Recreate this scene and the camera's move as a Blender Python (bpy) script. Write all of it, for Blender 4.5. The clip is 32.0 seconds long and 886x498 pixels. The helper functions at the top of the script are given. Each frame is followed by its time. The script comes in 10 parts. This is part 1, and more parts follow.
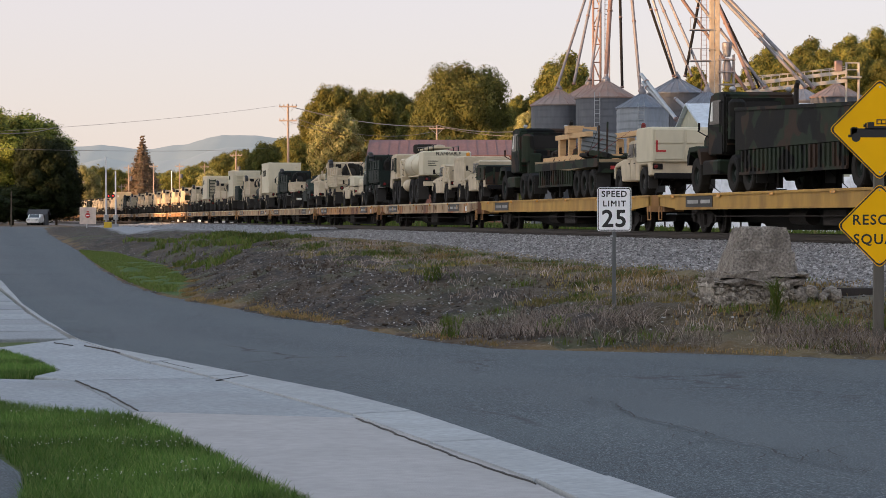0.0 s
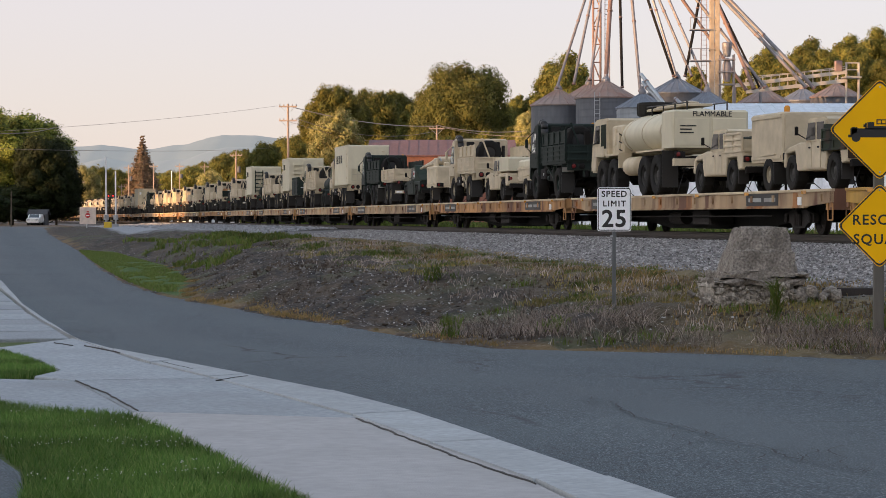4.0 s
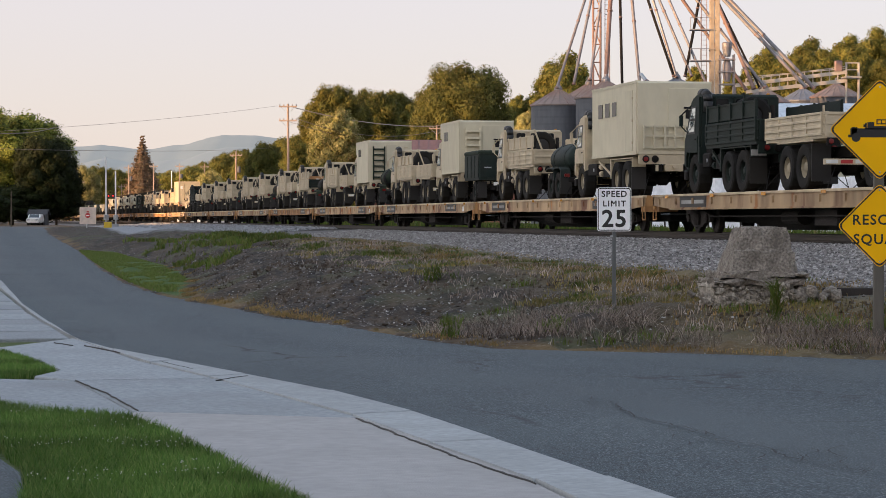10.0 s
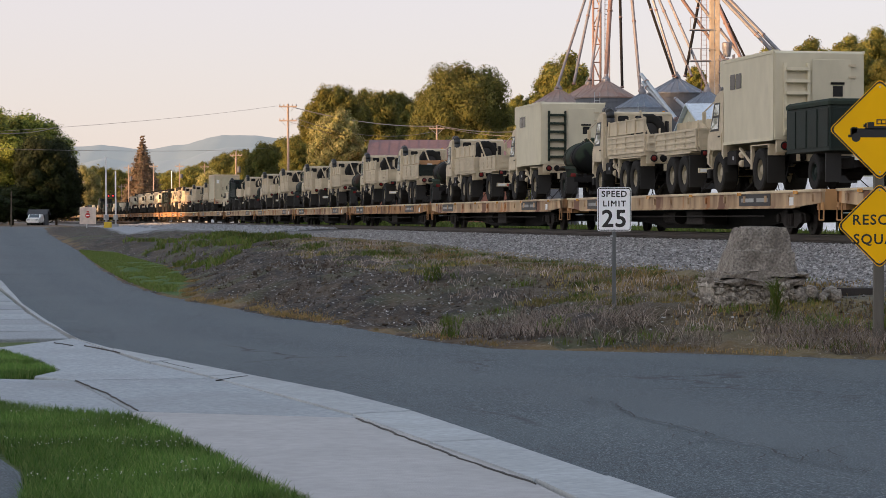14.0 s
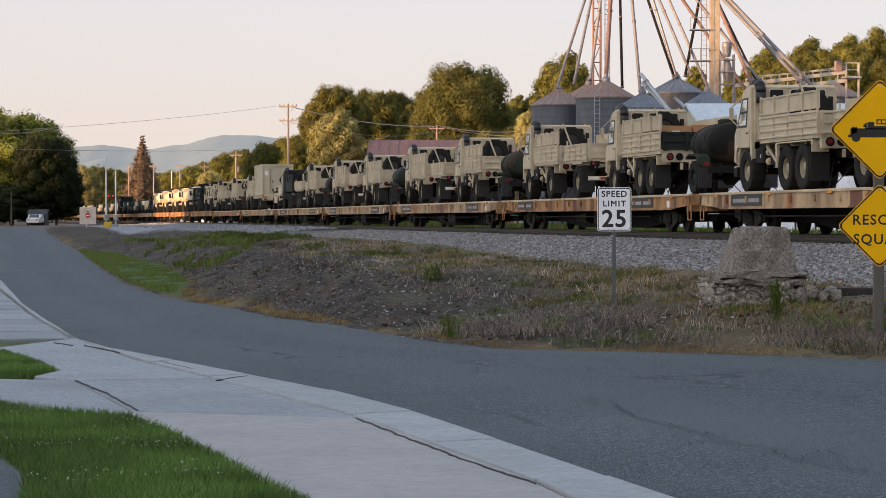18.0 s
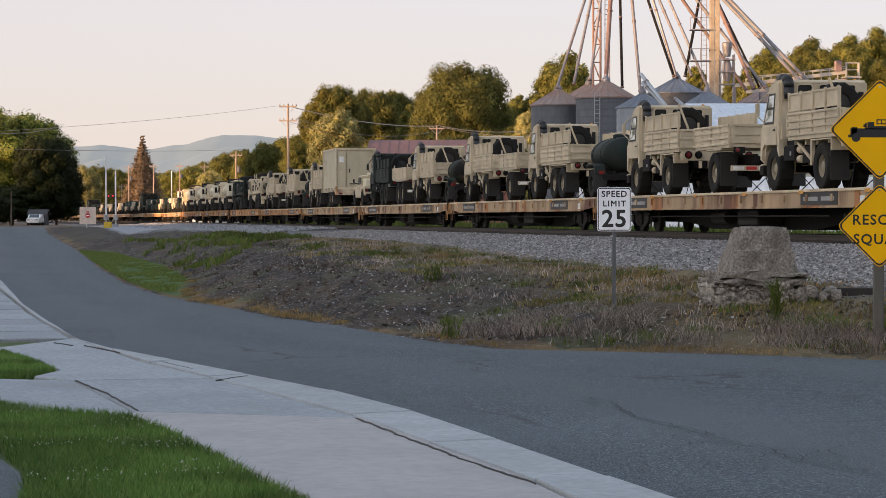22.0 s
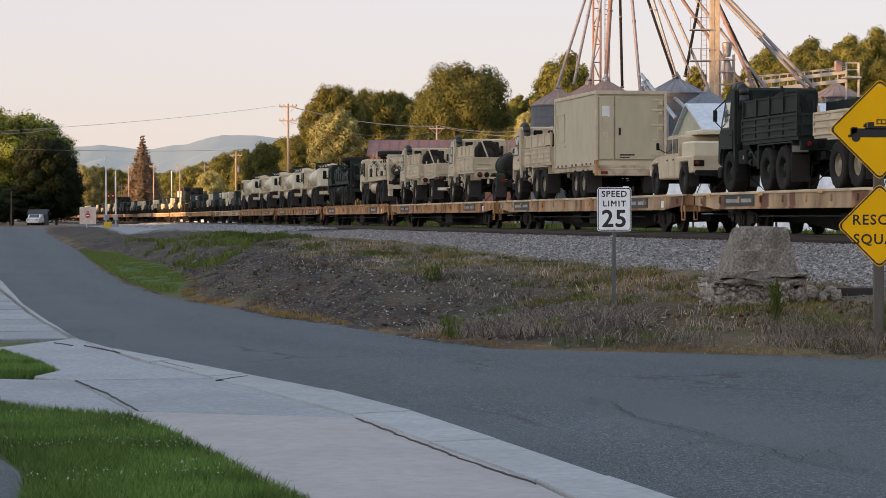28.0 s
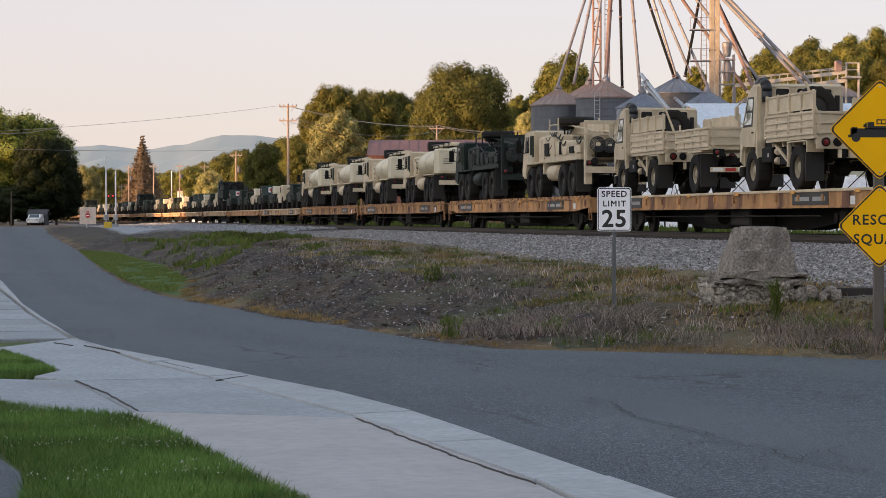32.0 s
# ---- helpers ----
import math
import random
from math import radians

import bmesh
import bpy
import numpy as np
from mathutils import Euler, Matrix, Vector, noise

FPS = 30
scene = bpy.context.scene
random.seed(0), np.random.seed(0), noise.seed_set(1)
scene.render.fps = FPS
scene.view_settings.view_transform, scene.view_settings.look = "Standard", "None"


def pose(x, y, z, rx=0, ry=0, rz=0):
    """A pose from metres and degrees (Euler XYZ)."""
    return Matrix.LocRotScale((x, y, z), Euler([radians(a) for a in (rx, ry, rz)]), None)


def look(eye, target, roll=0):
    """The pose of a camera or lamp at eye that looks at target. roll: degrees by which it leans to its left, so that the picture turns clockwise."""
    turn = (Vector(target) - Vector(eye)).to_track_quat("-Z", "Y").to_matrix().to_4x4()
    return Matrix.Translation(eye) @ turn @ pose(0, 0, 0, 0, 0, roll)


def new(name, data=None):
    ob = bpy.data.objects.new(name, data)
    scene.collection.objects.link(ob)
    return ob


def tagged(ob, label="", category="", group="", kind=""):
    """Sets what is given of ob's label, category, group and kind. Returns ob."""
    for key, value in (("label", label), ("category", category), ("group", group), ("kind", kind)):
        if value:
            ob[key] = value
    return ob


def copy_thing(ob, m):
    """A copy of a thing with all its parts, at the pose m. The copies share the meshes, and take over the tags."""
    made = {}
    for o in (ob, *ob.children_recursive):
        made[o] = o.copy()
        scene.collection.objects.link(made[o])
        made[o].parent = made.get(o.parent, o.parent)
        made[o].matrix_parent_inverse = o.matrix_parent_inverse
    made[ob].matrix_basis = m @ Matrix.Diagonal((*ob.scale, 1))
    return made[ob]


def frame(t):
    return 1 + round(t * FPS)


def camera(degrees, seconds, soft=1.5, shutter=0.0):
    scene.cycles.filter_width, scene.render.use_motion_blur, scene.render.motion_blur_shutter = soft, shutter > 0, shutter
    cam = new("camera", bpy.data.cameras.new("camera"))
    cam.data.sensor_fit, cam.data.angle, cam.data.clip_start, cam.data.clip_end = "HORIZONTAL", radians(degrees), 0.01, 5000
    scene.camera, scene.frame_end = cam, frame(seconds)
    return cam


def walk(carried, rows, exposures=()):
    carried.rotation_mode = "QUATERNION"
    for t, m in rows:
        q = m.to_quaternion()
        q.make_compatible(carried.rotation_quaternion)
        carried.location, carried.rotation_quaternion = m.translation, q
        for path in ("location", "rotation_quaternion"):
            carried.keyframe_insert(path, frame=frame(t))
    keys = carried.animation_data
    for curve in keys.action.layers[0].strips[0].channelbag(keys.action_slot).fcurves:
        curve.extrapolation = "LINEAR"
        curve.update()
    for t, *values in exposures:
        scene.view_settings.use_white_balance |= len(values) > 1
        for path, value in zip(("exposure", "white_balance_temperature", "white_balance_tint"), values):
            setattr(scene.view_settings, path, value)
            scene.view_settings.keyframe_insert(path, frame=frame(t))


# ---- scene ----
F_DEG = 21.40
EYE = (0.0, 0.0, 1.8)
cam = camera(F_DEG, 32.0, soft=0.85)
CAM_POSE = pose(0, 0, 1.8, 90 - 0.7386, 0, 0)
walk(cam, [(0, CAM_POSE), (32, CAM_POSE)])

# ---- light ----
SUN_EL, SUN_AZ = 5.0, 240.0      # degrees; azimuth clockwise from +y, where the sun stands
world = bpy.data.worlds.new("world")
scene.world = world
world.use_nodes = True
wn = world.node_tree
wn.nodes.clear()
w_out = wn.nodes.new("ShaderNodeOutputWorld")
w_bg = wn.nodes.new("ShaderNodeBackground")
w_sky = wn.nodes.new("ShaderNodeTexSky")
w_sky.sky_type = 'NISHITA'
w_sky.sun_disc = False
w_sky.sun_elevation = radians(SUN_EL)
w_sky.sun_rotation = radians(SUN_AZ)
w_sky.dust_density = 0.6
w_sky.ozone_density = 4.0
w_bg.inputs["Strength"].default_value = 0.15
wn.links.new(w_sky.outputs[0], w_bg.inputs["Color"])
# thin bright evening haze: rosy towards the horizon, pale blue overhead
w_haze = wn.nodes.new("ShaderNodeBackground")
w_haze.inputs["Strength"].default_value = 0.565
w_tc, w_sep, w_ramp = wn.nodes.new("ShaderNodeTexCoord"), wn.nodes.new("ShaderNodeSeparateXYZ"), wn.nodes.new("ShaderNodeValToRGB")
wn.links.new(w_tc.outputs["Generated"], w_sep.inputs[0])
wn.links.new(w_sep.outputs[2], w_ramp.inputs[0])
w_el = w_ramp.color_ramp.elements
w_el[0].position, w_el[0].color = 0.0, (1.0, 0.81, 0.765, 1)
w_el[1].position, w_el[1].color = 0.75, (0.47, 0.62, 0.79, 1)
w_e2 = w_el.new(0.13)
w_e2.color = (1.0, 0.84, 0.826, 1)
wn.links.new(w_ramp.outputs[0], w_haze.inputs["Color"])
w_mix = wn.nodes.new("ShaderNodeMixShader")
w_mix.inputs[0].default_value = 0.66
wn.links.new(w_bg.outputs[0], w_mix.inputs[1])
wn.links.new(w_haze.outputs[0], w_mix.inputs[2])
# the sunset's own side of the sky glows wide and warm
w_dot, w_wide, w_glow, w_add = wn.nodes.new("ShaderNodeVectorMath"), wn.nodes.new("ShaderNodeMapRange"), wn.nodes.new("ShaderNodeBackground"), wn.nodes.new("ShaderNodeAddShader")
w_dot.operation = 'DOT_PRODUCT'
w_dot.inputs[1].default_value = (math.sin(radians(SUN_AZ)) * 0.96, math.cos(radians(SUN_AZ)) * 0.96, 0.28)
wn.links.new(w_tc.outputs["Generated"], w_dot.inputs[0])
w_wide.interpolation_type = 'SMOOTHSTEP'
w_wide.inputs["From Min"].default_value, w_wide.inputs["From Max"].default_value = 0.1, 1.0
w_wide.inputs["To Max"].default_value = 0.40
wn.links.new(w_dot.outputs["Value"], w_wide.inputs["Value"])
w_glow.inputs["Color"].default_value = (1.0, 0.84, 0.68, 1)
wn.links.new(w_wide.outputs[0], w_glow.inputs["Strength"])
wn.links.new(w_mix.outputs[0], w_add.inputs[0])
wn.links.new(w_glow.outputs[0], w_add.inputs[1])
wn.links.new(w_add.outputs[0], w_out.inputs["Surface"])
sun_data = bpy.data.lights.new("sun", 'SUN')
sun_data.energy, sun_data.angle, sun_data.color = 5.0, radians(0.6), (1.0, 0.57, 0.27)
sun = new("sun", sun_data)
sd = Vector((math.sin(radians(SUN_AZ)) * math.cos(radians(SUN_EL)), math.cos(radians(SUN_AZ)) * math.cos(radians(SUN_EL)), math.sin(radians(SUN_EL))))
sun.matrix_world = look(sd * 500, (0, 0, 0))
scene.view_settings.exposure = 1.0

# ---- the railway's line and the train's speed ----
SPEED = 10.83
RAIL_Z, DECK_Z = 1.40, 2.49
CURVE_Y, CURVE_C = 180.0, 9e-5


def track_x(y):
    return 20.61 - 0.1817 * y - (CURVE_C * (y - CURVE_Y) ** 2 if y > CURVE_Y else 0.0)


_ys = np.arange(-420.0, 1300.0, 2.0)
_xs = np.array([track_x(y) for y in _ys])
_ss = np.concatenate([[0], np.cumsum(np.hypot(np.diff(_xs), np.diff(_ys)))])
_ss -= np.interp(0.0, _ys, _ss)


def on_track(s):
    """Place and heading (degrees about z, of the way away from the camera) at s metres along the line."""
    y = float(np.interp(s, _ss, _ys))
    slope = -0.1817 - (2 * CURVE_C * (y - CURVE_Y) if y > CURVE_Y else 0.0)
    return track_x(y), y, math.degrees(math.atan2(-slope, 1.0))

# ---- materials ----
MATS = {}


def surface(name, col, rough=0.6, metal=0.0, var=0.15, scale=3.0, dirt=(0.10, 0.075, 0.05), soil=0.25, soil_scale=0.8,
            bump=0.15, bump_scale=40.0, per_object=0.06, stretch=(1, 1, 1), coat=0.0, alt=None, alt_at=0.5, alt_scale=1.0):
    """A painted, stained and grained surface in object space."""
    m = bpy.data.materials.new(name)
    m.use_nodes = True
    nt = m.node_tree
    n, ln = nt.nodes, nt.links
    bs = n["Principled BSDF"]
    tc = n.new("ShaderNodeTexCoord")
    mp = n.new("ShaderNodeMapping")
    mp.inputs["Scale"].default_value = stretch
    ln.new(tc.outputs["Object"], mp.inputs["Vector"])
    info = n.new("ShaderNodeObjectInfo")

    def noise_tex(sc, detail, seed):
        t = n.new("ShaderNodeTexNoise")
        t.noise_dimensions = '4D'
        t.inputs["Scale"].default_value = sc
        t.inputs["Detail"].default_value = detail
        ad = n.new("ShaderNodeMath")
        ad.operation = 'MULTIPLY_ADD'
        ad.inputs[1].default_value, ad.inputs[2].default_value = 37.0, seed
        ln.new(info.outputs["Random"], ad.inputs[0])
        ln.new(ad.outputs[0], t.inputs["W"])
        ln.new(mp.outputs[0], t.inputs["Vector"])
        return t

    def ramp(src, a, b):
        r = n.new("ShaderNodeMapRange")
        r.inputs["From Min"].default_value, r.inputs["From Max"].default_value = a, b
        ln.new(src, r.inputs["Value"])
        return r.outputs[0]

    def mixc(fac, a, b):
        x = n.new("ShaderNodeMix")
        x.data_type = 'RGBA'
        for sock, v in ((x.inputs[0], fac), (x.inputs[6], a), (x.inputs[7], b)):
            if isinstance(v, (int, float)):
                sock.default_value = v
            elif isinstance(v, tuple):
                sock.default_value = (*v, 1)
            else:
                ln.new(v, sock)
        return x.outputs[2]

    grain = noise_tex(scale, 6, 1.3)
    lo = tuple(c * (1 - var) for c in col)
    hi = tuple(min(1, c * (1 + var)) for c in col)
    c = mixc(ramp(grain.outputs[0], 0.3, 0.7), lo, hi)
    if alt:
        pat = noise_tex(alt_scale, 2, 9.1)
        for i, a in enumerate(alt):
            pat = noise_tex(alt_scale, 1.5, 9.1 + 5 * i)
            c = mixc(ramp(pat.outputs[0], alt_at, alt_at + 0.025), c, a)
    st = noise_tex(soil_scale, 8, 4.7)
    if soil > 0:
        f = n.new("ShaderNodeMath")
        f.operation = 'MULTIPLY'
        f.inputs[1].default_value = soil
        ln.new(ramp(st.outputs[0], 0.45, 0.75), f.inputs[0])
        c = mixc(f.outputs[0], c, dirt)
    if per_object:
        hv = n.new("ShaderNodeHueSaturation")
        ln.new(c, hv.inputs["Color"])
        ad = n.new("ShaderNodeMapRange")
        ad.inputs["To Min"].default_value, ad.inputs["To Max"].default_value = 1 - per_object, 1 + per_object
        ln.new(info.outputs["Random"], ad.inputs["Value"])
        ln.new(ad.outputs[0], hv.inputs["Value"])
        c = hv.outputs[0]
    ln.new(c, bs.inputs["Base Color"])
    bs.inputs["Metallic"].default_value = metal
    rr = n.new("ShaderNodeMapRange")
    rr.inputs["To Min"].default_value, rr.inputs["To Max"].default_value = max(0.05, rough - 0.12), min(1, rough + 0.12)
    ln.new(st.outputs[0], rr.inputs["Value"])
    ln.new(rr.outputs[0], bs.inputs["Roughness"])
    bs.inputs["Coat Weight"].default_value = coat
    if bump:
        bt = noise_tex(bump_scale, 4, 2.2)
        b = n.new("ShaderNodeBump")
        b.inputs["Strength"].default_value = bump
        b.inputs["Distance"].default_value = 0.02
        ln.new(bt.outputs[0], b.inputs["Height"])
        ln.new(b.outputs[0], bs.inputs["Normal"])
    MATS[name] = m
    return m


TAN = surface("desert_tan_paint", (0.555, 0.465, 0.325), 0.55, soil=0.25, soil_scale=1.2, dirt=(0.20, 0.15, 0.09))
TANLIGHT = surface("pale_tan_paint", (0.62, 0.56, 0.41), 0.55, var=0.06, soil=0.12, soil_scale=2.0, stretch=(1, 1, 0.5), dirt=(0.22, 0.17, 0.10))
GREEN = surface("dark_green_paint", (0.014, 0.023, 0.020), 0.6, soil=0.3, dirt=(0.06, 0.05, 0.035))
OLIVE = surface("olive_canvas", (0.024, 0.035, 0.026), 0.8, soil=0.2)
CAMO = surface("camouflage_paint", (0.019, 0.030, 0.018), 0.7, alt=[(0.042, 0.026, 0.018), (0.005, 0.006, 0.006)], alt_at=0.53, alt_scale=1.1, soil=0.2)
RUBBER = surface("tyre_rubber", (0.016, 0.0155, 0.015), 0.85, soil=0.5, dirt=(0.05, 0.043, 0.033), bump=0.3, bump_scale=25)
UNDER = surface("chassis_black", (0.011, 0.010, 0.010), 0.75, soil=0.4, dirt=(0.028, 0.022, 0.017))
BLACKPIPE = surface("black_plastic", (0.012, 0.012, 0.012), 0.5, soil=0.1)
GLASSDARK = surface("window_glass_dark", (0.010, 0.011, 0.012), 0.22, var=0.02, soil=0.05, bump=0)
GLASSDARK.node_tree.nodes["Principled BSDF"].inputs["Specular IOR Level"].default_value = 0.2
for _m in (GREEN, OLIVE, CAMO, RUBBER, UNDER):
    _m.node_tree.nodes["Principled BSDF"].inputs["Specular IOR Level"].default_value = 0.18
CABGLASS = surface("sky_reflecting_glass", (0.50, 0.58, 0.60), 0.12, metal=0.85, var=0.04, soil=0.1, bump=0)
SCREEN = surface("windscreen_glass", (0.03, 0.04, 0.045), 0.04, metal=0.0, var=0.02, soil=0.08, bump=0, coat=1.0)
RIMTAN = surface("dusty_wheel_tan", (0.33, 0.285, 0.20), 0.7, soil=0.6, dirt=(0.13, 0.105, 0.07))
DARKRIM = surface("dusty_black_rim", (0.035, 0.034, 0.033), 0.7, soil=0.5, dirt=(0.07, 0.06, 0.045))
REDLIGHT = surface("red_lens", (0.16, 0.012, 0.012), 0.25, soil=0.1)
AMBER = surface("amber_lens", (0.6, 0.25, 0.02), 0.25, soil=0.1)
WHITEP = surface("white_paint", (0.75, 0.75, 0.73), 0.5, soil=0.15)
REDP = surface("red_paint", (0.45, 0.03, 0.03), 0.5, soil=0.15)
CARDBOARD = surface("cardboard", (0.42, 0.22, 0.10), 0.85, soil=0.15)
DUNNAGE = surface("raw_timber", (0.62, 0.40, 0.20), 0.8, stretch=(1, 8, 8), soil=0.15)
DECKWOOD = surface("weathered_deck_timber", (0.30, 0.22, 0.13), 0.85, stretch=(1, 6, 6), soil=0.4)
CARTAN = surface("weathered_ochre_paint", (0.46, 0.322, 0.185), 0.7, scale=1.5, var=0.3, soil=1.0, soil_scale=1.7, dirt=(0.13, 0.055, 0.03), per_object=0.14, stretch=(1, 1, 0.3), alt=[(0.17, 0.075, 0.04), (0.44, 0.19, 0.06)], alt_at=0.61, alt_scale=0.9)
CARYELLOW = surface("railcar_yellow_paint", (0.47, 0.27, 0.05), 0.65, soil=0.8, soil_scale=1.2, dirt=(0.16, 0.075, 0.035), stretch=(1, 1, 0.4))
CARRUST = surface("railcar_orange_rust", (0.43, 0.225, 0.085), 0.75, var=0.3, soil=1.0, soil_scale=1.7, dirt=(0.075, 0.035, 0.022), per_object=0.12, stretch=(1, 1, 0.35), alt=[(0.17, 0.075, 0.04)], alt_at=0.58, alt_scale=1.2)
# stained edge strip, its paler colour put in for sky light on the lip
CARLIP = surface("skylit_deck_edge", (0.60, 0.49, 0.33), 0.75, scale=2.0, var=0.25, soil=0.8, soil_scale=1.3, dirt=(0.24, 0.13, 0.07), stretch=(1, 0.5, 1))
MARKGREY = surface("faded_white_marking", (0.34, 0.34, 0.33), 0.7, soil=0.5)
RUST = surface("rusted_steel", (0.018, 0.014, 0.012), 0.85, soil=0.6, dirt=(0.022, 0.015, 0.011), bump=0.4)
RAILSTEEL = surface("rail_steel", (0.035, 0.027, 0.023), 0.6, metal=0.2, soil=0.5)
TIE = surface("creosoted_timber", (0.032, 0.027, 0.024), 0.9, stretch=(1, 6, 1), soil=0.4, bump=0.5)
GALV = surface("galvanised_steel", (0.42, 0.44, 0.46), 0.42, metal=0.75, soil=0.3, dirt=(0.25, 0.22, 0.2))
BINSTEEL = surface("dull_galvanised_bin", (0.105, 0.112, 0.128), 0.6, metal=0.1, soil=0.4, soil_scale=0.5, dirt=(0.10, 0.10, 0.11), stretch=(1, 1, 0.3))
BINROOF = surface("bin_roof_steel", (0.27, 0.205, 0.18), 0.6, metal=0.15, soil=0.6, soil_scale=0.7, dirt=(0.25, 0.10, 0.06))
SPOUT = surface("spout_steel", (0.24, 0.235, 0.25), 0.5, metal=0.4, soil=0.6, soil_scale=0.4, dirt=(0.24, 0.16, 0.14), per_object=0.2)
SPOUTRED = surface("rusty_spout_steel", (0.24, 0.165, 0.15), 0.6, metal=0.3, soil=0.5, soil_scale=0.4, dirt=(0.25, 0.11, 0.07), per_object=0.2)
LEGTAN = surface("elevator_leg_paint", (0.42, 0.34, 0.25), 0.6, soil=0.3)
ROOFWHITE = surface("pale_metal_roof", (0.55, 0.62, 0.68), 0.4, metal=0.2, soil=0.2)
SHEDTAN = surface("shed_cladding", (0.42, 0.41, 0.30), 0.6, soil=0.2)
ROOFRED = surface("red_metal_roof", (0.17, 0.075, 0.065), 0.6, soil=0.3, stretch=(4, 1, 1))
POLEWOOD = surface("pole_timber", (0.34, 0.265, 0.215), 0.85, stretch=(6, 6, 0.7), soil=0.3)
SIGNWHITE = surface("sign_white", (0.90, 0.91, 0.93), 0.45, var=0.03, soil=0.06, bump=0)
SIGNYELLOW = surface("sign_yellow", (1.0, 0.52, 0.004), 0.4, var=0.03, soil=0.06, bump=0)
SIGNBLACK = surface("sign_black", (0.012, 0.012, 0.012), 0.5, var=0.03, soil=0, bump=0)
CONCRETE = surface("footing_concrete", (0.25, 0.222, 0.19), 0.95, scale=30, soil=0.9, soil_scale=2.6, dirt=(0.075, 0.062, 0.05), bump=1.0, bump_scale=45, var=0.6)
SIDEWALK = surface("pavement_concrete", (0.275, 0.302, 0.325), 0.85, scale=16, soil=0.75, soil_scale=0.9, dirt=(0.225, 0.24, 0.25), bump=0.5, bump_scale=45, var=0.2, stretch=(1, 0.8, 1), per_object=0.09)
NEWSLAB = surface("brushed_concrete", (0.365, 0.358, 0.358), 0.85, scale=9, var=0.10, soil=0.5, soil_scale=1.1, dirt=(0.28, 0.275, 0.272), bump=0.5, bump_scale=60, per_object=0)
KERB = surface("worn_kerb_concrete", (0.345, 0.37, 0.385), 0.85, scale=14, soil=0.6, soil_scale=1.2, dirt=(0.26, 0.27, 0.275), bump=0.5, bump_scale=50)
STONE = surface("ballast_stone", (0.36, 0.36, 0.37), 0.9, var=0.25, soil=0.2, bump=0.2, per_object=0)
BARK = surface("bark", (0.12, 0.09, 0.065), 0.9, stretch=(4, 4, 0.8), soil=0.3, bump=0.6)
MATS["sign_yellow"].node_tree.nodes["Principled BSDF"].inputs["Specular IOR Level"].default_value = 0.1
YELLOWBLOCK = surface("yellow_concrete_block", (0.60, 0.42, 0.03), 0.7, soil=0.3)


def leafy(name, cols, rough=0.6, trans=0.25, clump=0.0, contrast=0.3):
    """Foliage that varies from leaf to leaf and from plant to plant."""
    m = bpy.data.materials.new(name)
    m.use_nodes = True
    n, ln = m.node_tree.nodes, m.node_tree.links
    bs = n["Principled BSDF"]
    geo, info = n.new("ShaderNodeNewGeometry"), n.new("ShaderNodeObjectInfo")
    r = n.new("ShaderNodeValToRGB")
    el = r.color_ramp.elements
    while len(el) < len(cols):
        el.new(0.5)
    for i, c in enumerate(cols):
        el[i].position, el[i].color = i / (len(cols) - 1), (*c, 1)
    ln.new(geo.outputs["Random Per Island"], r.inputs[0])
    hv = n.new("ShaderNodeHueSaturation")
    mr = n.new("ShaderNodeMapRange")
    mr.inputs["To Min"].default_value, mr.inputs["To Max"].default_value = 0.75, 1.25
    ln.new(info.outputs["Random"], mr.inputs["Value"])
    value = mr.outputs[0]
    if clump:
        # noise by position makes whole clumps of leaves paler or darker
        nz, spread, mul = n.new("ShaderNodeTexNoise"), n.new("ShaderNodeMapRange"), n.new("ShaderNodeMath")
        nz.inputs["Scale"].default_value, nz.inputs["Detail"].default_value = clump, 3
        ln.new(geo.outputs["Position"], nz.inputs["Vector"])
        spread.inputs["From Min"].default_value, spread.inputs["From Max"].default_value = 0.38, 0.62
        spread.inputs["To Min"].default_value, spread.inputs["To Max"].default_value = 1 - contrast, 1 + contrast
        ln.new(nz.outputs[0], spread.inputs["Value"])
        mul.operation = 'MULTIPLY'
        ln.new(value, mul.inputs[0])
        ln.new(spread.outputs[0], mul.inputs[1])
        value = mul.outputs[0]
    ln.new(value, hv.inputs["Value"])
    ln.new(r.outputs[0], hv.inputs["Color"])
    ln.new(hv.outputs[0], bs.inputs["Base Color"])
    bs.inputs["Roughness"].default_value = rough
    bs.inputs["Specular IOR Level"].default_value = 0.15
    if trans:
        out = n["Material Output"]
        tr = n.new("ShaderNodeBsdfTranslucent")
        ln.new(hv.outputs[0], tr.inputs["Color"])
        mx = n.new("ShaderNodeMixShader")
        mx.inputs[0].default_value = trans
        ln.new(bs.outputs[0], mx.inputs[1])
        ln.new(tr.outputs[0], mx.inputs[2])
        ln.new(mx.outputs[0], out.inputs["Surface"])
    MATS[name] = m
    return m


LEAF = leafy("broad_leaves", [(0.065, 0.087, 0.021), (0.147, 0.146, 0.035), (0.224, 0.195, 0.047), (0.092, 0.116, 0.026)], clump=0.5)
LEAFOLIVE = leafy("olive_leaves", [(0.090, 0.097, 0.023), (0.160, 0.151, 0.035), (0.211, 0.183, 0.046), (0.115, 0.123, 0.029)], clump=0.5)
LEAFROUND = leafy("dome_leaves", [(0.052, 0.062, 0.015), (0.100, 0.100, 0.026), (0.125, 0.115, 0.033), (0.080, 0.088, 0.022)], clump=0.3)
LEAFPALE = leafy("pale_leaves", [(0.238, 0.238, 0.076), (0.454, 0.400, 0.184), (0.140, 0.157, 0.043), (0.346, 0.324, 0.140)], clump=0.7)
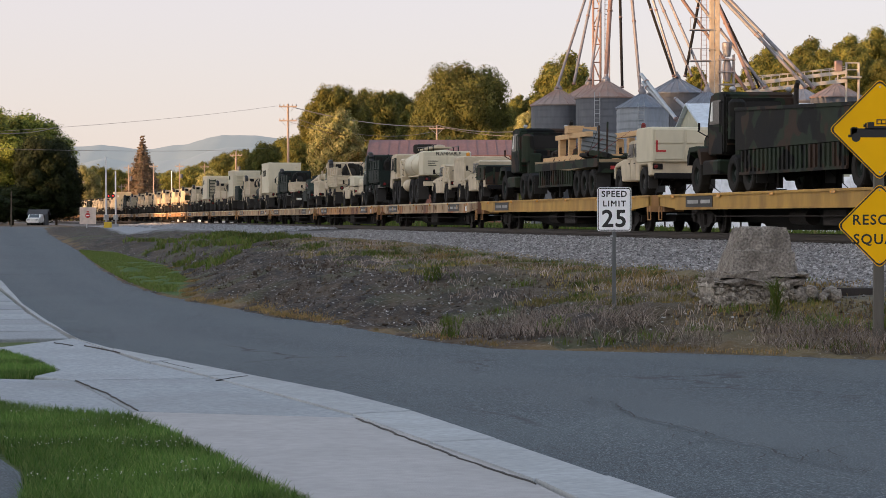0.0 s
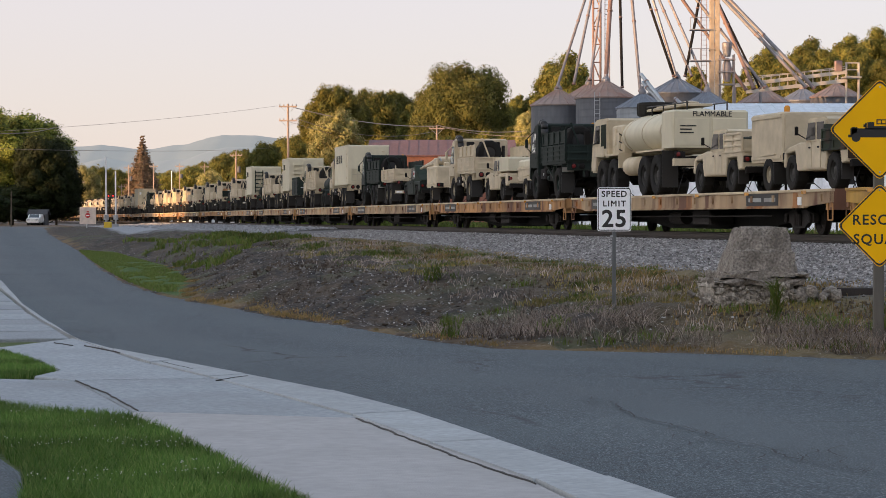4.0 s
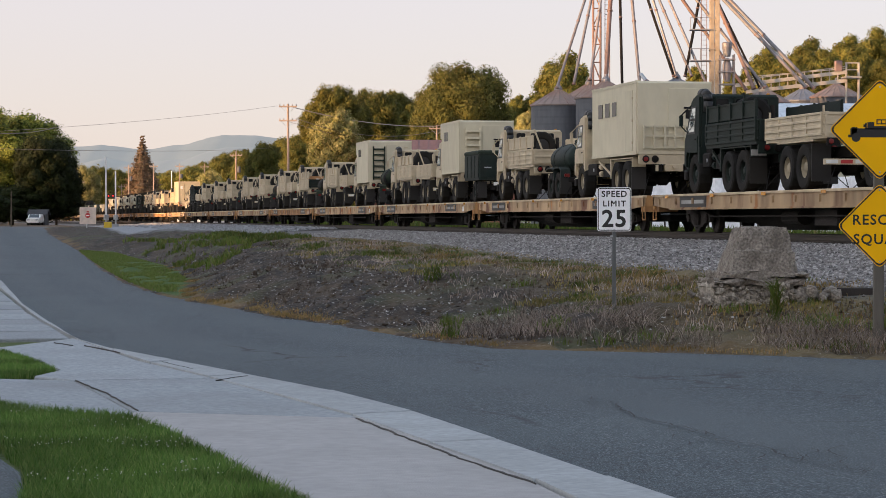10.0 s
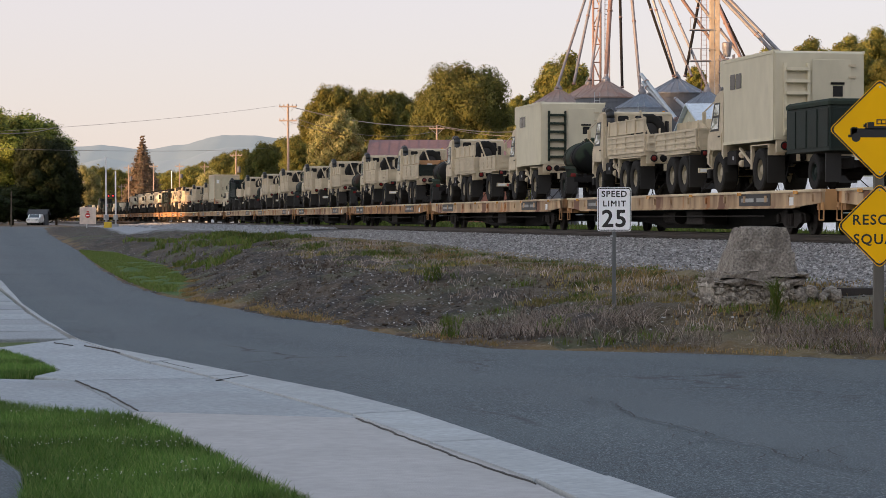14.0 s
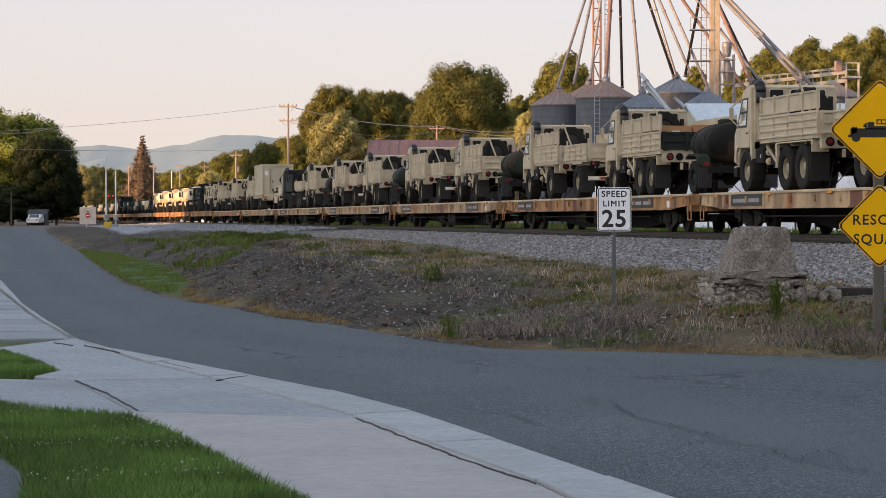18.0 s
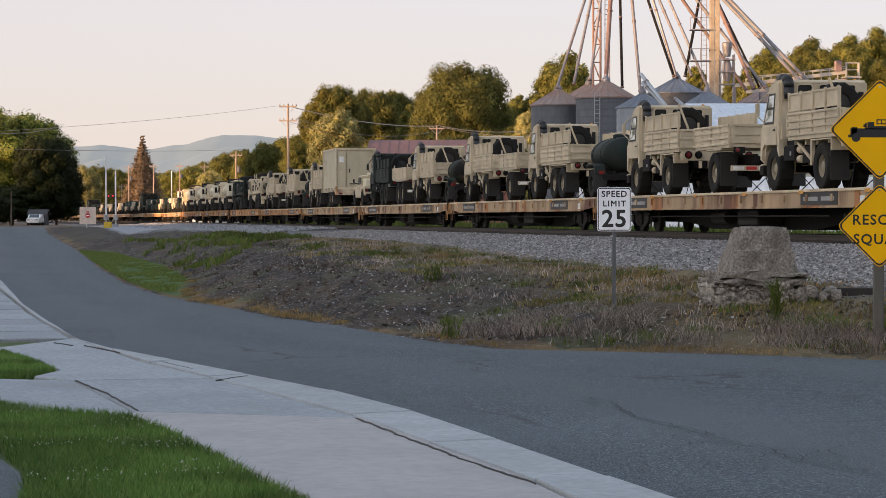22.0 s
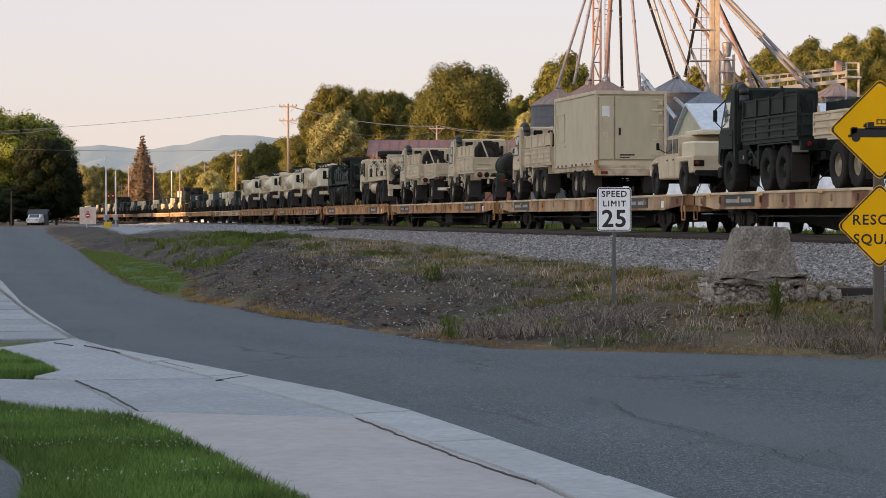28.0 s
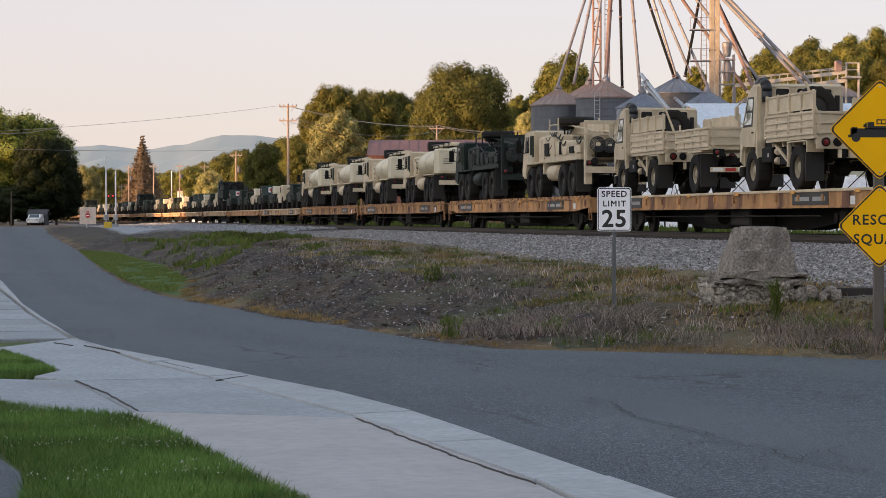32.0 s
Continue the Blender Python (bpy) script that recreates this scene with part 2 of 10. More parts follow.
LEAFDARK = leafy("dark_leaves", [(0.022, 0.036, 0.008), (0.17, 0.215, 0.042), (0.31, 0.335, 0.070), (0.055, 0.085, 0.017)], trans=0.15, clump=0.38, contrast=0.5)
# near-black leaf colours carry the shade on the big tree's side and foot
LEAFSHADED = leafy("shade_dark_leaves", [(0.010, 0.015, 0.005), (0.022, 0.030, 0.009), (0.014, 0.021, 0.006), (0.040, 0.048, 0.013)], trans=0.1, clump=0.5)
LEAFCONIFER = leafy("conifer_needles", [(0.11, 0.083, 0.055), (0.19, 0.13, 0.09), (0.12, 0.105, 0.065)], clump=0.6)
LAWN = leafy("lawn_blades", [(0.038, 0.088, 0.016), (0.125, 0.215, 0.050), (0.065, 0.14, 0.026), (0.20, 0.25, 0.085)], trans=0.35, clump=0.8)
CLOVER = leafy("clover_heads", [(0.7, 0.7, 0.62), (0.8, 0.78, 0.7)], trans=0)
DEADGRASS = leafy("dead_grass", [(0.32, 0.255, 0.21), (0.54, 0.45, 0.39), (0.20, 0.155, 0.13), (0.43, 0.36, 0.305)], trans=0.3, clump=0.8)
VERGE = leafy("mown_verge_blades", [(0.09, 0.135, 0.03), (0.125, 0.17, 0.042), (0.105, 0.145, 0.035), (0.16, 0.175, 0.06)])
DARKSTEM = leafy("dark_dead_stems", [(0.035, 0.026, 0.021), (0.06, 0.045, 0.036), (0.10, 0.075, 0.058), (0.045, 0.034, 0.028)])
YELLOWGRASS = leafy("yellowing_grass", [(0.17, 0.145, 0.045), (0.23, 0.18, 0.065), (0.12, 0.125, 0.036), (0.28, 0.21, 0.085)], clump=0.8)
WEED = leafy("weeds", [(0.06, 0.105, 0.017), (0.10, 0.14, 0.028), (0.08, 0.105, 0.022), (0.16, 0.15, 0.05)], clump=0.8)
ORANGEGRASS = leafy("ochre_grass", [(0.25, 0.155, 0.065), (0.20, 0.14, 0.06), (0.14, 0.12, 0.045), (0.31, 0.20, 0.09)], clump=0.8)

# ---- mesh tools ----


def mesh_from(bm, name):
    me = bpy.data.meshes.new(name)
    bm.to_mesh(me)
    bm.free()
    return me


def part(name, bm, material, parent=None, label="", at=None, smooth=False):
    """One mesh object, linked under a thing or a part."""
    me = bm if isinstance(bm, bpy.types.Mesh) else mesh_from(bm, name)
    if material and not me.materials:
        me.materials.append(material)
    if smooth:
        me.shade_smooth()
    ob = new(name, me)
    if parent:
        ob.parent = parent
    if at:
        ob.matrix_basis = at
    if label:
        ob["label"] = label
    return ob


def bb():
    return bmesh.new()


def quadify(bm, pts, faces):
    v = [bm.verts.new(p) for p in pts]
    for f in faces:
        bm.faces.new([v[i] for i in f])
    return v


def block(bm, x0, x1, y0, y1, z0, z1, chamfer=0.0, m=None):
    """A box with chamfered upright and upper edges, between bounds."""
    if chamfer <= 0:
        pts = [(x0, y0, z0), (x1, y0, z0), (x1, y1, z0), (x0, y1, z0), (x0, y0, z1), (x1, y0, z1), (x1, y1, z1), (x0, y1, z1)]
        fs = [(3, 2, 1, 0), (4, 5, 6, 7), (0, 1, 5, 4), (1, 2, 6, 5), (2, 3, 7, 6), (3, 0, 4, 7)]
    else:
        c = chamfer

        def ring(d, z):
            e = c
            a0, a1, b0, b1 = x0 + d, x1 - d, y0 + d, y1 - d
            return [(a0 + e, b0, z), (a1 - e, b0, z), (a1, b0 + e, z), (a1, b1 - e, z), (a1 - e, b1, z), (a0 + e, b1, z), (a0, b1 - e, z), (a0, b0 + e, z)]
        pts = ring(0, z0) + ring(0, z1 - c) + ring(c, z1)
        fs = [tuple(range(7, -1, -1)), tuple(range(16, 24))]
        for k in (0, 8):
            for i in range(8):
                j = (i + 1) % 8
                fs.append((k + i, k + j, k + 8 + j, k + 8 + i))
    if m is not None:
        pts = [m @ Vector(p) for p in pts]
    return quadify(bm, pts, fs)


def tube(bm, p0, p1, r0, r1=None, seg=8, caps=True):
    """A round bar or cone between two points."""
    r1 = r0 if r1 is None else r1
    p0, p1 = Vector(p0), Vector(p1)
    q = (p1 - p0).to_track_quat("Z", "Y").to_matrix()
    rings = []
    for p, r in ((p0, r0), (p1, r1)):
        rings.append([bm.verts.new(p + q @ Vector((r * math.cos(2 * math.pi * i / seg), r * math.sin(2 * math.pi * i / seg), 0))) for i in range(seg)])
    for i in range(seg):
        j = (i + 1) % seg
        bm.faces.new((rings[0][i], rings[0][j], rings[1][j], rings[1][i]))
    if caps:
        bm.faces.new(rings[0][::-1])
        bm.faces.new(rings[1])


def beam(bm, p0, p1, w, h):
    """A square bar between two points."""
    p0, p1 = Vector(p0), Vector(p1)
    d = p1 - p0
    q = d.to_track_quat("Y", "Z").to_matrix().to_4x4()
    block(bm, -w / 2, w / 2, 0, d.length, -h / 2, h / 2, m=Matrix.Translation(p0) @ q)


def lathe(bm, profile, seg=20, m=None, axis="z"):
    """A turned body from (radius, height) pairs."""
    rings = []
    for r, h in profile:
        ring = []
        for i in range(seg):
            a = 2 * math.pi * i / seg
            p = Vector((r * math.cos(a), r * math.sin(a), h)) if axis == "z" else (
                Vector((h, r * math.cos(a), r * math.sin(a))) if axis == "x" else Vector((r * math.cos(a), h, r * math.sin(a))))
            ring.append(bm.verts.new(m @ p if m is not None else p))
        rings.append(ring)
    for a, b in zip(rings, rings[1:]):
        for i in range(seg):
            j = (i + 1) % seg
            bm.faces.new((a[i], a[j], b[j], b[i]))
    bm.faces.new(rings[0][::-1])
    bm.faces.new(rings[-1])
    bmesh.ops.recalc_face_normals(bm, faces=bm.faces[:])


def slab(bm, outline, x0, x1, m=None):
    """A side outline in (y, z), drawn out from x0 to x1."""
    a = [bm.verts.new(m @ Vector((x0, y, z)) if m is not None else (x0, y, z)) for y, z in outline]
    b = [bm.verts.new(m @ Vector((x1, y, z)) if m is not None else (x1, y, z)) for y, z in outline]
    n = len(outline)
    fa = bm.faces.new(a)
    fb = bm.faces.new(b[::-1])
    for i in range(n):
        j = (i + 1) % n
        bm.faces.new((a[j], a[i], b[i], b[j]))
    bmesh.ops.recalc_face_normals(bm, faces=bm.faces[:])
    return fa, fb


def plate(bm, outline, z0, z1):
    """A flat outline in (x, y), from z0 to z1."""
    a = [bm.verts.new((x, y, z0)) for x, y in outline]
    b = [bm.verts.new((x, y, z1)) for x, y in outline]
    n = len(outline)
    bm.faces.new(a[::-1])
    bm.faces.new(b)
    for i in range(n):
        j = (i + 1) % n
        bm.faces.new((a[i], a[j], b[j], b[i]))
    bmesh.ops.recalc_face_normals(bm, faces=bm.faces[:])


def empty(name, m=None):
    ob = new(name)
    ob.empty_display_size = 0.3
    if m is not None:
        ob.matrix_basis = m
    return ob


def raw_mesh(name, verts, faces, material):
    me = bpy.data.meshes.new(name)
    me.from_pydata(verts, [], faces)
    me.materials.append(material)
    return me

# ---- the land ----
RIGHT_EDGE = [(11, -60), (11, 8), (10.4, 19), (8.6, 26), (5.7, 30.18), (3.6, 31.6), (1.5, 32.4), (0.74, 32.85), (0.18, 34.05), (-0.56, 36.0), (-1.78, 39.9),
              (-3.16, 43.4), (-4.12, 47.3), (-5.67, 52.0), (-6.9, 56.5), (-9.14, 67.0), (-12.6, 86.0), (-18.6, 119.5), (-28.6, 170), (-36.5, 214), (-38, 240)]
LEFT_EDGE = [(5.0, -60), (4.4, 2), (3.2, 8), (1.46, 15.1), (0.89, 17.15), (0.08, 20.49), (-0.82, 23.6), (-2.23, 26.91), (-5.13, 33.57), (-6.4, 38.8),
             (-8.78, 48.97), (-13.13, 69.48), (-17.6, 88), (-24.5, 122), (-34.5, 172), (-46, 214), (-52, 240)]


BANK_EDGE = RIGHT_EDGE[:14] + [(-6.4, 57.5), (-6.7, 60.5), (-7.5, 69), (-10.6, 88), (-15.6, 112), (-18.7, 119.8), (-28.6, 170), (-36.5, 214), (-38, 240)]


def side_of(px, py, line):
    """Distance of each point from a line, positive on its right side."""
    best = np.full(px.shape, 1e9)
    sign = np.ones(px.shape)
    for (x0, y0), (x1, y1) in zip(line, line[1:]):
        dx, dy = x1 - x0, y1 - y0
        t = np.clip(((px - x0) * dx + (py - y0) * dy) / (dx * dx + dy * dy), 0, 1)
        d = np.hypot(px - x0 - t * dx, py - y0 - t * dy)
        s = np.sign((px - x0) * dy - (py - y0) * dx)
        near = d < best
        best, sign = np.where(near, d, best), np.where(near, s, sign)
    return best * np.where(sign == 0, 1, sign)


def step(a, b, v):
    t = np.clip((v - a) / (b - a), 0, 1)
    return t * t * (3 - 2 * t)


def road_z(y):
    return 1.0 * step(80, 215, y)


def lateral(px, py):
    """How far a point lies from the railway's centre, positive towards the road."""
    tx = 20.61 - 0.1817 * py - np.where(py > CURVE_Y, CURVE_C * (py - CURVE_Y) ** 2, 0)
    return (tx - px) * 0.9839


def land_z(px, py):
    px, py = np.asarray(px, float), np.asarray(py, float)
    u = lateral(px, py)
    au = np.abs(u)
    bank = np.interp(au, [0, 2.3, 7.7, 9.5, 11.0, 13.5], [1.20, 1.20, 0.74, 0.77, 0.76, 0.70])
    lift = step(55, 75, py) * (1 - step(150, 210, py)) * np.interp(u, [6, 8.5, 11, 13], [0, 0.28, 0.28, 0.0])
    bank = bank + np.where(u > 0, lift, 0)
    dr = side_of(px, py, RIGHT_EDGE)
    rz = road_z(py)
    db = side_of(px, py, BANK_EDGE)
    steep = step(38, 52, py)
    rise = steep * np.interp(db, [0, 0.35, 0.9, 1.8, 2.7, 4.0, 7.0, 30], [0, 0.04, 0.24, 0.60, 0.84, 1.05, 1.4, 8]) + (1 - steep) * np.interp(dr, [0, 0.4, 1.2, 2.2, 3.5, 5.0, 7.0, 30], [0, 0.03, 0.14, 0.28, 0.44, 0.60, 0.85, 8]) + 0.012 * np.clip(dr, 0, 4)
    near = np.minimum(np.maximum(bank, rz), rz + rise)
    dl = side_of(px, py, LEFT_EDGE)
    on_road = (dr < 0) & (dl > 0)
    left = rz + np.interp(-dl, [0, 0.3, 30, 200], [-0.05, -0.05, 0.15, 0.7])
    far_side = np.where(au < 6, bank, np.interp(au, [6, 8, 40, 400, 4000], [0.885, 0.80, 0.9, 3.0, 25.0]))
    z = np.where(u < 0, far_side, np.where(dr > 0, near, np.where(on_road, rz - 0.09, left)))
    t = px * math.sin(radians(SUN_AZ)) + py * math.cos(radians(SUN_AZ))
    side = px * math.cos(radians(SUN_AZ)) - py * math.sin(radians(SUN_AZ))
    # an unseen ridge added to the west as a sun block, with two gaps through which the low sun reaches the line
    gaps = step(240, 246, side) * (1 - step(276, 283, side)) + step(325, 331, side) * (1 - step(344, 350, side))
    ridge = (66.5 - 6.5 * step(170, 195, side)) * step(330, 500, t) * step(25, 80, u) * (1 - 0.55 * gaps)
    return z + ridge


def axis(parts):
    out = []
    for a, b, d in parts:
        out.extend(np.arange(a, b, d))
    return np.array(out)


gx = axis([(-4000, -900, 340), (-900, -360, 12), (-360, -120, 30), (-120, -40, 4), (-40, -11, 0.45), (-11, 9, 0.24), (9, 16, 0.45), (16, 60, 2.2), (60, 300, 24), (300, 600, 60), (600, 4200, 360)])
gy = axis([(-800, -200, 60), (-200, 0, 12), (0, 14, 1.5), (14, 29, 0.5), (29, 70, 0.28), (70, 90, 0.5), (90, 160, 1.4), (160, 320, 4), (320, 700, 20), (700, 4500, 380)])
GX, GY = np.meshgrid(gx, gy)
GZ = land_z(GX, GY)
rng = np.random.default_rng(3)
u_all, dr_all, dl_all = lateral(GX, GY), side_of(GX, GY, RIGHT_EDGE), side_of(GX, GY, LEFT_EDGE)
rough_zone = ((u_all > 7.8) & (dr_all > 0.3) & (GY < 220)).astype(float)
GZ = GZ + rough_zone * rng.normal(0, 0.022, GZ.shape)
for q, w in np.argwhere(rough_zone > 0):
    GZ[q, w] += 0.16 * noise.noise(Vector((GX[q, w] * 0.7, GY[q, w] * 0.55, 0.0))) + 0.10 * noise.noise(Vector((GX[q, w] * 2.1, GY[q, w] * 1.3, 4.0))) - 0.10 * abs(noise.noise(Vector((GX[q, w] * 1.5 + GY[q, w] * 0.5, GY[q, w] * 0.35, 9.0))))
verts = np.stack([GX, GY, GZ], -1).reshape(-1, 3)
nx, ny = len(gx), len(gy)
ii = (np.arange(ny - 1)[:, None] * nx + np.arange(nx - 1)[None, :]).reshape(-1)
faces = np.stack([ii, ii + 1, ii + nx + 1, ii + nx], -1)
ground_me = bpy.data.meshes.new("ground")
ground_me.from_pydata(verts.tolist(), [], faces.tolist())
ground_me.shade_smooth()
for nm, val in (("lateral", u_all - 5.0 * step(120, 160, GY) * (u_all > 0)), ("verge", dr_all), ("lawn_side", -dl_all), ("mown", np.minimum(dr_all - 0.15, 0.1 - side_of(GX, GY, BANK_EDGE)))):
    at = ground_me.attributes.new(nm, 'FLOAT', 'POINT')
    at.data.foreach_set("value", val.reshape(-1).astype(np.float32))


def ground_material():
    m = bpy.data.materials.new("ground_cover")
    m.use_nodes = True
    n, ln = m.node_tree.nodes, m.node_tree.links
    bs = n["Principled BSDF"]
    geo = n.new("ShaderNodeNewGeometry")

    def att(name):
        a = n.new("ShaderNodeAttribute")
        a.attribute_name = name
        return a.outputs["Fac"]

    def nz(sc, det=6, stretch=None):
        t = n.new("ShaderNodeTexNoise")
        t.inputs["Scale"].default_value, t.inputs["Detail"].default_value = sc, det
        if stretch:
            mp = n.new("ShaderNodeMapping")
            mp.inputs["Scale"].default_value = stretch
            ln.new(geo.outputs["Position"], mp.inputs["Vector"])
            ln.new(mp.outputs[0], t.inputs["Vector"])
        else:
            ln.new(geo.outputs["Position"], t.inputs["Vector"])
        return t.outputs[0]

    def rng_(v, a, b):
        r = n.new("ShaderNodeMapRange")
        r.inputs["From Min"].default_value, r.inputs["From Max"].default_value = a, b
        ln.new(v, r.inputs["Value"])
        return r.outputs[0]

    def math_(op, a, b):
        x = n.new("ShaderNodeMath")
        x.operation = op
        for s, v in zip(x.inputs, (a, b)):
            if isinstance(v, (int, float)):
                s.default_value = v
            else:
                ln.new(v, s)
        return x.outputs[0]

    def mixc(f, a, b):
        x = n.new("ShaderNodeMix")
        x.data_type = 'RGBA'
        for s, v in ((x.inputs[0], f), (x.inputs[6], a), (x.inputs[7], b)):
            if isinstance(v, (int, float)):
                s.default_value = v
            elif isinstance(v, tuple):
                s.default_value = (*v, 1)
            else:
                ln.new(v, s)
        return x.outputs[2]

    big, mid, fine = nz(0.25), nz(1.3), nz(9)
    vor = n.new("ShaderNodeTexVoronoi")
    vor.inputs["Scale"].default_value = 12
    ln.new(geo.outputs["Position"], vor.inputs["Vector"])
    grass = mixc(rng_(mid, 0.3, 0.7), (0.035, 0.065, 0.012), (0.08, 0.11, 0.025))
    dirt = mixc(rng_(fine, 0.3, 0.7), (0.019, 0.013, 0.0095), (0.056, 0.040, 0.028))
    slant = n.new("ShaderNodeMapping")
    slant.inputs["Rotation"].default_value, slant.inputs["Scale"].default_value = (0, 0, 0.6), (3.2, 0.55, 1.0)
    ln.new(geo.outputs["Position"], slant.inputs["Vector"])
    furrow = n.new("ShaderNodeTexNoise")
    furrow.inputs["Scale"].default_value, furrow.inputs["Detail"].default_value = 1.1, 6
    ln.new(slant.outputs[0], furrow.inputs["Vector"])
    dirt = mixc(math_('MULTIPLY', rng_(furrow.outputs[0], 0.47, 0.60), 0.8), dirt, (0.012, 0.010, 0.009))
    dirt = mixc(math_('MULTIPLY', rng_(nz(15, 2), 0.655, 0.69), 0.95), dirt, (0.40, 0.39, 0.38))
    dirt = mixc(math_('MULTIPLY', rng_(mid, 0.5, 0.62), 0.5), dirt, (0.10, 0.075, 0.05))
    dirt = mixc(math_('MULTIPLY', rng_(big, 0.52, 0.62), 0.5), dirt, (0.07, 0.085, 0.03))
    stone = mixc(vor.outputs["Distance"], (0.05, 0.048, 0.048), (0.20, 0.196, 0.198))
    u = math_('ADD', att("lateral"), math_('MULTIPLY', math_('SUBTRACT', mid, 0.5), 2.2))
    near_rail = math_('MULTIPLY', rng_(u, 8.1, 7.3), rng_(u, -8.0, -5.0))
    v = math_('ADD', att("verge"), math_('MULTIPLY', math_('SUBTRACT', mid, 0.5), 0.8))
    edge = math_('MULTIPLY', rng_(v, 0.6, 0.3), math_('MULTIPLY', rng_(big, 0.42, 0.58), 0.6))
    c = mixc(rng_(u, 5.0, 6.0), grass, dirt)
    c = mixc(rng_(u, 40, 60), c, grass)
    yy = n.new("ShaderNodeSeparateXYZ")
    ln.new(geo.outputs["Position"], yy.inputs[0])
    shelf = math_('MULTIPLY', rng_(yy.outputs[1], 125, 95), math_('MULTIPLY', math_('MULTIPLY', rng_(u, 7.2, 8.0), rng_(u, 12.0, 10.0)), math_('ADD', 0.35, math_('MULTIPLY', rng_(mid, 0.4, 0.6), 0.6))))
    c = mixc(shelf, c, (0.155, 0.118, 0.056))
    c = mixc(edge, c, (0.19, 0.115, 0.045))
    c = mixc(math_('MULTIPLY', rng_(u, -11.0, -12.5), rng_(u, -90.0, -70.0)), c, mixc(fine, (0.26, 0.26, 0.255), (0.40, 0.40, 0.39)))
    fresh = math_('MULTIPLY', rng_(yy.outputs[1], 150, 175), rng_(yy.outputs[1], 268, 250))
    stone = mixc(math_('MULTIPLY', fresh, rng_(att("lateral"), -2.8, -2.2)), stone, mixc(fine, (0.21, 0.22, 0.24), (0.32, 0.33, 0.35)))
    c = mixc(near_rail, c, stone)
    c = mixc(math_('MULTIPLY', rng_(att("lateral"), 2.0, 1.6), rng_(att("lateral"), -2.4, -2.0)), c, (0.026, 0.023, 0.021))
    c = mixc(rng_(att("mown"), -0.05, 0.15), c, (0.055, 0.10, 0.02))
    c = mixc(rng_(att("lawn_side"), 0.0, 0.1), c, grass)
    ln.new(c, bs.inputs["Base Color"])
    bs.inputs["Roughness"].default_value = 0.95
    b = n.new("ShaderNodeBump")
    b.inputs["Strength"].default_value, b.inputs["Distance"].default_value = 0.6, 0.06
    ln.new(math_('ADD', fine, vor.outputs["Distance"]), b.inputs["Height"])
    ln.new(b.outputs[0], bs.inputs["Normal"])
    return m


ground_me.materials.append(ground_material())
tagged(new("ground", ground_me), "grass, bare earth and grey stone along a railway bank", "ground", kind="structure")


def resample(line, k):
    p = np.array(line, float)
    d = np.concatenate([[0], np.cumsum(np.hypot(*np.diff(p, axis=0).T))])
    t = np.linspace(0, d[-1], k)
    return np.stack([np.interp(t, d, p[:, 0]), np.interp(t, d, p[:, 1])], -1)


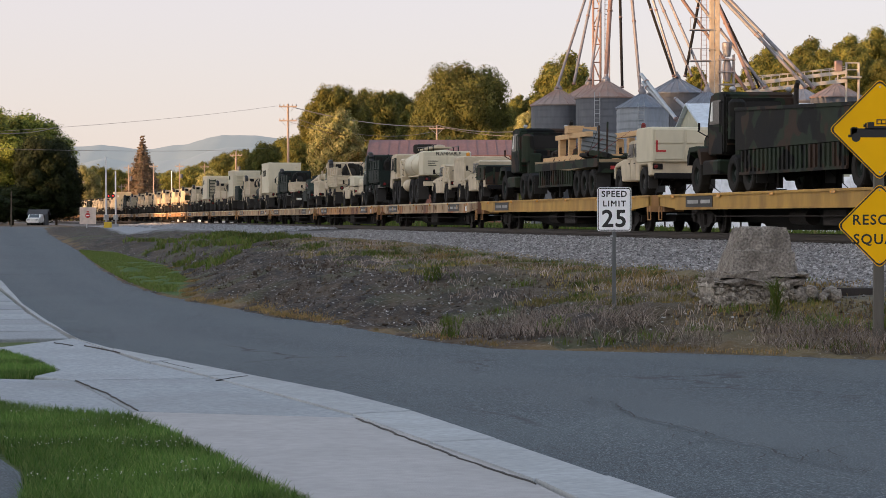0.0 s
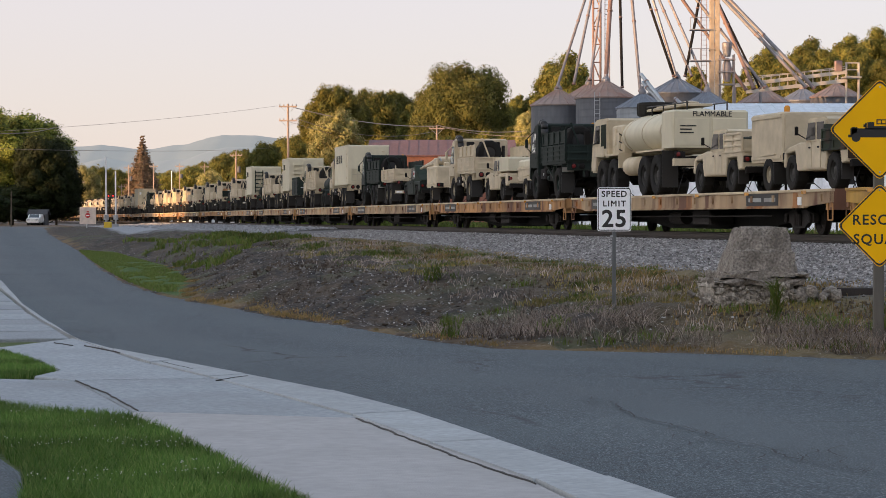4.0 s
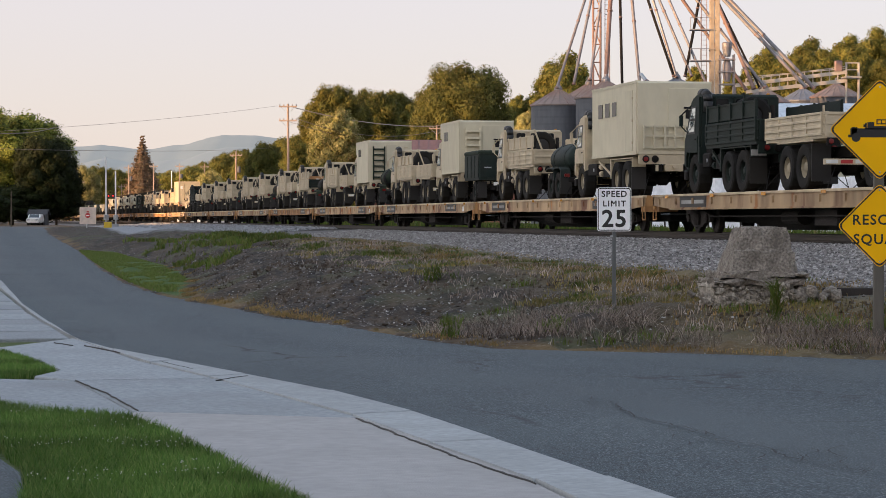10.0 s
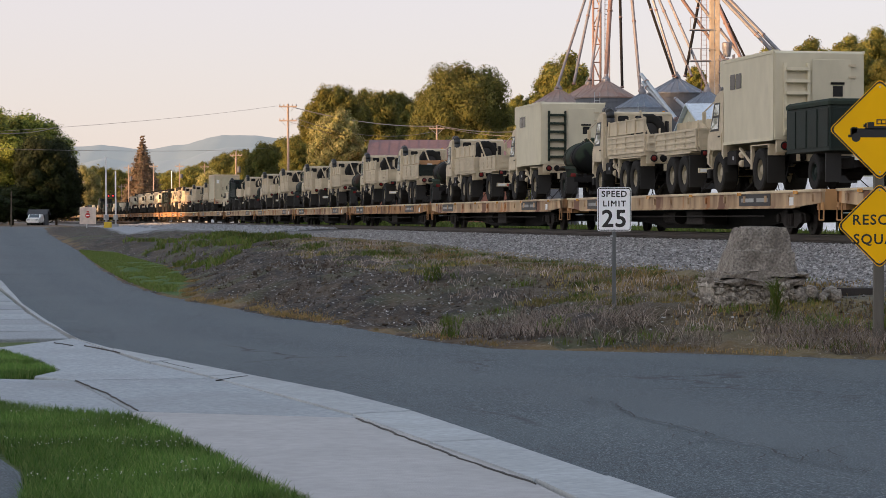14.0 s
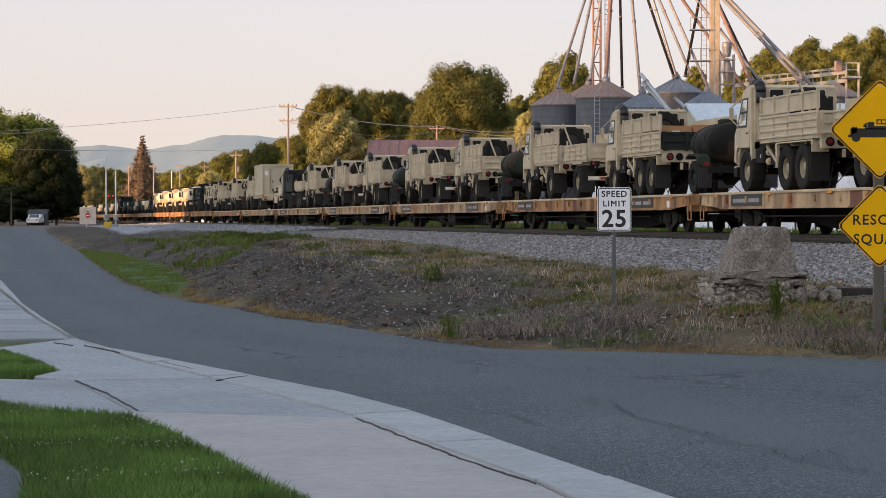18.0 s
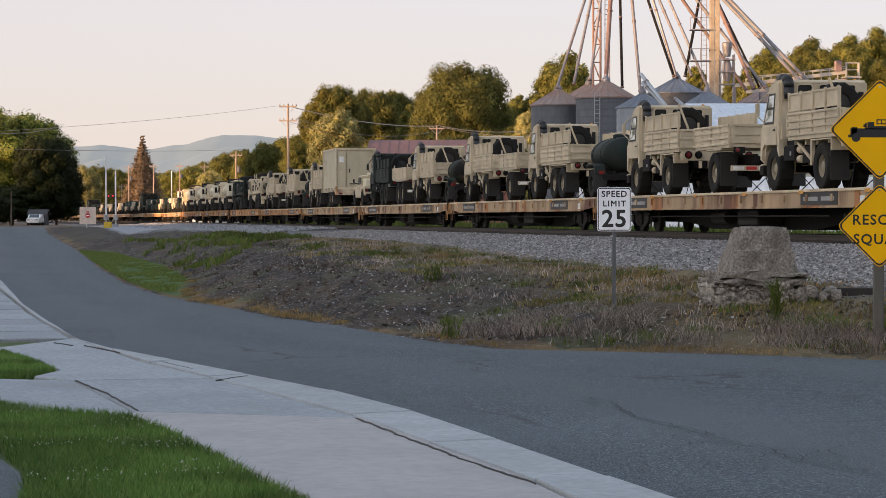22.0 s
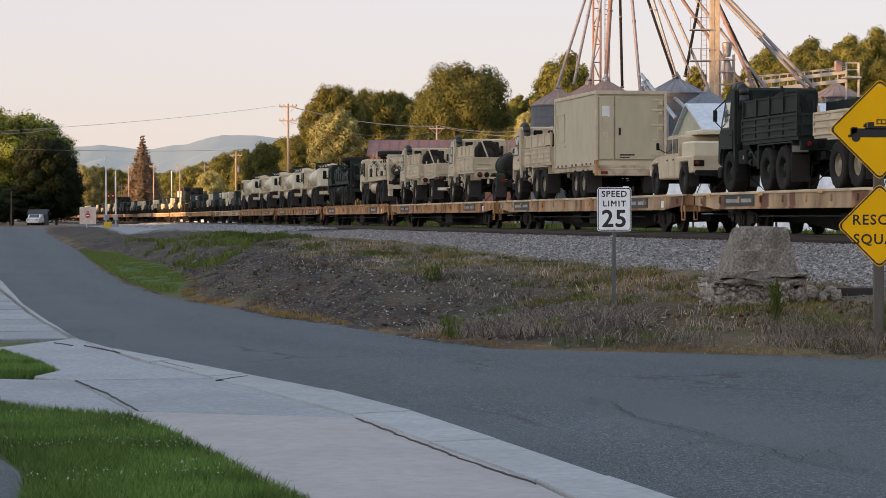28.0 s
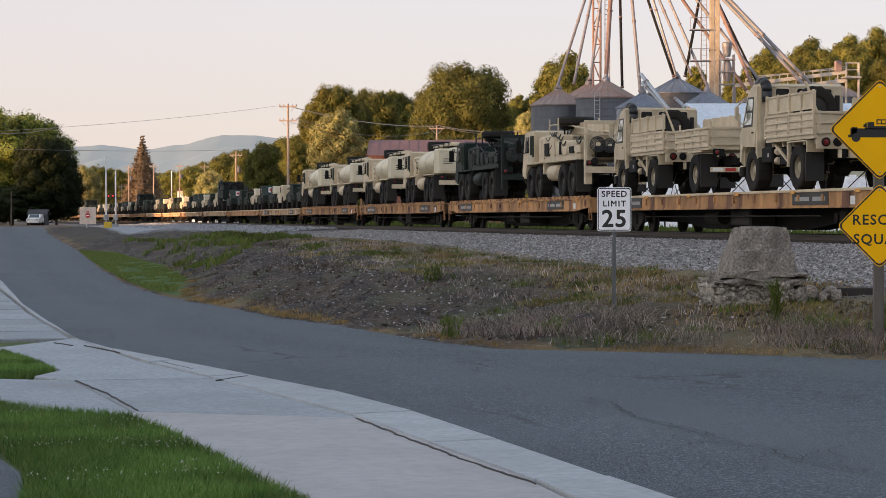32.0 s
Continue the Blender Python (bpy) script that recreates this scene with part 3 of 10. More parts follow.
def asphalt_material():
    m = surface("worn_asphalt", (0.051, 0.069, 0.081), 0.85, scale=30, var=0.6, soil=0.9, soil_scale=0.3, dirt=(0.084, 0.107, 0.120), bump=0.5, bump_scale=120, per_object=0)
    n, ln = m.node_tree.nodes, m.node_tree.links
    bs = n["Principled BSDF"]
    bs.inputs["Specular IOR Level"].default_value = 0.42
    col = bs.inputs["Base Color"].links[0].from_socket
    geo = n.new("ShaderNodeNewGeometry")
    # pale chips of aggregate and dark pits between them
    for sc, lo, hi, amount, tint in ((55, 0.56, 0.63, 0.85, (0.23, 0.26, 0.275)), (48, 0.43, 0.35, 0.75, (0.035, 0.04, 0.044)), (7, 0.52, 0.66, 0.3, (0.05, 0.056, 0.062))):
        chip, cut, mixer = n.new("ShaderNodeTexNoise"), n.new("ShaderNodeMapRange"), n.new("ShaderNodeMix")
        chip.inputs["Scale"].default_value, chip.inputs["Detail"].default_value = sc, 2
        ln.new(geo.outputs["Position"], chip.inputs["Vector"])
        cut.inputs["From Min"].default_value, cut.inputs["From Max"].default_value, cut.inputs["To Max"].default_value = lo, hi, amount
        ln.new(chip.outputs[0], cut.inputs["Value"])
        mixer.data_type = 'RGBA'
        mixer.inputs[7].default_value = (*tint, 1)
        ln.new(cut.outputs[0], mixer.inputs[0])
        ln.new(col, mixer.inputs[6])
        col = mixer.outputs[2]
    # paler wheel tracks, a darker strip between the lanes
    lane, wave, strip = n.new("ShaderNodeAttribute"), n.new("ShaderNodeMath"), n.new("ShaderNodeMix")
    lane.attribute_name = "across"
    wave.operation = 'PINGPONG'
    wave.inputs[1].default_value = 0.25
    ln.new(lane.outputs["Fac"], wave.inputs[0])
    wear = n.new("ShaderNodeMapRange")
    wear.inputs["From Min"].default_value, wear.inputs["From Max"].default_value, wear.inputs["To Max"].default_value = 0.10, 0.24, 0.28
    ln.new(wave.outputs[0], wear.inputs["Value"])
    strip.data_type = 'RGBA'
    strip.inputs[7].default_value = (0.112, 0.128, 0.138, 1)
    ln.new(wear.outputs[0], strip.inputs[0])
    ln.new(col, strip.inputs[6])
    col = strip.outputs[2]
    wob = n.new("ShaderNodeTexNoise")
    wob.inputs["Scale"].default_value, wob.inputs["Detail"].default_value = 0.9, 5
    ln.new(geo.outputs["Position"], wob.inputs["Vector"])
    ad = n.new("ShaderNodeMix")
    ad.data_type = 'VECTOR'
    ad.inputs[0].default_value = 0.55
    ln.new(geo.outputs["Position"], ad.inputs[4])
    ln.new(wob.outputs["Color"], ad.inputs[5])
    vor = n.new("ShaderNodeTexVoronoi")
    vor.feature = 'DISTANCE_TO_EDGE'
    vor.inputs["Scale"].default_value = 0.55
    ln.new(ad.outputs[1], vor.inputs["Vector"])
    crack = n.new("ShaderNodeMapRange")
    crack.inputs["From Min"].default_value, crack.inputs["From Max"].default_value = 0.012, 0.003
    ln.new(vor.outputs["Distance"], crack.inputs["Value"])
    where = n.new("ShaderNodeTexNoise")
    where.inputs["Scale"].default_value = 0.22
    ln.new(geo.outputs["Position"], where.inputs["Vector"])
    wr = n.new("ShaderNodeMapRange")
    wr.inputs["From Min"].default_value, wr.inputs["From Max"].default_value = 0.46, 0.60
    wr.inputs["To Max"].default_value = 0.75
    ln.new(where.outputs[0], wr.inputs["Value"])
    mul = n.new("ShaderNodeMath")
    mul.operation = 'MULTIPLY'
    ln.new(crack.outputs[0], mul.inputs[0])
    ln.new(wr.outputs[0], mul.inputs[1])
    mx = n.new("ShaderNodeMix")
    mx.data_type = 'RGBA'
    mx.inputs[7].default_value = (0.028, 0.028, 0.03, 1)
    ln.new(mul.outputs[0], mx.inputs[0])
    ln.new(col, mx.inputs[6])
    ln.new(mx.outputs[2], bs.inputs["Base Color"])
    return m


ASPHALT = asphalt_material()


def build_road():
    k, across = 420, 12
    a, b = resample(LEFT_EDGE, k), resample(RIGHT_EDGE, k)
    # pair each left point with the right edge by nearest stretch, so that the bend stays even
    vs, fs = [], []
    jit = np.random.default_rng(8).normal(0, 0.05, (k, 2))
    for i in range(k):
        for j in range(across + 1):
            f = j / across
            x, y = a[i] * (1 - f) + b[i] * f
            if j == across:
                x, y = x + jit[i, 0], y + jit[i, 1]
            z = float(road_z(np.array(y))) - 0.02 + 0.03 * math.sin(math.pi * f)
            vs.append((x, y, z))
    for i in range(k - 1):
        for j in range(across):
            q = i * (across + 1) + j
            fs.append((q, q + 1, q + across + 2, q + across + 1))
    me = raw_mesh("road", vs, fs, ASPHALT)
    me.shade_smooth()
    at = me.attributes.new("across", 'FLOAT', 'POINT')
    at.data.foreach_set("value", np.tile(np.arange(across + 1) / across, k).astype(np.float32))
    tagged(new("road", me), "worn grey asphalt road curving beside the railway", "road", kind="structure")


build_road()

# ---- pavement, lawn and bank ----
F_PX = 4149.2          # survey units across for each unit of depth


def ray_point(x, y, depth):
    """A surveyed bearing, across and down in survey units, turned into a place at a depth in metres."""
    return Vector(((x - 784) / F_PX * depth, depth, 1.8 + (387.5 - y) / F_PX * depth))


INNER_EDGE = [(2.3, 8), (0.79, 15.1), (0.61, 16.15), (-0.02, 18.42), (-0.73, 21.07), (-2.57, 26.34), (-3.81, 29.58), (-5.54, 35.15), (-7.55, 43.3), (-11.52, 60.97), (-16, 77)]
GUTTER_OUT = [(3.2, 8), (1.46, 15.1), (0.89, 17.15), (0.08, 20.49), (-0.82, 23.6), (-2.23, 26.91), (-5.13, 33.57), (-6.4, 38.8), (-8.78, 48.97), (-13.13, 69.48), (-15.5, 79)]
pavement = tagged(empty("pavement"), "pale concrete pavement with kerb and driveway", "pavement", kind="structure")


def shrink(poly, d):
    c = Vector((sum(p[0] for p in poly) / len(poly), sum(p[1] for p in poly) / len(poly)))
    out = []
    for p in poly:
        v = Vector(p) - c
        out.append(c + v * max(0.0, 1 - d / v.length))
    return out


def concrete_piece(name, poly, top, gap=0.03, edge=0.015, mat=None):
    bm = bb()
    inner = shrink(poly, gap)
    tops = shrink(poly, gap + edge)
    lo = [bm.verts.new((p[0], p[1], -0.1)) for p in inner]
    mid = [bm.verts.new((p[0], p[1], top - edge)) for p in inner]
    hi = [bm.verts.new((p[0], p[1], top)) for p in tops]
    n = len(poly)
    bm.faces.new(hi)
    for a, b in ((lo, mid), (mid, hi)):
        for i in range(n):
            j = (i + 1) % n
            bm.faces.new((a[i], a[j], b[j], b[i]))
    bmesh.ops.recalc_face_normals(bm, faces=bm.faces[:])
    part(name, bm, mat or SIDEWALK, pavement)


go, gi = resample(GUTTER_OUT, 27), resample(INNER_EDGE, 27)
for i in range(26):
    concrete_piece("kerb_stone", [tuple(gi[i]), tuple(go[i]), tuple(go[i + 1]), tuple(gi[i + 1])], 0.016 + 0.004 * (i % 3), 0.022, mat=KERB)
concrete_piece("paving_slab", [(2.3, 8), (0.79, 15.1), (0.61, 16.15), (-0.02, 18.42), (-0.73, 21.07), (-2.88, 21.75), (-2.85, 21.31), (-2.33, 19.94), (-1.63, 17.59), (-1.22, 16.15), (-0.87, 15.1), (0.2, 8)], 0.012, mat=NEWSLAB)
concrete_piece("paving_slab", [(-0.73, 21.1), (-2.57, 26.34), (-4.09, 25.98), (-2.9, 21.8)], 0.006)
concrete_piece("paving_slab", [(-4.09, 25.95), (-2.9, 21.8), (-2.85, 21.31), (-3.85, 22.06), (-4.38, 23.16), (-6.5, 23.6), (-6.5, 25.9), (-4.96, 26.25)], 0.01)
concrete_piece("paving_slab", [(-2.6, 26.38), (-3.81, 29.58), (-5.54, 35.15), (-6.25, 32.54), (-5.27, 30.18), (-4.52, 27.71), (-4.65, 26.63), (-4.09, 26.0)], 0.008)
wl = resample([(-5.6, 35.2), (-7.6, 43.3), (-11.6, 60.97), (-16.1, 77)], 20)
for i in range(19):
    a, b = wl[i], wl[i + 1]
    concrete_piece("paving_slab", [tuple(a), tuple(b), (b[0] - 1.7, b[1] - 0.5), (a[0] - 1.7, a[1] - 0.5)], 0.01 + 0.008 * (i % 2), 0.025)

JOINT_TAR = surface("dark_joint_filler", (0.05, 0.05, 0.05), 0.9, scale=20, var=0.4, soil=0.3)


def joint_line(ax, ay, bx, by, w, seed):
    """A dark wandering joint between two places on the pavement, ends tapered."""
    r = random.Random(seed)
    bm = bb()
    d = Vector((bx - ax, by - ay))
    k = max(6, int(d.length / 0.12))
    nrm = Vector((-d.y, d.x)).normalized()
    rows = []
    for i in range(k + 1):
        f = i / k
        p = Vector((ax, ay)) + d * f + nrm * (r.uniform(-0.012, 0.012) + 0.006 * math.sin(f * 5 + seed))
        h = 0.42 * w * (0.35 + 0.65 * min(1, 6 * f, 6 * (1 - f))) * r.uniform(0.6, 1.3) / 2
        rows.append([bm.verts.new((*(p + nrm * s), z)) for s, z in ((-h, 0.008), (-h, 0.0225), (h, 0.0225), (h, 0.008))])
    for a, b in zip(rows, rows[1:]):
        for i in range(3):
            bm.faces.new((a[i], a[i + 1], b[i + 1], b[i]))
    bmesh.ops.recalc_face_normals(bm, faces=bm.faces[:])
    part("joint_filler", bm, JOINT_TAR, pavement)


def ground_spot(x, y):
    d = 1.785 * F_PX / (y - 387.5)
    return (x - 784) / F_PX * d, d


for k, (x0, y0, x1, y1, w) in enumerate(((148, 612, 250, 632, 0.055), (250, 632, 341, 654, 0.05), (130, 673, 190, 697, 0.02), (190, 697, 245, 729, 0.02), (380, 674, 437, 666, 0.035),
                                         (630, 741, 714, 774, 0.045), (714, 774, 830, 818, 0.04), (830, 818, 952, 858, 0.04), (95, 607, 130, 612, 0.03))):
    joint_line(*ground_spot(x0, y0), *ground_spot(x1, y1), w, k)
CRACK = surface("open_crack", (0.032, 0.035, 0.038), 0.95, scale=20, var=0.4, soil=0.0)


def road_cracks():
    """Wandering cracks and old seams in the asphalt, broken into short lengths."""
    r = random.Random(71)
    bm = bb()
    runs = []
    for x0, y0, x1, y1, w, gap in ((855, 676, 1060, 707, 0.030, 0.25), (1040, 708, 1170, 697, 0.022, 0.1), (1060, 710, 1250, 772, 0.035, 0.2), (1250, 772, 1430, 812, 0.040, 0.1), (1430, 812, 1600, 846, 0.035, 0.2),
                                   (880, 690, 1010, 686, 0.022, 0.4), (900, 700, 1090, 698, 0.02, 0.45), (930, 682, 1100, 690, 0.02, 0.4), (1100, 640, 1400, 668, 0.02, 0.55), (1200, 690, 1500, 712, 0.018, 0.6),
                                   (600, 560, 900, 640, 0.03, 0.5), (300, 505, 520, 545, 0.05, 0.5), (420, 566, 600, 640, 0.02, 0.5), (1300, 640, 1560, 660, 0.02, 0.5), (720, 600, 960, 622, 0.03, 0.6), (1000, 800, 1300, 870, 0.014, 0.6)):
        runs.append((Vector(ground_spot(x0, y0)), Vector(ground_spot(x1, y1)), w, gap))
    for a, b, w, gap in list(runs):
        for _ in range(5):
            f = r.random()
            p = a.lerp(b, f)
            runs.append((p, p + Vector((r.uniform(-0.5, 0.5), r.uniform(-1.6, 1.6))), w * 0.6, 0.2))
    for a, b, w, gap in runs:
        d = b - a
        k = max(4, int(d.length / 0.14))
        nrm = Vector((-d.y, d.x)).normalized()
        ph = r.uniform(0, 9)
        rows, on = [], True
        for i in range(k + 1):
            f = i / k
            p = a + d * f + nrm * (0.10 * math.sin(f * 7 + ph) + r.uniform(-0.035, 0.035))
            if r.random() < 0.22:
                on = r.random() > gap
            h = w * r.uniform(0.15, 0.75) / 2
            rows.append((p - nrm * h, p + nrm * h) if on else None)
        for p, q in zip(rows, rows[1:]):
            if p and q:
                z = [float(road_z(np.array(v.y))) + 0.017 for v in (p[0], p[1], q[1], q[0])]
                bm.faces.new([bm.verts.new((v.x, v.y, z_)) for v, z_ in zip((p[0], p[1], q[1], q[0]), z)])
    bmesh.ops.recalc_face_normals(bm, faces=bm.faces[:])
    tagged(part("road_cracks", bm, CRACK), "thin dark cracks wandering over the asphalt", "cracks", kind="stuff")


road_cracks()
bm = bb()
plate(bm, [(-2.55, 14.4), (-3.0, 16.6), (-3.5, 18.1), (-5.5, 18.6), (-5.5, 12), (-2.3, 12)], -0.1, 0.0)
tagged(part("driveway", bm, ASPHALT), "dark asphalt drive edge beside the lawn", "driveway", kind="structure")

LAWN_A = [(-4.6, 23.1), (-3.85, 22.0), (-2.85, 21.25), (-2.38, 19.94), (-1.68, 17.59), (-1.27, 16.15), (-0.9, 15.0), (-0.6, 13.6), (-2.5, 13.6), (-2.95, 16.6), (-3.45, 18.2), (-5.6, 18.9), (-6.5, 23.5)]
LAWN_B = [(-7.5, 33.2), (-6.25, 32.5), (-5.32, 30.18), (-4.57, 27.71), (-4.7, 26.66), (-4.96, 26.3), (-7.5, 26.2)]
LAWN_C = [(-6.6, 58.0), (-6.9, 61), (-7.4, 68), (-10.4, 87), (-15.4, 111), (-18.5, 119), (-12.5, 86), (-9.0, 66.8), (-7.05, 57.6)]


def inside(px, py, poly):
    r = np.zeros(px.shape, bool)
    n = len(poly)
    for i in range(n):
        (x0, y0), (x1, y1) = poly[i], poly[(i + 1) % n]
        if y0 == y1:
            continue
        c = ((y0 > py) != (y1 > py)) & (px < (x1 - x0) * (py - y0) / (y1 - y0) + x0)
        r ^= c
    return r


def blades(name, px, py, pz, height, width, lean, material, seed=0, label="", category="grass"):
    """Many thin upright leaves, each a bent, tapering strip."""
    r = np.random.default_rng(seed)
    n = len(px)
    h = height * r.uniform(0.5, 1.3, n)
    w = width * r.uniform(0.6, 1.4, n)
    a = r.uniform(0, 2 * np.pi, n)
    ln_ = lean * r.uniform(0.2, 1.4, n) * h
    b = r.uniform(0, 2 * np.pi, n)
    dx, dy = np.cos(a) * w / 2, np.sin(a) * w / 2
    lx, ly = np.cos(b) * ln_, np.sin(b) * ln_
    base = np.stack([px, py, pz], -1)
    v = np.zeros((n, 5, 3))
    v[:, 0] = base + np.stack([-dx, -dy, -0.01 * np.ones(n)], -1)
    v[:, 1] = base + np.stack([dx, dy, -0.01 * np.ones(n)], -1)
    v[:, 2] = base + np.stack([dx * 0.8 + lx * 0.35, dy * 0.8 + ly * 0.35, h * 0.6], -1)
    v[:, 3] = base + np.stack([-dx * 0.8 + lx * 0.35, -dy * 0.8 + ly * 0.35, h * 0.6], -1)
    v[:, 4] = base + np.stack([lx, ly, h], -1)
    k = np.arange(n) * 5
    f4 = np.stack([k, k + 1, k + 2, k + 3], -1).tolist()
    f3 = np.stack([k + 3, k + 2, k + 4], -1).tolist()
    me = raw_mesh(name, v.reshape(-1, 3).tolist(), f4 + f3, material)
    return tagged(new(name, me), label, category, kind="stuff")


def scatter(poly, n, seed):
    r = np.random.default_rng(seed)
    p = np.array(poly)
    x = r.uniform(p[:, 0].min(), p[:, 0].max(), n)
    y = r.uniform(p[:, 1].min(), p[:, 1].max(), n)
    k = inside(x, y, poly)
    return x[k], y[k]


x, y = scatter(LAWN_A, 150000, 1)
blades("lawn_grass", x, y, land_z(x, y), 0.10, 0.008, 0.6, LAWN, 1, "bright green mown lawn with clover beside the pavement")
x, y = scatter(LAWN_B, 40000, 2)
blades("lawn_grass", x, y, land_z(x, y), 0.085, 0.011, 0.5, LAWN, 2, "small bright green lawn beside the pavement")
x, y = scatter(LAWN_C, 110000, 3)
blades("verge_grass", x, y, land_z(x, y), 0.07, 0.03, 0.6, VERGE, 3, "mown green verge between road and bank")


def heads(name, px, py, pz, size, material, label):
    r = np.random.default_rng(5)
    vs, fs = [], []
    for X, Y, Z in zip(px, py, pz):
        s = size * r.uniform(0.6, 1.2)
        k = len(vs)
        vs += [(X - s, Y, Z), (X, Y - s, Z), (X + s, Y, Z), (X, Y + s, Z), (X, Y, Z + s), (X, Y, Z - s)]
        fs += [(k, k + 1, k + 4), (k + 1, k + 2, k + 4), (k + 2, k + 3, k + 4), (k + 3, k, k + 4), (k + 1, k, k + 5), (k + 2, k + 1, k + 5), (k + 3, k + 2, k + 5), (k, k + 3, k + 5)]
    tagged(new(name, raw_mesh(name, vs, fs, material)), label, "flowers", kind="stuff")


x, y = scatter(LAWN_A, 3000, 11)
keep = np.array([noise.noise(Vector((a * 0.9, b * 0.9, 0))) for a, b in zip(x, y)]) > 0.08
x, y = x[keep], y[keep]
heads("clover_flowers", x, y, land_z(x, y) + 0.085, 0.0065, CLOVER, "white clover heads in the lawn")


# stones of the ballast and the bank
def stones(name, px, py, pz, size, material, seed, label):
    r = np.random.default_rng(seed)
    n = len(px)
    base = np.array([(1, 0, 0), (-0.5, 0.87, 0), (-0.5, -0.87, 0), (0.3, 0.4, 0.8), (-0.6, 0.1, 0.7), (0.2, -0.55, 0.75)])
    tri = np.array([(3, 4, 5), (0, 3, 5), (0, 1, 3), (1, 4, 3), (1, 2, 4), (2, 5, 4), (2, 0, 5)])
    s = size * r.uniform(0.5, 1.5, (n, 1, 1))
    a = r.uniform(0, 2 * np.pi, n)
    v = np.repeat(base[None], n, 0) + r.normal(0, 0.22, (n, 6, 3))
    c, sn = np.cos(a)[:, None], np.sin(a)[:, None]
    v = np.stack([v[..., 0] * c - v[..., 1] * sn, v[..., 0] * sn + v[..., 1] * c, v[..., 2] * r.uniform(0.5, 1.1, (n, 1))], -1) * s
    v += np.stack([px, py, pz], -1)[:, None, :]
    f = (tri[None] + (np.arange(n) * 6)[:, None, None]).reshape(-1, 3)
    me = raw_mesh(name, v.reshape(-1, 3).tolist(), f.tolist(), material)
    return tagged(new(name, me), label, "stones", kind="stuff")


BALLAST = leafy("ballast_stones", [(0.06, 0.058, 0.058), (0.24, 0.23, 0.228), (0.14, 0.135, 0.135), (0.40, 0.39, 0.385), (0.10, 0.095, 0.09)], 0.9, 0)
FRESH = leafy("fresh_pale_ballast", [(0.24, 0.25, 0.27), (0.34, 0.35, 0.37), (0.20, 0.205, 0.22), (0.29, 0.30, 0.32)], 0.9, 0)
GRIT = leafy("bank_stones", [(0.07, 0.055, 0.043), (0.13, 0.105, 0.08), (0.09, 0.07, 0.055), (0.12, 0.098, 0.076), (0.24, 0.23, 0.22)], 0.9, 0)
CLOD = leafy("dark_clods", [(0.030, 0.023, 0.018), (0.065, 0.050, 0.038), (0.045, 0.034, 0.026)], 0.95, 0)
PALECHIP = leafy("pale_chips", [(0.45, 0.44, 0.43), (0.62, 0.61, 0.6), (0.30, 0.29, 0.28)], 0.9, 0)
r1 = np.random.default_rng(21)
n = 150000
y = 26 + 100 * r1.uniform(0, 1, n) ** 1.8
u = np.where((r1.uniform(0, 1, n) < 0.1) & (y > 46), r1.uniform(7.0, 8.6, n), r1.uniform(1.8, 7.5, n))
x = 20.61 - 0.1817 * y - u / 0.9839
stones("ballast", x, y, land_z(x, y) - 0.004, 0.036, BALLAST, 22, "crushed grey stone ballast beside the rails")
n = 15000
y = 140 + 160 * r1.uniform(0, 1, n)
u = r1.uniform(1.3, 8.5, n)
x = np.array([track_x(v) for v in y]) - u / 0.9839
stones("ballast", x, y, land_z(x, y) - 0.01, 0.10, FRESH, 23, "crushed grey stone ballast beside the rails")
n = 9000
y = 30 + 70 * r1.uniform(0, 1, n) ** 1.3
x = 20.61 - 0.1817 * y - r1.uniform(7.6, 16, n)
k = side_of(x, y, RIGHT_EDGE) > 0.5
x, y = x[k], y[k]
stones("loose_stones", x, y, land_z(x, y) - 0.01, 0.035, GRIT, 24, "loose stones and clods on the bare bank")


for count, size, sd, lo, hi, label in ((2200, 0.021, 64, 8.6, 14.5, "white stone chips scattered on the bank"), (500, 0.05, 65, 8.6, 15.5, "half-buried dark stones on the bank")):
    y = 31 + 52 * r1.uniform(0, 1, count) ** 1.2
    x = 20.61 - 0.1817 * y - r1.uniform(lo, hi, count)
    k = side_of(x, y, RIGHT_EDGE) > 0.3
    x, y = x[k], y[k]
    stones("loose_stones", x, y, land_z(x, y) - 0.01, size, PALECHIP if size < 0.05 else CLOD, sd, label)


def clumps(n, seed, y0, y1, umin, umax, spread, per, edge=0.4, power=1.3):
    """Places in clumps over the bank."""
    r = np.random.default_rng(seed)
    cy = y0 + (y1 - y0) * r.uniform(0, 1, n) ** power
    cx = 20.61 - 0.1817 * cy - r.uniform(umin, umax, n)
    x = np.repeat(cx, per) + r.normal(0, spread, n * per)
    y = np.repeat(cy, per) + r.normal(0, spread, n * per)
    k = (side_of(x, y, RIGHT_EDGE) > edge) & (lateral(x, y) > 7.0)
    return x[k], y[k]


x, y = clumps(150, 31, 30, 75, 9.0, 13, 0.22, 30)
blades("dead_grass", x, y, land_z(x, y), 0.13, 0.012, 0.9, DEADGRASS, 31, "dry pale grass tufts on the bank")
x, y = scatter([(-0.9, 36.6), (0.8, 34.0), (2.4, 32.8), (5.8, 30.2), (6.5, 32.2), (4.4, 34.5), (2.2, 36.0)], 17000, 32)
k = side_of(x, y, RIGHT_EDGE) > 0.28
x, y = x[k], y[k]
keep = np.array([noise.noise(Vector((a * 1.1, b * 0.8, 3.0))) for a, b in zip(x, y)]) > -0.12
x, y = x[keep], y[keep]
keep = (y < 33.4) | (x < 3.1)
x, y = x[keep], y[keep]
half = np.arange(len(x)) % 6 == 0
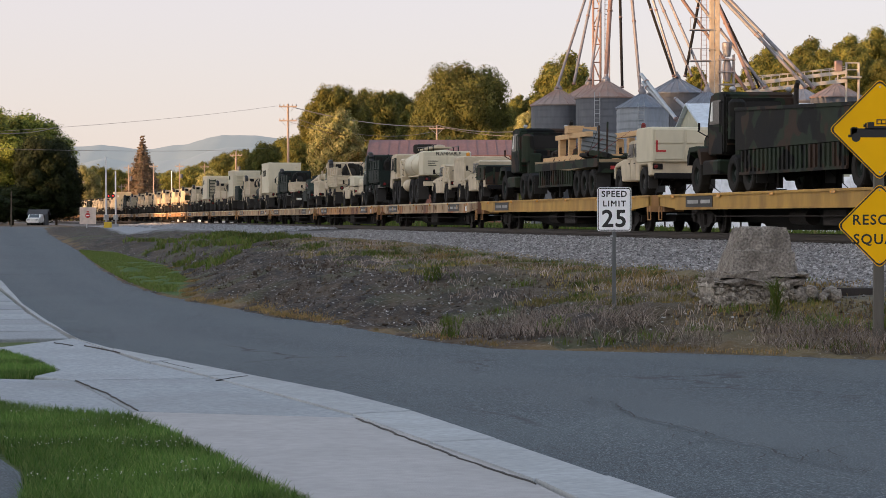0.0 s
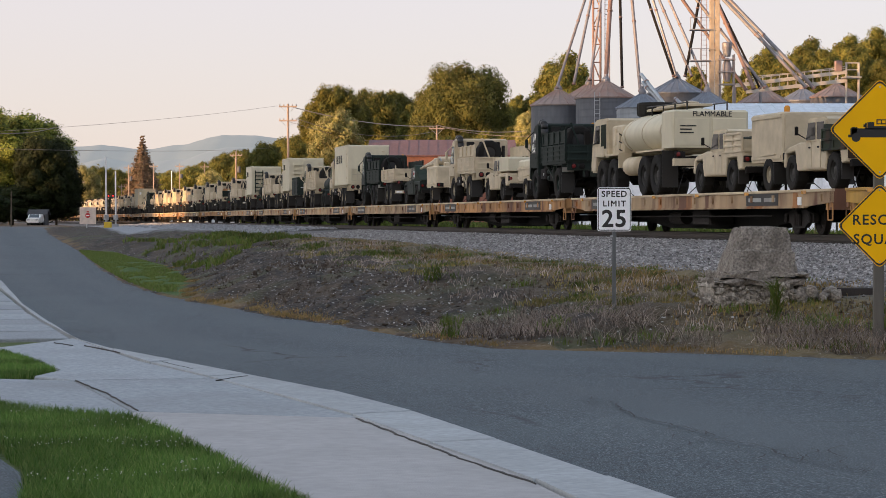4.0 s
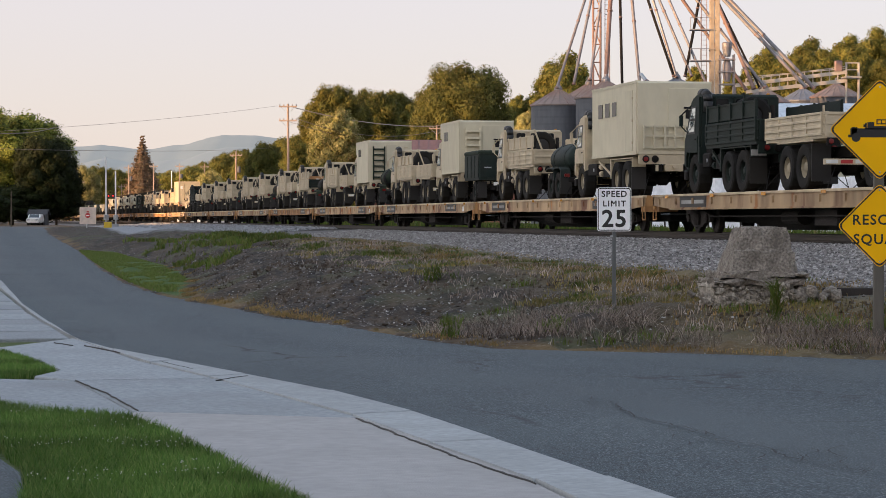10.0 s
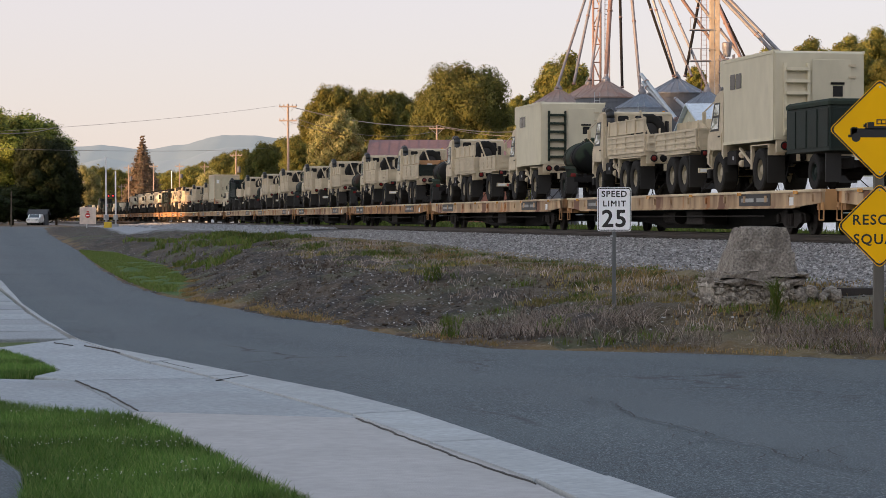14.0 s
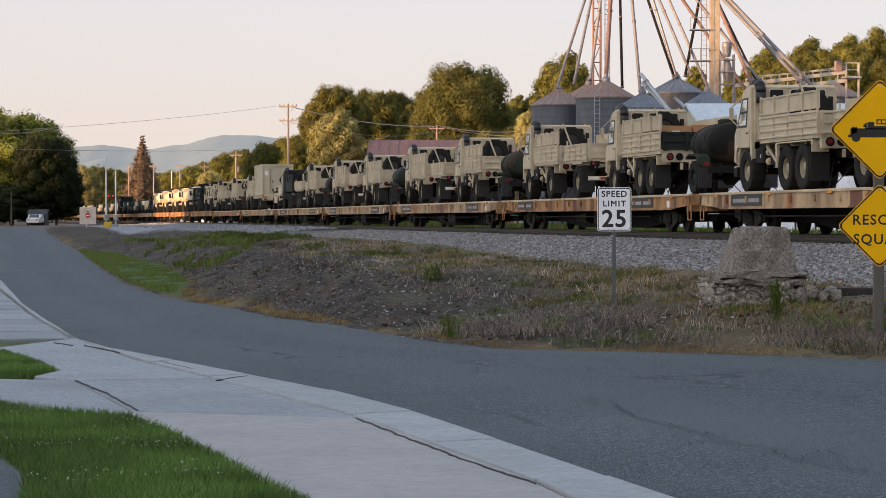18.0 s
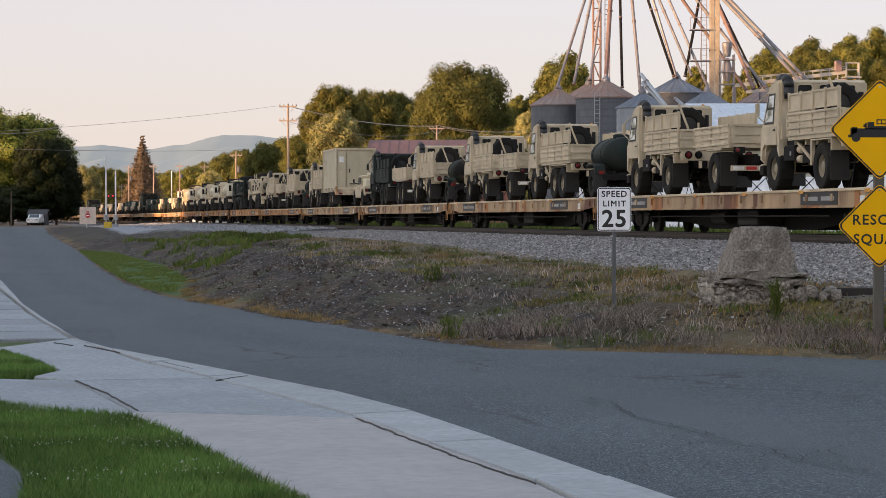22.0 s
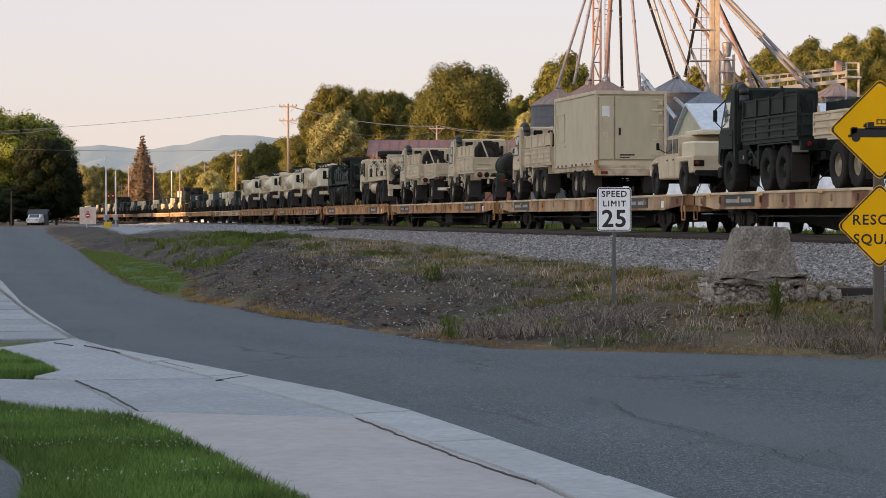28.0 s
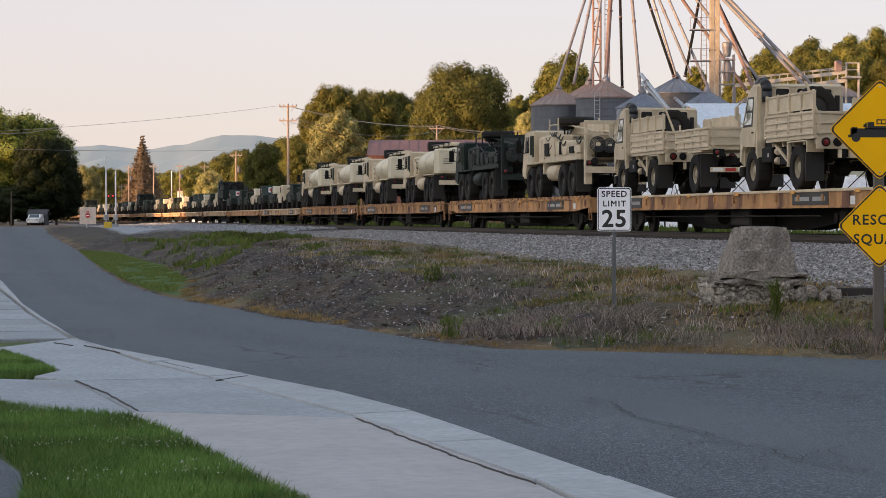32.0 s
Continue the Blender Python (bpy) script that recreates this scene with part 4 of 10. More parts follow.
blades("dead_grass", x[~half], y[~half], land_z(x[~half], y[~half]), 0.22, 0.006, 1.7, DEADGRASS, 33, "tall dry grass around the concrete footing")
blades("dead_stems", x[half], y[half], land_z(x[half], y[half]), 0.24, 0.008, 0.9, DARKSTEM, 133, "dark dead stems among the dry grass", "weeds")
x, y = clumps(420, 34, 30, 95, 7.4, 10.6, 0.45, 50)
blades("ochre_grass", x, y, land_z(x, y), 0.065, 0.014, 0.7, ORANGEGRASS, 34, "short ochre grass along the ballast edge")
er = resample(BANK_EDGE[3:18], 9000)
jx = np.random.default_rng(35)
x, y = er[:, 0] + np.abs(jx.normal(0.05, 0.22, 9000)), er[:, 1] + np.abs(jx.normal(0.05, 0.22, 9000))
x, y = np.repeat(x, 2) + jx.normal(0, 0.1, 18000), np.repeat(y, 2) + jx.normal(0, 0.1, 18000)
k = (side_of(x, y, RIGHT_EDGE) > 0.02) & (np.array([noise.noise(Vector((a * 0.5, b * 0.5, 6.0))) + 0.5 * noise.noise(Vector((a * 2, b * 2, 1.0))) for a, b in zip(x, y)]) > 0.0)
x, y = x[k], y[k]
blades("ochre_grass", x, y, land_z(x, y), 0.045, 0.012, 0.8, ORANGEGRASS, 36, "short ochre grass along the road's edge")
x, y = clumps(110, 37, 30, 75, 7.6, 13, 0.14, 60)
blades("weeds", x, y, land_z(x, y), 0.11, 0.016, 0.6, WEED, 37, "green weeds on the bank", "weeds")
for poly, count, seed, thresh, tall in (([(-16.0, 117), (-11.4, 114), (-6.6, 84), (-6.4, 72), (-7.6, 72), (-10.2, 87)], 34000, 38, 0.10, 0.20), ([(-11.4, 114), (-7.6, 106), (-4.0, 82), (-6.6, 84)], 22000, 138, 0.10, 0.20),
                                        ([(-6.6, 84), (-4.0, 82), (-0.6, 58), (-2.2, 56)], 16000, 139, 0.22, 0.12)):
    x, y = scatter(poly, count, seed)
    keep = np.array([noise.noise(Vector((a * 0.55, b * 0.22, 7.0))) + 0.4 * noise.noise(Vector((a * 2, b * 0.9, 2.0))) for a, b in zip(x, y)]) > thresh
    x, y = x[keep], y[keep]
    blades("weeds", x, y, land_z(x, y), tall, 0.035, 0.6, WEED, seed, "lush green weeds on the bank", "weeds")
x, y = scatter([(-6.8, 80), (-3.8, 80), (1.2, 52), (3.6, 38), (1.6, 37), (-1.2, 48)], 30000, 140)
keep = np.array([noise.noise(Vector((a * 0.6, b * 0.3, 5.0))) for a, b in zip(x, y)]) > 0.0
x, y = x[keep], y[keep]
blades("yellowing_grass", x, y, land_z(x, y), 0.06, 0.02, 0.8, YELLOWGRASS, 140, "short yellowing grass on top of the bank")
x, y = scatter([(1.0, 39.5), (4.0, 37.6), (6.8, 35.6), (6.8, 33.6), (4.8, 34.4), (2.2, 36.4)], 14000, 141)
keep = np.array([noise.noise(Vector((a * 0.9, b * 0.9, 8.0))) for a, b in zip(x, y)]) > -0.1
x, y = x[keep], y[keep]
blades("yellowing_grass", x, y, land_z(x, y), 0.07, 0.012, 0.8, YELLOWGRASS, 142, "short yellowing grass beside the footing")


x, y = clumps(110, 47, 33, 84, 8.6, 16, 0.25, 14)
blades("dead_stems", x, y, land_z(x, y), 0.12, 0.010, 1.1, DARKSTEM, 47, "dark dead weed stems on the bank", "weeds")
x, y = clumps(160, 48, 33, 84, 8.6, 16, 0.2, 16)
blades("dead_grass", x, y, land_z(x, y), 0.09, 0.012, 1.0, DARKSTEM, 48, "matted brown dead grass on the bank")


def bush(cx, cy, h, spread, n, seed):
    r = np.random.default_rng(seed)
    x, y = cx + r.normal(0, spread, n), cy + r.normal(0, spread, n)
    z = land_z(x, y) + r.uniform(0, h * 0.6, n)
    blades("weed_plant", x, y, z, h * 0.26, 0.016, 0.8, WEED, seed, "tall green weed on the bank", "weeds")


bush(0.13, 35.0, 0.45, 0.09, 130, 41)
bush(4.74, 33.4, 0.85, 0.035, 150, 42)
bush(1.65, 34.0, 0.30, 0.10, 90, 43)
bush(-0.2, 44.0, 0.40, 0.10, 160, 44)
bush(5.3, 33.0, 0.22, 0.20, 220, 45)
# far side of the line
r2 = np.random.default_rng(51)
n = 30000
y = r2.uniform(30, 260, n)
x = np.array([track_x(v) for v in y]) + r2.normal(7.2, 1.2, n)
blades("weeds", x, y, land_z(x, y), 0.85, 0.06, 0.4, WEED, 51, "green weeds beyond the rails", "weeds")


# low wire fence between the line and the grain store's yard
def yard_fence():
    th = tagged(empty("fence"), "low fence of thin dark posts along the yard", "fence")
    bm = bb()
    tube(bm, (0, 0, -0.2), (0, 0, 0.95), 0.045, seg=6)
    me = mesh_from(bm, "post")
    me.materials.append(TIE)
    for k in range(70):
        y = 40 + k * 2.4
        x = track_x(y) + 11.0
        part("post", me, None, th, at=pose(x, y, float(land_z(x, y))))
    bm = bb()
    for z in (0.45, 0.85):
        for k in range(69):
            y0, y1 = 40 + k * 2.4, 42.4 + k * 2.4
            x0, x1 = track_x(y0) + 11.0, track_x(y1) + 11.0
            tube(bm, (x0, y0, float(land_z(x0, y0)) + z), (x1, y1, float(land_z(x1, y1)) + z), 0.008, seg=4)
    part("wire", bm, GALV, th)


yard_fence()


# ---- rails ----
def line_sweep(name, offs, y0, y1, dy, material, label, category):
    """A constant section, as (lateral, height) pairs, drawn along the line."""
    vs, fs = [], []
    ys = np.arange(y0, y1, dy)
    n = len(offs)
    for yv in ys:
        for o, z in offs:
            vs.append((track_x(yv) + o * 0.9839, yv + o * 0.1787, z))
    for i in range(len(ys) - 1):
        for j in range(n):
            q, p = i * n + j, i * n + (j + 1) % n
            fs.append((q, p, p + n, q + n))
    tagged(new(name, raw_mesh(name, vs, fs, material)), label, category, kind="structure")


for sgn in (-1, 1):
    c = sgn * 0.755
    line_sweep("rail", [(c - 0.07, 1.23), (c + 0.07, 1.23), (c + 0.07, 1.25), (c + 0.012, 1.275), (c + 0.012, 1.36), (c + 0.037, 1.37), (c + 0.037, 1.40),
                        (c - 0.037, 1.40), (c - 0.037, 1.37), (c - 0.012, 1.36), (c - 0.012, 1.275), (c - 0.07, 1.25)], -60, 640, 3.0, RAILSTEEL, "rusty brown steel running rail", "rail")
track_bed = tagged(empty("track_bed"), "dark creosoted timber sleepers under the rails", "sleepers", kind="structure")
bm = bb()
block(bm, -1.3, 1.3, -0.11, 0.11, 1.10, 1.235, 0.015)
tie_me = mesh_from(bm, "sleeper")
tie_me.materials.append(TIE)
for i in range(130):
    s = 24 + i * 0.53
    x, y, h = on_track(s)
    part("sleeper", tie_me, None, track_bed, at=pose(x, y, 0, 0, 0, h))
vs, fs = [], []
for i in range(670):
    x, y, h = on_track(24 + 130 * 0.53 + i * 0.53)
    m = pose(x, y, 0, 0, 0, h)
    k = len(vs)
    vs += [tuple(m @ Vector(p)) for p in ((-1.3, -0.11, 1.1), (1.3, -0.11, 1.1), (1.3, 0.11, 1.1), (-1.3, 0.11, 1.1), (-1.3, -0.11, 1.235), (1.3, -0.11, 1.235), (1.3, 0.11, 1.235), (-1.3, 0.11, 1.235))]
    fs += [tuple(k + q for q in f) for f in ((4, 5, 6, 7), (0, 1, 5, 4), (1, 2, 6, 5), (2, 3, 7, 6), (3, 0, 4, 7))]
tagged(part("far_sleepers", raw_mesh("far_sleepers", vs, fs, TIE), None, track_bed), kind="stuff")


# ---- signs and footing ----
def text_part(words, size, material, parent, at, bold=0.0, spread=1.0, thick=0.0):
    cu = bpy.data.curves.new("text", 'FONT')
    cu.body, cu.size, cu.align_x, cu.align_y = words, size, 'CENTER', 'CENTER'
    cu.extrude, cu.offset, cu.space_character, cu.resolution_u = 0.001, bold, spread, 3
    tmp = bpy.data.objects.new("text", cu)
    me = bpy.data.meshes.new_from_object(tmp)
    bpy.data.objects.remove(tmp)
    if thick:
        # strokes thickened by close-set repeats of the outline
        co = np.array([v.co[:] for v in me.vertices])
        fs = [tuple(p.vertices) for p in me.polygons]
        vs, fa = [], []
        for k in range(8):
            a = k * math.pi / 4
            fa += [tuple(i + len(vs) for i in f) for f in fs]
            vs += (co + np.array((math.cos(a) * thick, math.sin(a) * thick, 0.00012 * k))).tolist()
        me = raw_mesh("text", vs, fa, material)
    me.materials.clear()
    me.materials.append(material)
    return part("lettering", me, None, parent, at=at)


def rounded(w, h, r, k=4):
    pts = []
    for cx, cy, a0 in ((w / 2 - r, h / 2 - r, 0), (-w / 2 + r, h / 2 - r, 90), (-w / 2 + r, -h / 2 + r, 180), (w / 2 - r, -h / 2 + r, 270)):
        for i in range(k + 1):
            a = radians(a0 + 90 * i / k)
            pts.append((cx + r * math.cos(a), cy + r * math.sin(a)))
    return pts


def ring_plate(bm, outer, inner, z0, z1):
    n = len(outer)
    vo0, vo1 = [bm.verts.new((x, y, z0)) for x, y in outer], [bm.verts.new((x, y, z1)) for x, y in outer]
    vi0, vi1 = [bm.verts.new((x, y, z0)) for x, y in inner], [bm.verts.new((x, y, z1)) for x, y in inner]
    for i in range(n):
        j = (i + 1) % n
        bm.faces.new((vo1[i], vo1[j], vi1[j], vi1[i]))
        bm.faces.new((vo0[i], vo0[j], vo1[j], vo1[i]))
        bm.faces.new((vi0[j], vi0[i], vi1[i], vi1[j]))


UPRIGHT = pose(0, 0, 0, 90, 0, 0)


def speed_sign():
    d = 35.3
    c = ray_point(1087, 370.8, d)
    w, h = 60.2 / F_PX * d, 77.6 / F_PX * d
    g = float(land_z(c.x, d))
    th = tagged(empty("speed_sign", pose(c.x, d, g)), "white speed limit sign on a galvanised steel post", "road sign")
    up = pose(0, 0, c.z - g, 90, 0, -4)
    bm = bb()
    plate(bm, rounded(w, h, 0.04), -0.003, 0.003)
    panel = part("sign_panel", bm, SIGNWHITE, th, "white reflective panel", at=up)
    bm = bb()
    ring_plate(bm, rounded(w - 0.02, h - 0.02, 0.034), rounded(w - 0.045, h - 0.045, 0.024), 0.003, 0.0045)
    part("sign_border", bm, SIGNBLACK, panel)
    text_part("SPEED", 0.128, SIGNBLACK, panel, pose(0, h * 0.345, 0.0035), 0.0, 1.14, 0.003)
    text_part("LIMIT", 0.122, SIGNBLACK, panel, pose(0, h * 0.125, 0.0035), 0.0, 1.24, 0.003)
    text_part("25", 0.36, SIGNBLACK, panel, pose(0, -h * 0.23, 0.0035), 0.0, 1.10, 0.008)
    for yy in (0.47, -0.46):
        bm = bb()
        lathe(bm, [(0.009, 0), (0.009, 0.005), (0.004, 0.008)], 8)
        part("bolt", bm, GALV, panel, at=pose(0, h * yy, 0.003))
    bm = bb()
    hz = c.z - g + h / 2
    for x0, x1, y0, y1 in ((-0.03, 0.03, 0.03, 0.036), (-0.03, -0.024, 0.006, 0.03), (0.024, 0.03, 0.006, 0.03)):
        block(bm, x0, x1, y0, y1, -0.3, hz)
    part("post", bm, surface("sign_post_steel", (0.15, 0.165, 0.17), 0.5, metal=0.3, soil=0.3), th)
    bm = bb()
    block(bm, -0.055, -0.02, -0.01, 0.02, c.z - g - h / 2 - 0.09, c.z - g - h / 2 - 0.06, 0.004)
    part("bracket", bm, GALV, th)


def diamond(w, r=0.06):
    return [((x - y) * 0.70711, (x + y) * 0.70711) for x, y in rounded(w, w, r)]


def warning_sign():
    d = 31.4
    base = ray_point(1556.5, 608, d)
    g = float(land_z(base.x, d))
    th = tagged(empty("warning_sign", pose(base.x, d, g)), "yellow fire engine and rescue squad warning signs on a timber post", "road sign")
    bm = bb()
    block(bm, -0.065, 0.065, 0.01, 0.14, -0.4, 1.8 + (387.5 - 150) / F_PX * d - g, 0.01)
    part("post", bm, surface("grey_post_timber", (0.11, 0.10, 0.085), 0.85, stretch=(6, 6, 0.7)), th)
    for (cy, half, words) in ((229.6, 88.9, None), (400, 74.2, True)):
        cz = 1.8 + (387.5 - cy) / F_PX * d - g
        w = half * 2 / F_PX * d / 1.41421 + 0.012
        bm = bb()
        plate(bm, diamond(w), -0.003, 0.003)
        at = pose(0, 0, cz, 90, 0, 0)
        panel = part("sign_panel", bm, SIGNYELLOW, th, "yellow reflective diamond panel", at=at)
        bm = bb()
        ring_plate(bm, diamond(w - 0.016), diamond(w - 0.055), 0.003, 0.0045)
        part("sign_border", bm, SIGNBLACK, panel)
        for sy in (0.42, -0.42):
            bm = bb()
            lathe(bm, [(0.012, 0), (0.012, 0.006), (0.005, 0.009)], 8)
            part("bolt", bm, GALV, panel, at=pose(0, sy * w * 1.41, 0.003))
        if words:
            text_part("RESCUE", 0.19, SIGNBLACK, panel, pose(0.0, 0.075, 0.0035), 0.0035, 1.15)
            text_part("SQUAD", 0.19, SIGNBLACK, panel, pose(0.0, -0.185, 0.0035), 0.0035, 1.15)
        else:
            k = d / F_PX
            bm = bb()
            # the engine's side view: bonnet, cab, body, bumper, wheels, ladder
            for x0, x1, y0, y1 in ((-52, 60, -14, 2), (-50, -40, -12, 4), (-22, -10, 0, 13), (-10, 60, 0, 6), (-56, -50, -14, -9), (-26, -23, 0, 12), (-29, -24, 4, 9)):
                block(bm, x0 * k, x1 * k, y0 * k, y1 * k, 0.0032, 0.0042)
            for x in (-42, 40):
                lathe(bm, [(8 * k, 0.0032), (8 * k, 0.0043)], 16, m=pose(x * k, -14 * k, 0))
            for x0, x1, y0, y1 in ((-6, 60, 9, 11), (-6, 60, 16, 18)):
                block(bm, x0 * k, x1 * k, y0 * k, y1 * k, 0.0032, 0.0042)
            for x in range(-6, 61, 8):
                block(bm, x * k, (x + 2) * k, 9 * k, 18 * k, 0.0033, 0.0043)
            part("pictogram", bm, SIGNBLACK, panel, "black fire engine pictogram")


speed_sign()
warning_sign()


def jitter(bm, amount, seed, keep=None):
    r = random.Random(seed)
    for v in bm.verts:
        if keep is None or keep(v):
            v.co += Vector((r.uniform(-1, 1), r.uniform(-1, 1), r.uniform(-1, 1))) * amount


def footing():
    d = 34.9
    c = ray_point(1346, 550, d)
    g = float(land_z(c.x, d + 0.3))
    k = d / F_PX
    th = tagged(empty("concrete_footing", pose(c.x, d + 0.75, g, 0, 0, 6)), "weathered concrete pier on a crumbling footing", "concrete footing")
    top, mid = (550 - 408) * k, (550 - 492) * k
    bm = bb()
    lv = [(0.555, mid - 0.03), (0.525, mid + 0.13), (0.495, mid + 0.30), (0.455, mid + 0.34), (0.41, mid + 0.52), (0.375, top - 0.06), (0.36, top - 0.04)]
    rings = []
    for hw, z in lv:
        n = 9
        sq = [(-hw + 2 * hw * i / n, -hw * 0.85) for i in range(n)] + [(hw, -hw * 0.85 + 1.7 * hw * i / n) for i in range(n)] + \
             [(hw - 2 * hw * i / n, hw * 0.85) for i in range(n)] + [(-hw, hw * 0.85 - 1.7 * hw * i / n) for i in range(n)]
        rings.append([bm.verts.new((x * 0.93 + 0.05 + 0.06 * (z - mid), y, z)) for x, y in sq])
    for a, b in zip(rings, rings[1:]):
        for i in range(len(a)):
            j = (i + 1) % len(a)
            bm.faces.new((a[i], a[j], b[j], b[i]))
    bm.faces.new(rings[-1])
    jitter(bm, 0.018, 4)
    part("pier", bm, CONCRETE, th)
    for i, (hw, z0, z1, ox) in enumerate(((0.66, mid - 0.09, mid + 0.005, 0.02), (0.70, mid - 0.19, mid - 0.10, -0.04))):
        bm = bb()
        block(bm, -hw + ox, hw + ox, -0.58, 0.58, z0, z1, 0.02)
        bmesh.ops.subdivide_edges(bm, edges=[e for e in bm.edges if e.calc_length() > 0.3], cuts=7)
        jitter(bm, 0.032, 10 + i)
        part("ledge", bm, CONCRETE, th)
    bm = bb()
    block(bm, -0.74, 0.50, -0.53, 0.53, -0.25, mid - 0.18, 0.03)
    bmesh.ops.subdivide_edges(bm, edges=[e for e in bm.edges if e.calc_length() > 0.2], cuts=9)
    jitter(bm, 0.04, 20)
    part("footing_base", bm, surface("rubble_concrete", (0.38, 0.345, 0.295), 0.95, scale=34, var=0.6, soil=0.7, soil_scale=9, dirt=(0.10, 0.08, 0.06), bump=1.0, bump_scale=30), th)
    r = random.Random(9)
    for i in range(26):
        bm = bb()
        bmesh.ops.create_icosphere(bm, subdivisions=1, radius=r.uniform(0.06, 0.15))
        jitter(bm, 0.035, 60 + i)
        part("broken_lump", bm, CONCRETE, th, at=pose(0.56 + r.uniform(-0.05, 0.58), -0.35 + r.uniform(-0.35, 0.3), 0.02 + r.uniform(0, 0.22) * (1 - i / 30), r.uniform(0, 90), r.uniform(0, 90)))
    kinds = []
    for i in range(5):
        bm = bb()
        bmesh.ops.create_icosphere(bm, subdivisions=1, radius=0.022 + 0.007 * i)
        jitter(bm, 0.012, 90 + i)
        me = mesh_from(bm, "rubble_stone")
        me.materials.append((CONCRETE, MATS["rubble_concrete"])[i % 2])
        kinds.append(me)
    for i in range(110):
        x, z = r.uniform(-0.74, 0.50), r.uniform(0.0, mid - 0.2)
        if i % 4:
            at = pose(x, -0.53 - r.uniform(0.0, 0.04), z, r.uniform(0, 90), r.uniform(0, 90))
        else:
            at = pose(-0.76 - abs(r.gauss(0, 0.07)), r.uniform(-0.6, 0.3), z * 0.6, r.uniform(0, 90), r.uniform(0, 90))
        part("rubble_stone", kinds[i % 5], None, th, at=at)
    bm = bb()
    block(bm, 0, 0.9, -0.1, 0.1, 0, 0.12, 0.01)
    b = ray_point(1500, 556, 35.6)
    tagged(part("old_sleeper", bm, TIE, at=pose(b.x - 0.35, 35.8, float(land_z(b.x, 35.8)) - 0.01, 0, 0, -6)), "dark discarded timber sleeper lying in the grass", "timber")


footing()

# ---- vehicles ----
# Each stands on z = 0 with its tail at y = 0 and its front towards +y.
_tyres = {}


def tyre_mesh(r, w):
    key = ("tyre", r, w)
    if key not in _tyres:
        bm = bb()
        h = w / 2
        seg = 28
        prof = [(r * 0.47, -h * 0.70), (r * 0.52, -h * 0.93), (r * 0.62, -h), (r * 0.86, -h * 1.03), (r * 0.97, -h * 0.90), (r, -h * 0.6), (r, h * 0.6), (r * 0.97, h * 0.90), (r * 0.86, h * 1.03), (r * 0.62, h), (r * 0.52, h * 0.93), (r * 0.47, h * 0.70)]
        rings = []
        for k, (rad, x) in enumerate(prof):
            lug = 4 <= k <= 7
            rings.append([bm.verts.new((x, (rad - (0.022 * r / 0.59 if lug and i % 2 else 0)) * math.cos(2 * math.pi * i / seg), (rad - (0.022 * r / 0.59 if lug and i % 2 else 0)) * math.sin(2 * math.pi * i / seg))) for i in range(seg)])
        for a, b in zip(rings, rings[1:]):
            for i in range(seg):
                j = (i + 1) % seg
                bm.faces.new((a[i], a[j], b[j], b[i]))
        bmesh.ops.recalc_face_normals(bm, faces=bm.faces[:])
        me = mesh_from(bm, "wheel")
        me.materials.append(RUBBER)
        _tyres[key] = me
    return _tyres[key]


def rim_mesh(r, w, mat):
    key = ("rim", r, w, mat.name)
    if key not in _tyres:
        bm = bb()
        h = w / 2
        seg = 20
        prof = [(r * 0.485, -h * 0.72), (r * 0.46, -h * 0.76), (r * 0.42, -h * 0.30), (r * 0.24, -h * 0.24), (r * 0.22, -h * 0.62), (r * 0.12, -h * 0.74), (r * 0.02, -h * 0.74)]
        rings = [[bm.verts.new((x, rad * math.cos(2 * math.pi * i / seg), rad * math.sin(2 * math.pi * i / seg))) for i in range(seg)] for rad, x in prof]
        back = [bm.verts.new((h * 0.7, r * 0.485 * math.cos(2 * math.pi * i / seg), r * 0.485 * math.sin(2 * math.pi * i / seg))) for i in range(seg)]
        rings = [back] + rings
        for a, b in zip(rings, rings[1:]):
            for i in range(seg):
                j = (i + 1) % seg
                bm.faces.new((a[i], a[j], b[j], b[i]))
        bm.faces.new(rings[-1])
        bm.faces.new(back[::-1])
        for i in range(10):
            a = 2 * math.pi * i / 10
            block(bm, -h * 0.34, -h * 0.22, -0.014, 0.014, r * 0.31, r * 0.36, m=Euler((a, 0, 0)).to_matrix().to_4x4())
        bmesh.ops.recalc_face_normals(bm, faces=bm.faces[:])
        me = mesh_from(bm, "rim")
        me.materials.append(mat)
        _tyres[key] = me
    return _tyres[key]


def wheel(th, side, y, r, w, mat, track=1.0, name="wheel", z=None):
    m = pose(side * (track - w / 2), y, r if z is None else z, 0, 0, 0 if side < 0 else 180)
    wh = part(name, tyre_mesh(r, w), None, th, at=m)
    part("rim", rim_mesh(r, w, mat), None, wh)
    return wh


def wheels(th, ys, r, w, mat, track):
    for y in ys:
        for s in (-1, 1):
            wheel(th, s, y, r, w, mat, track)


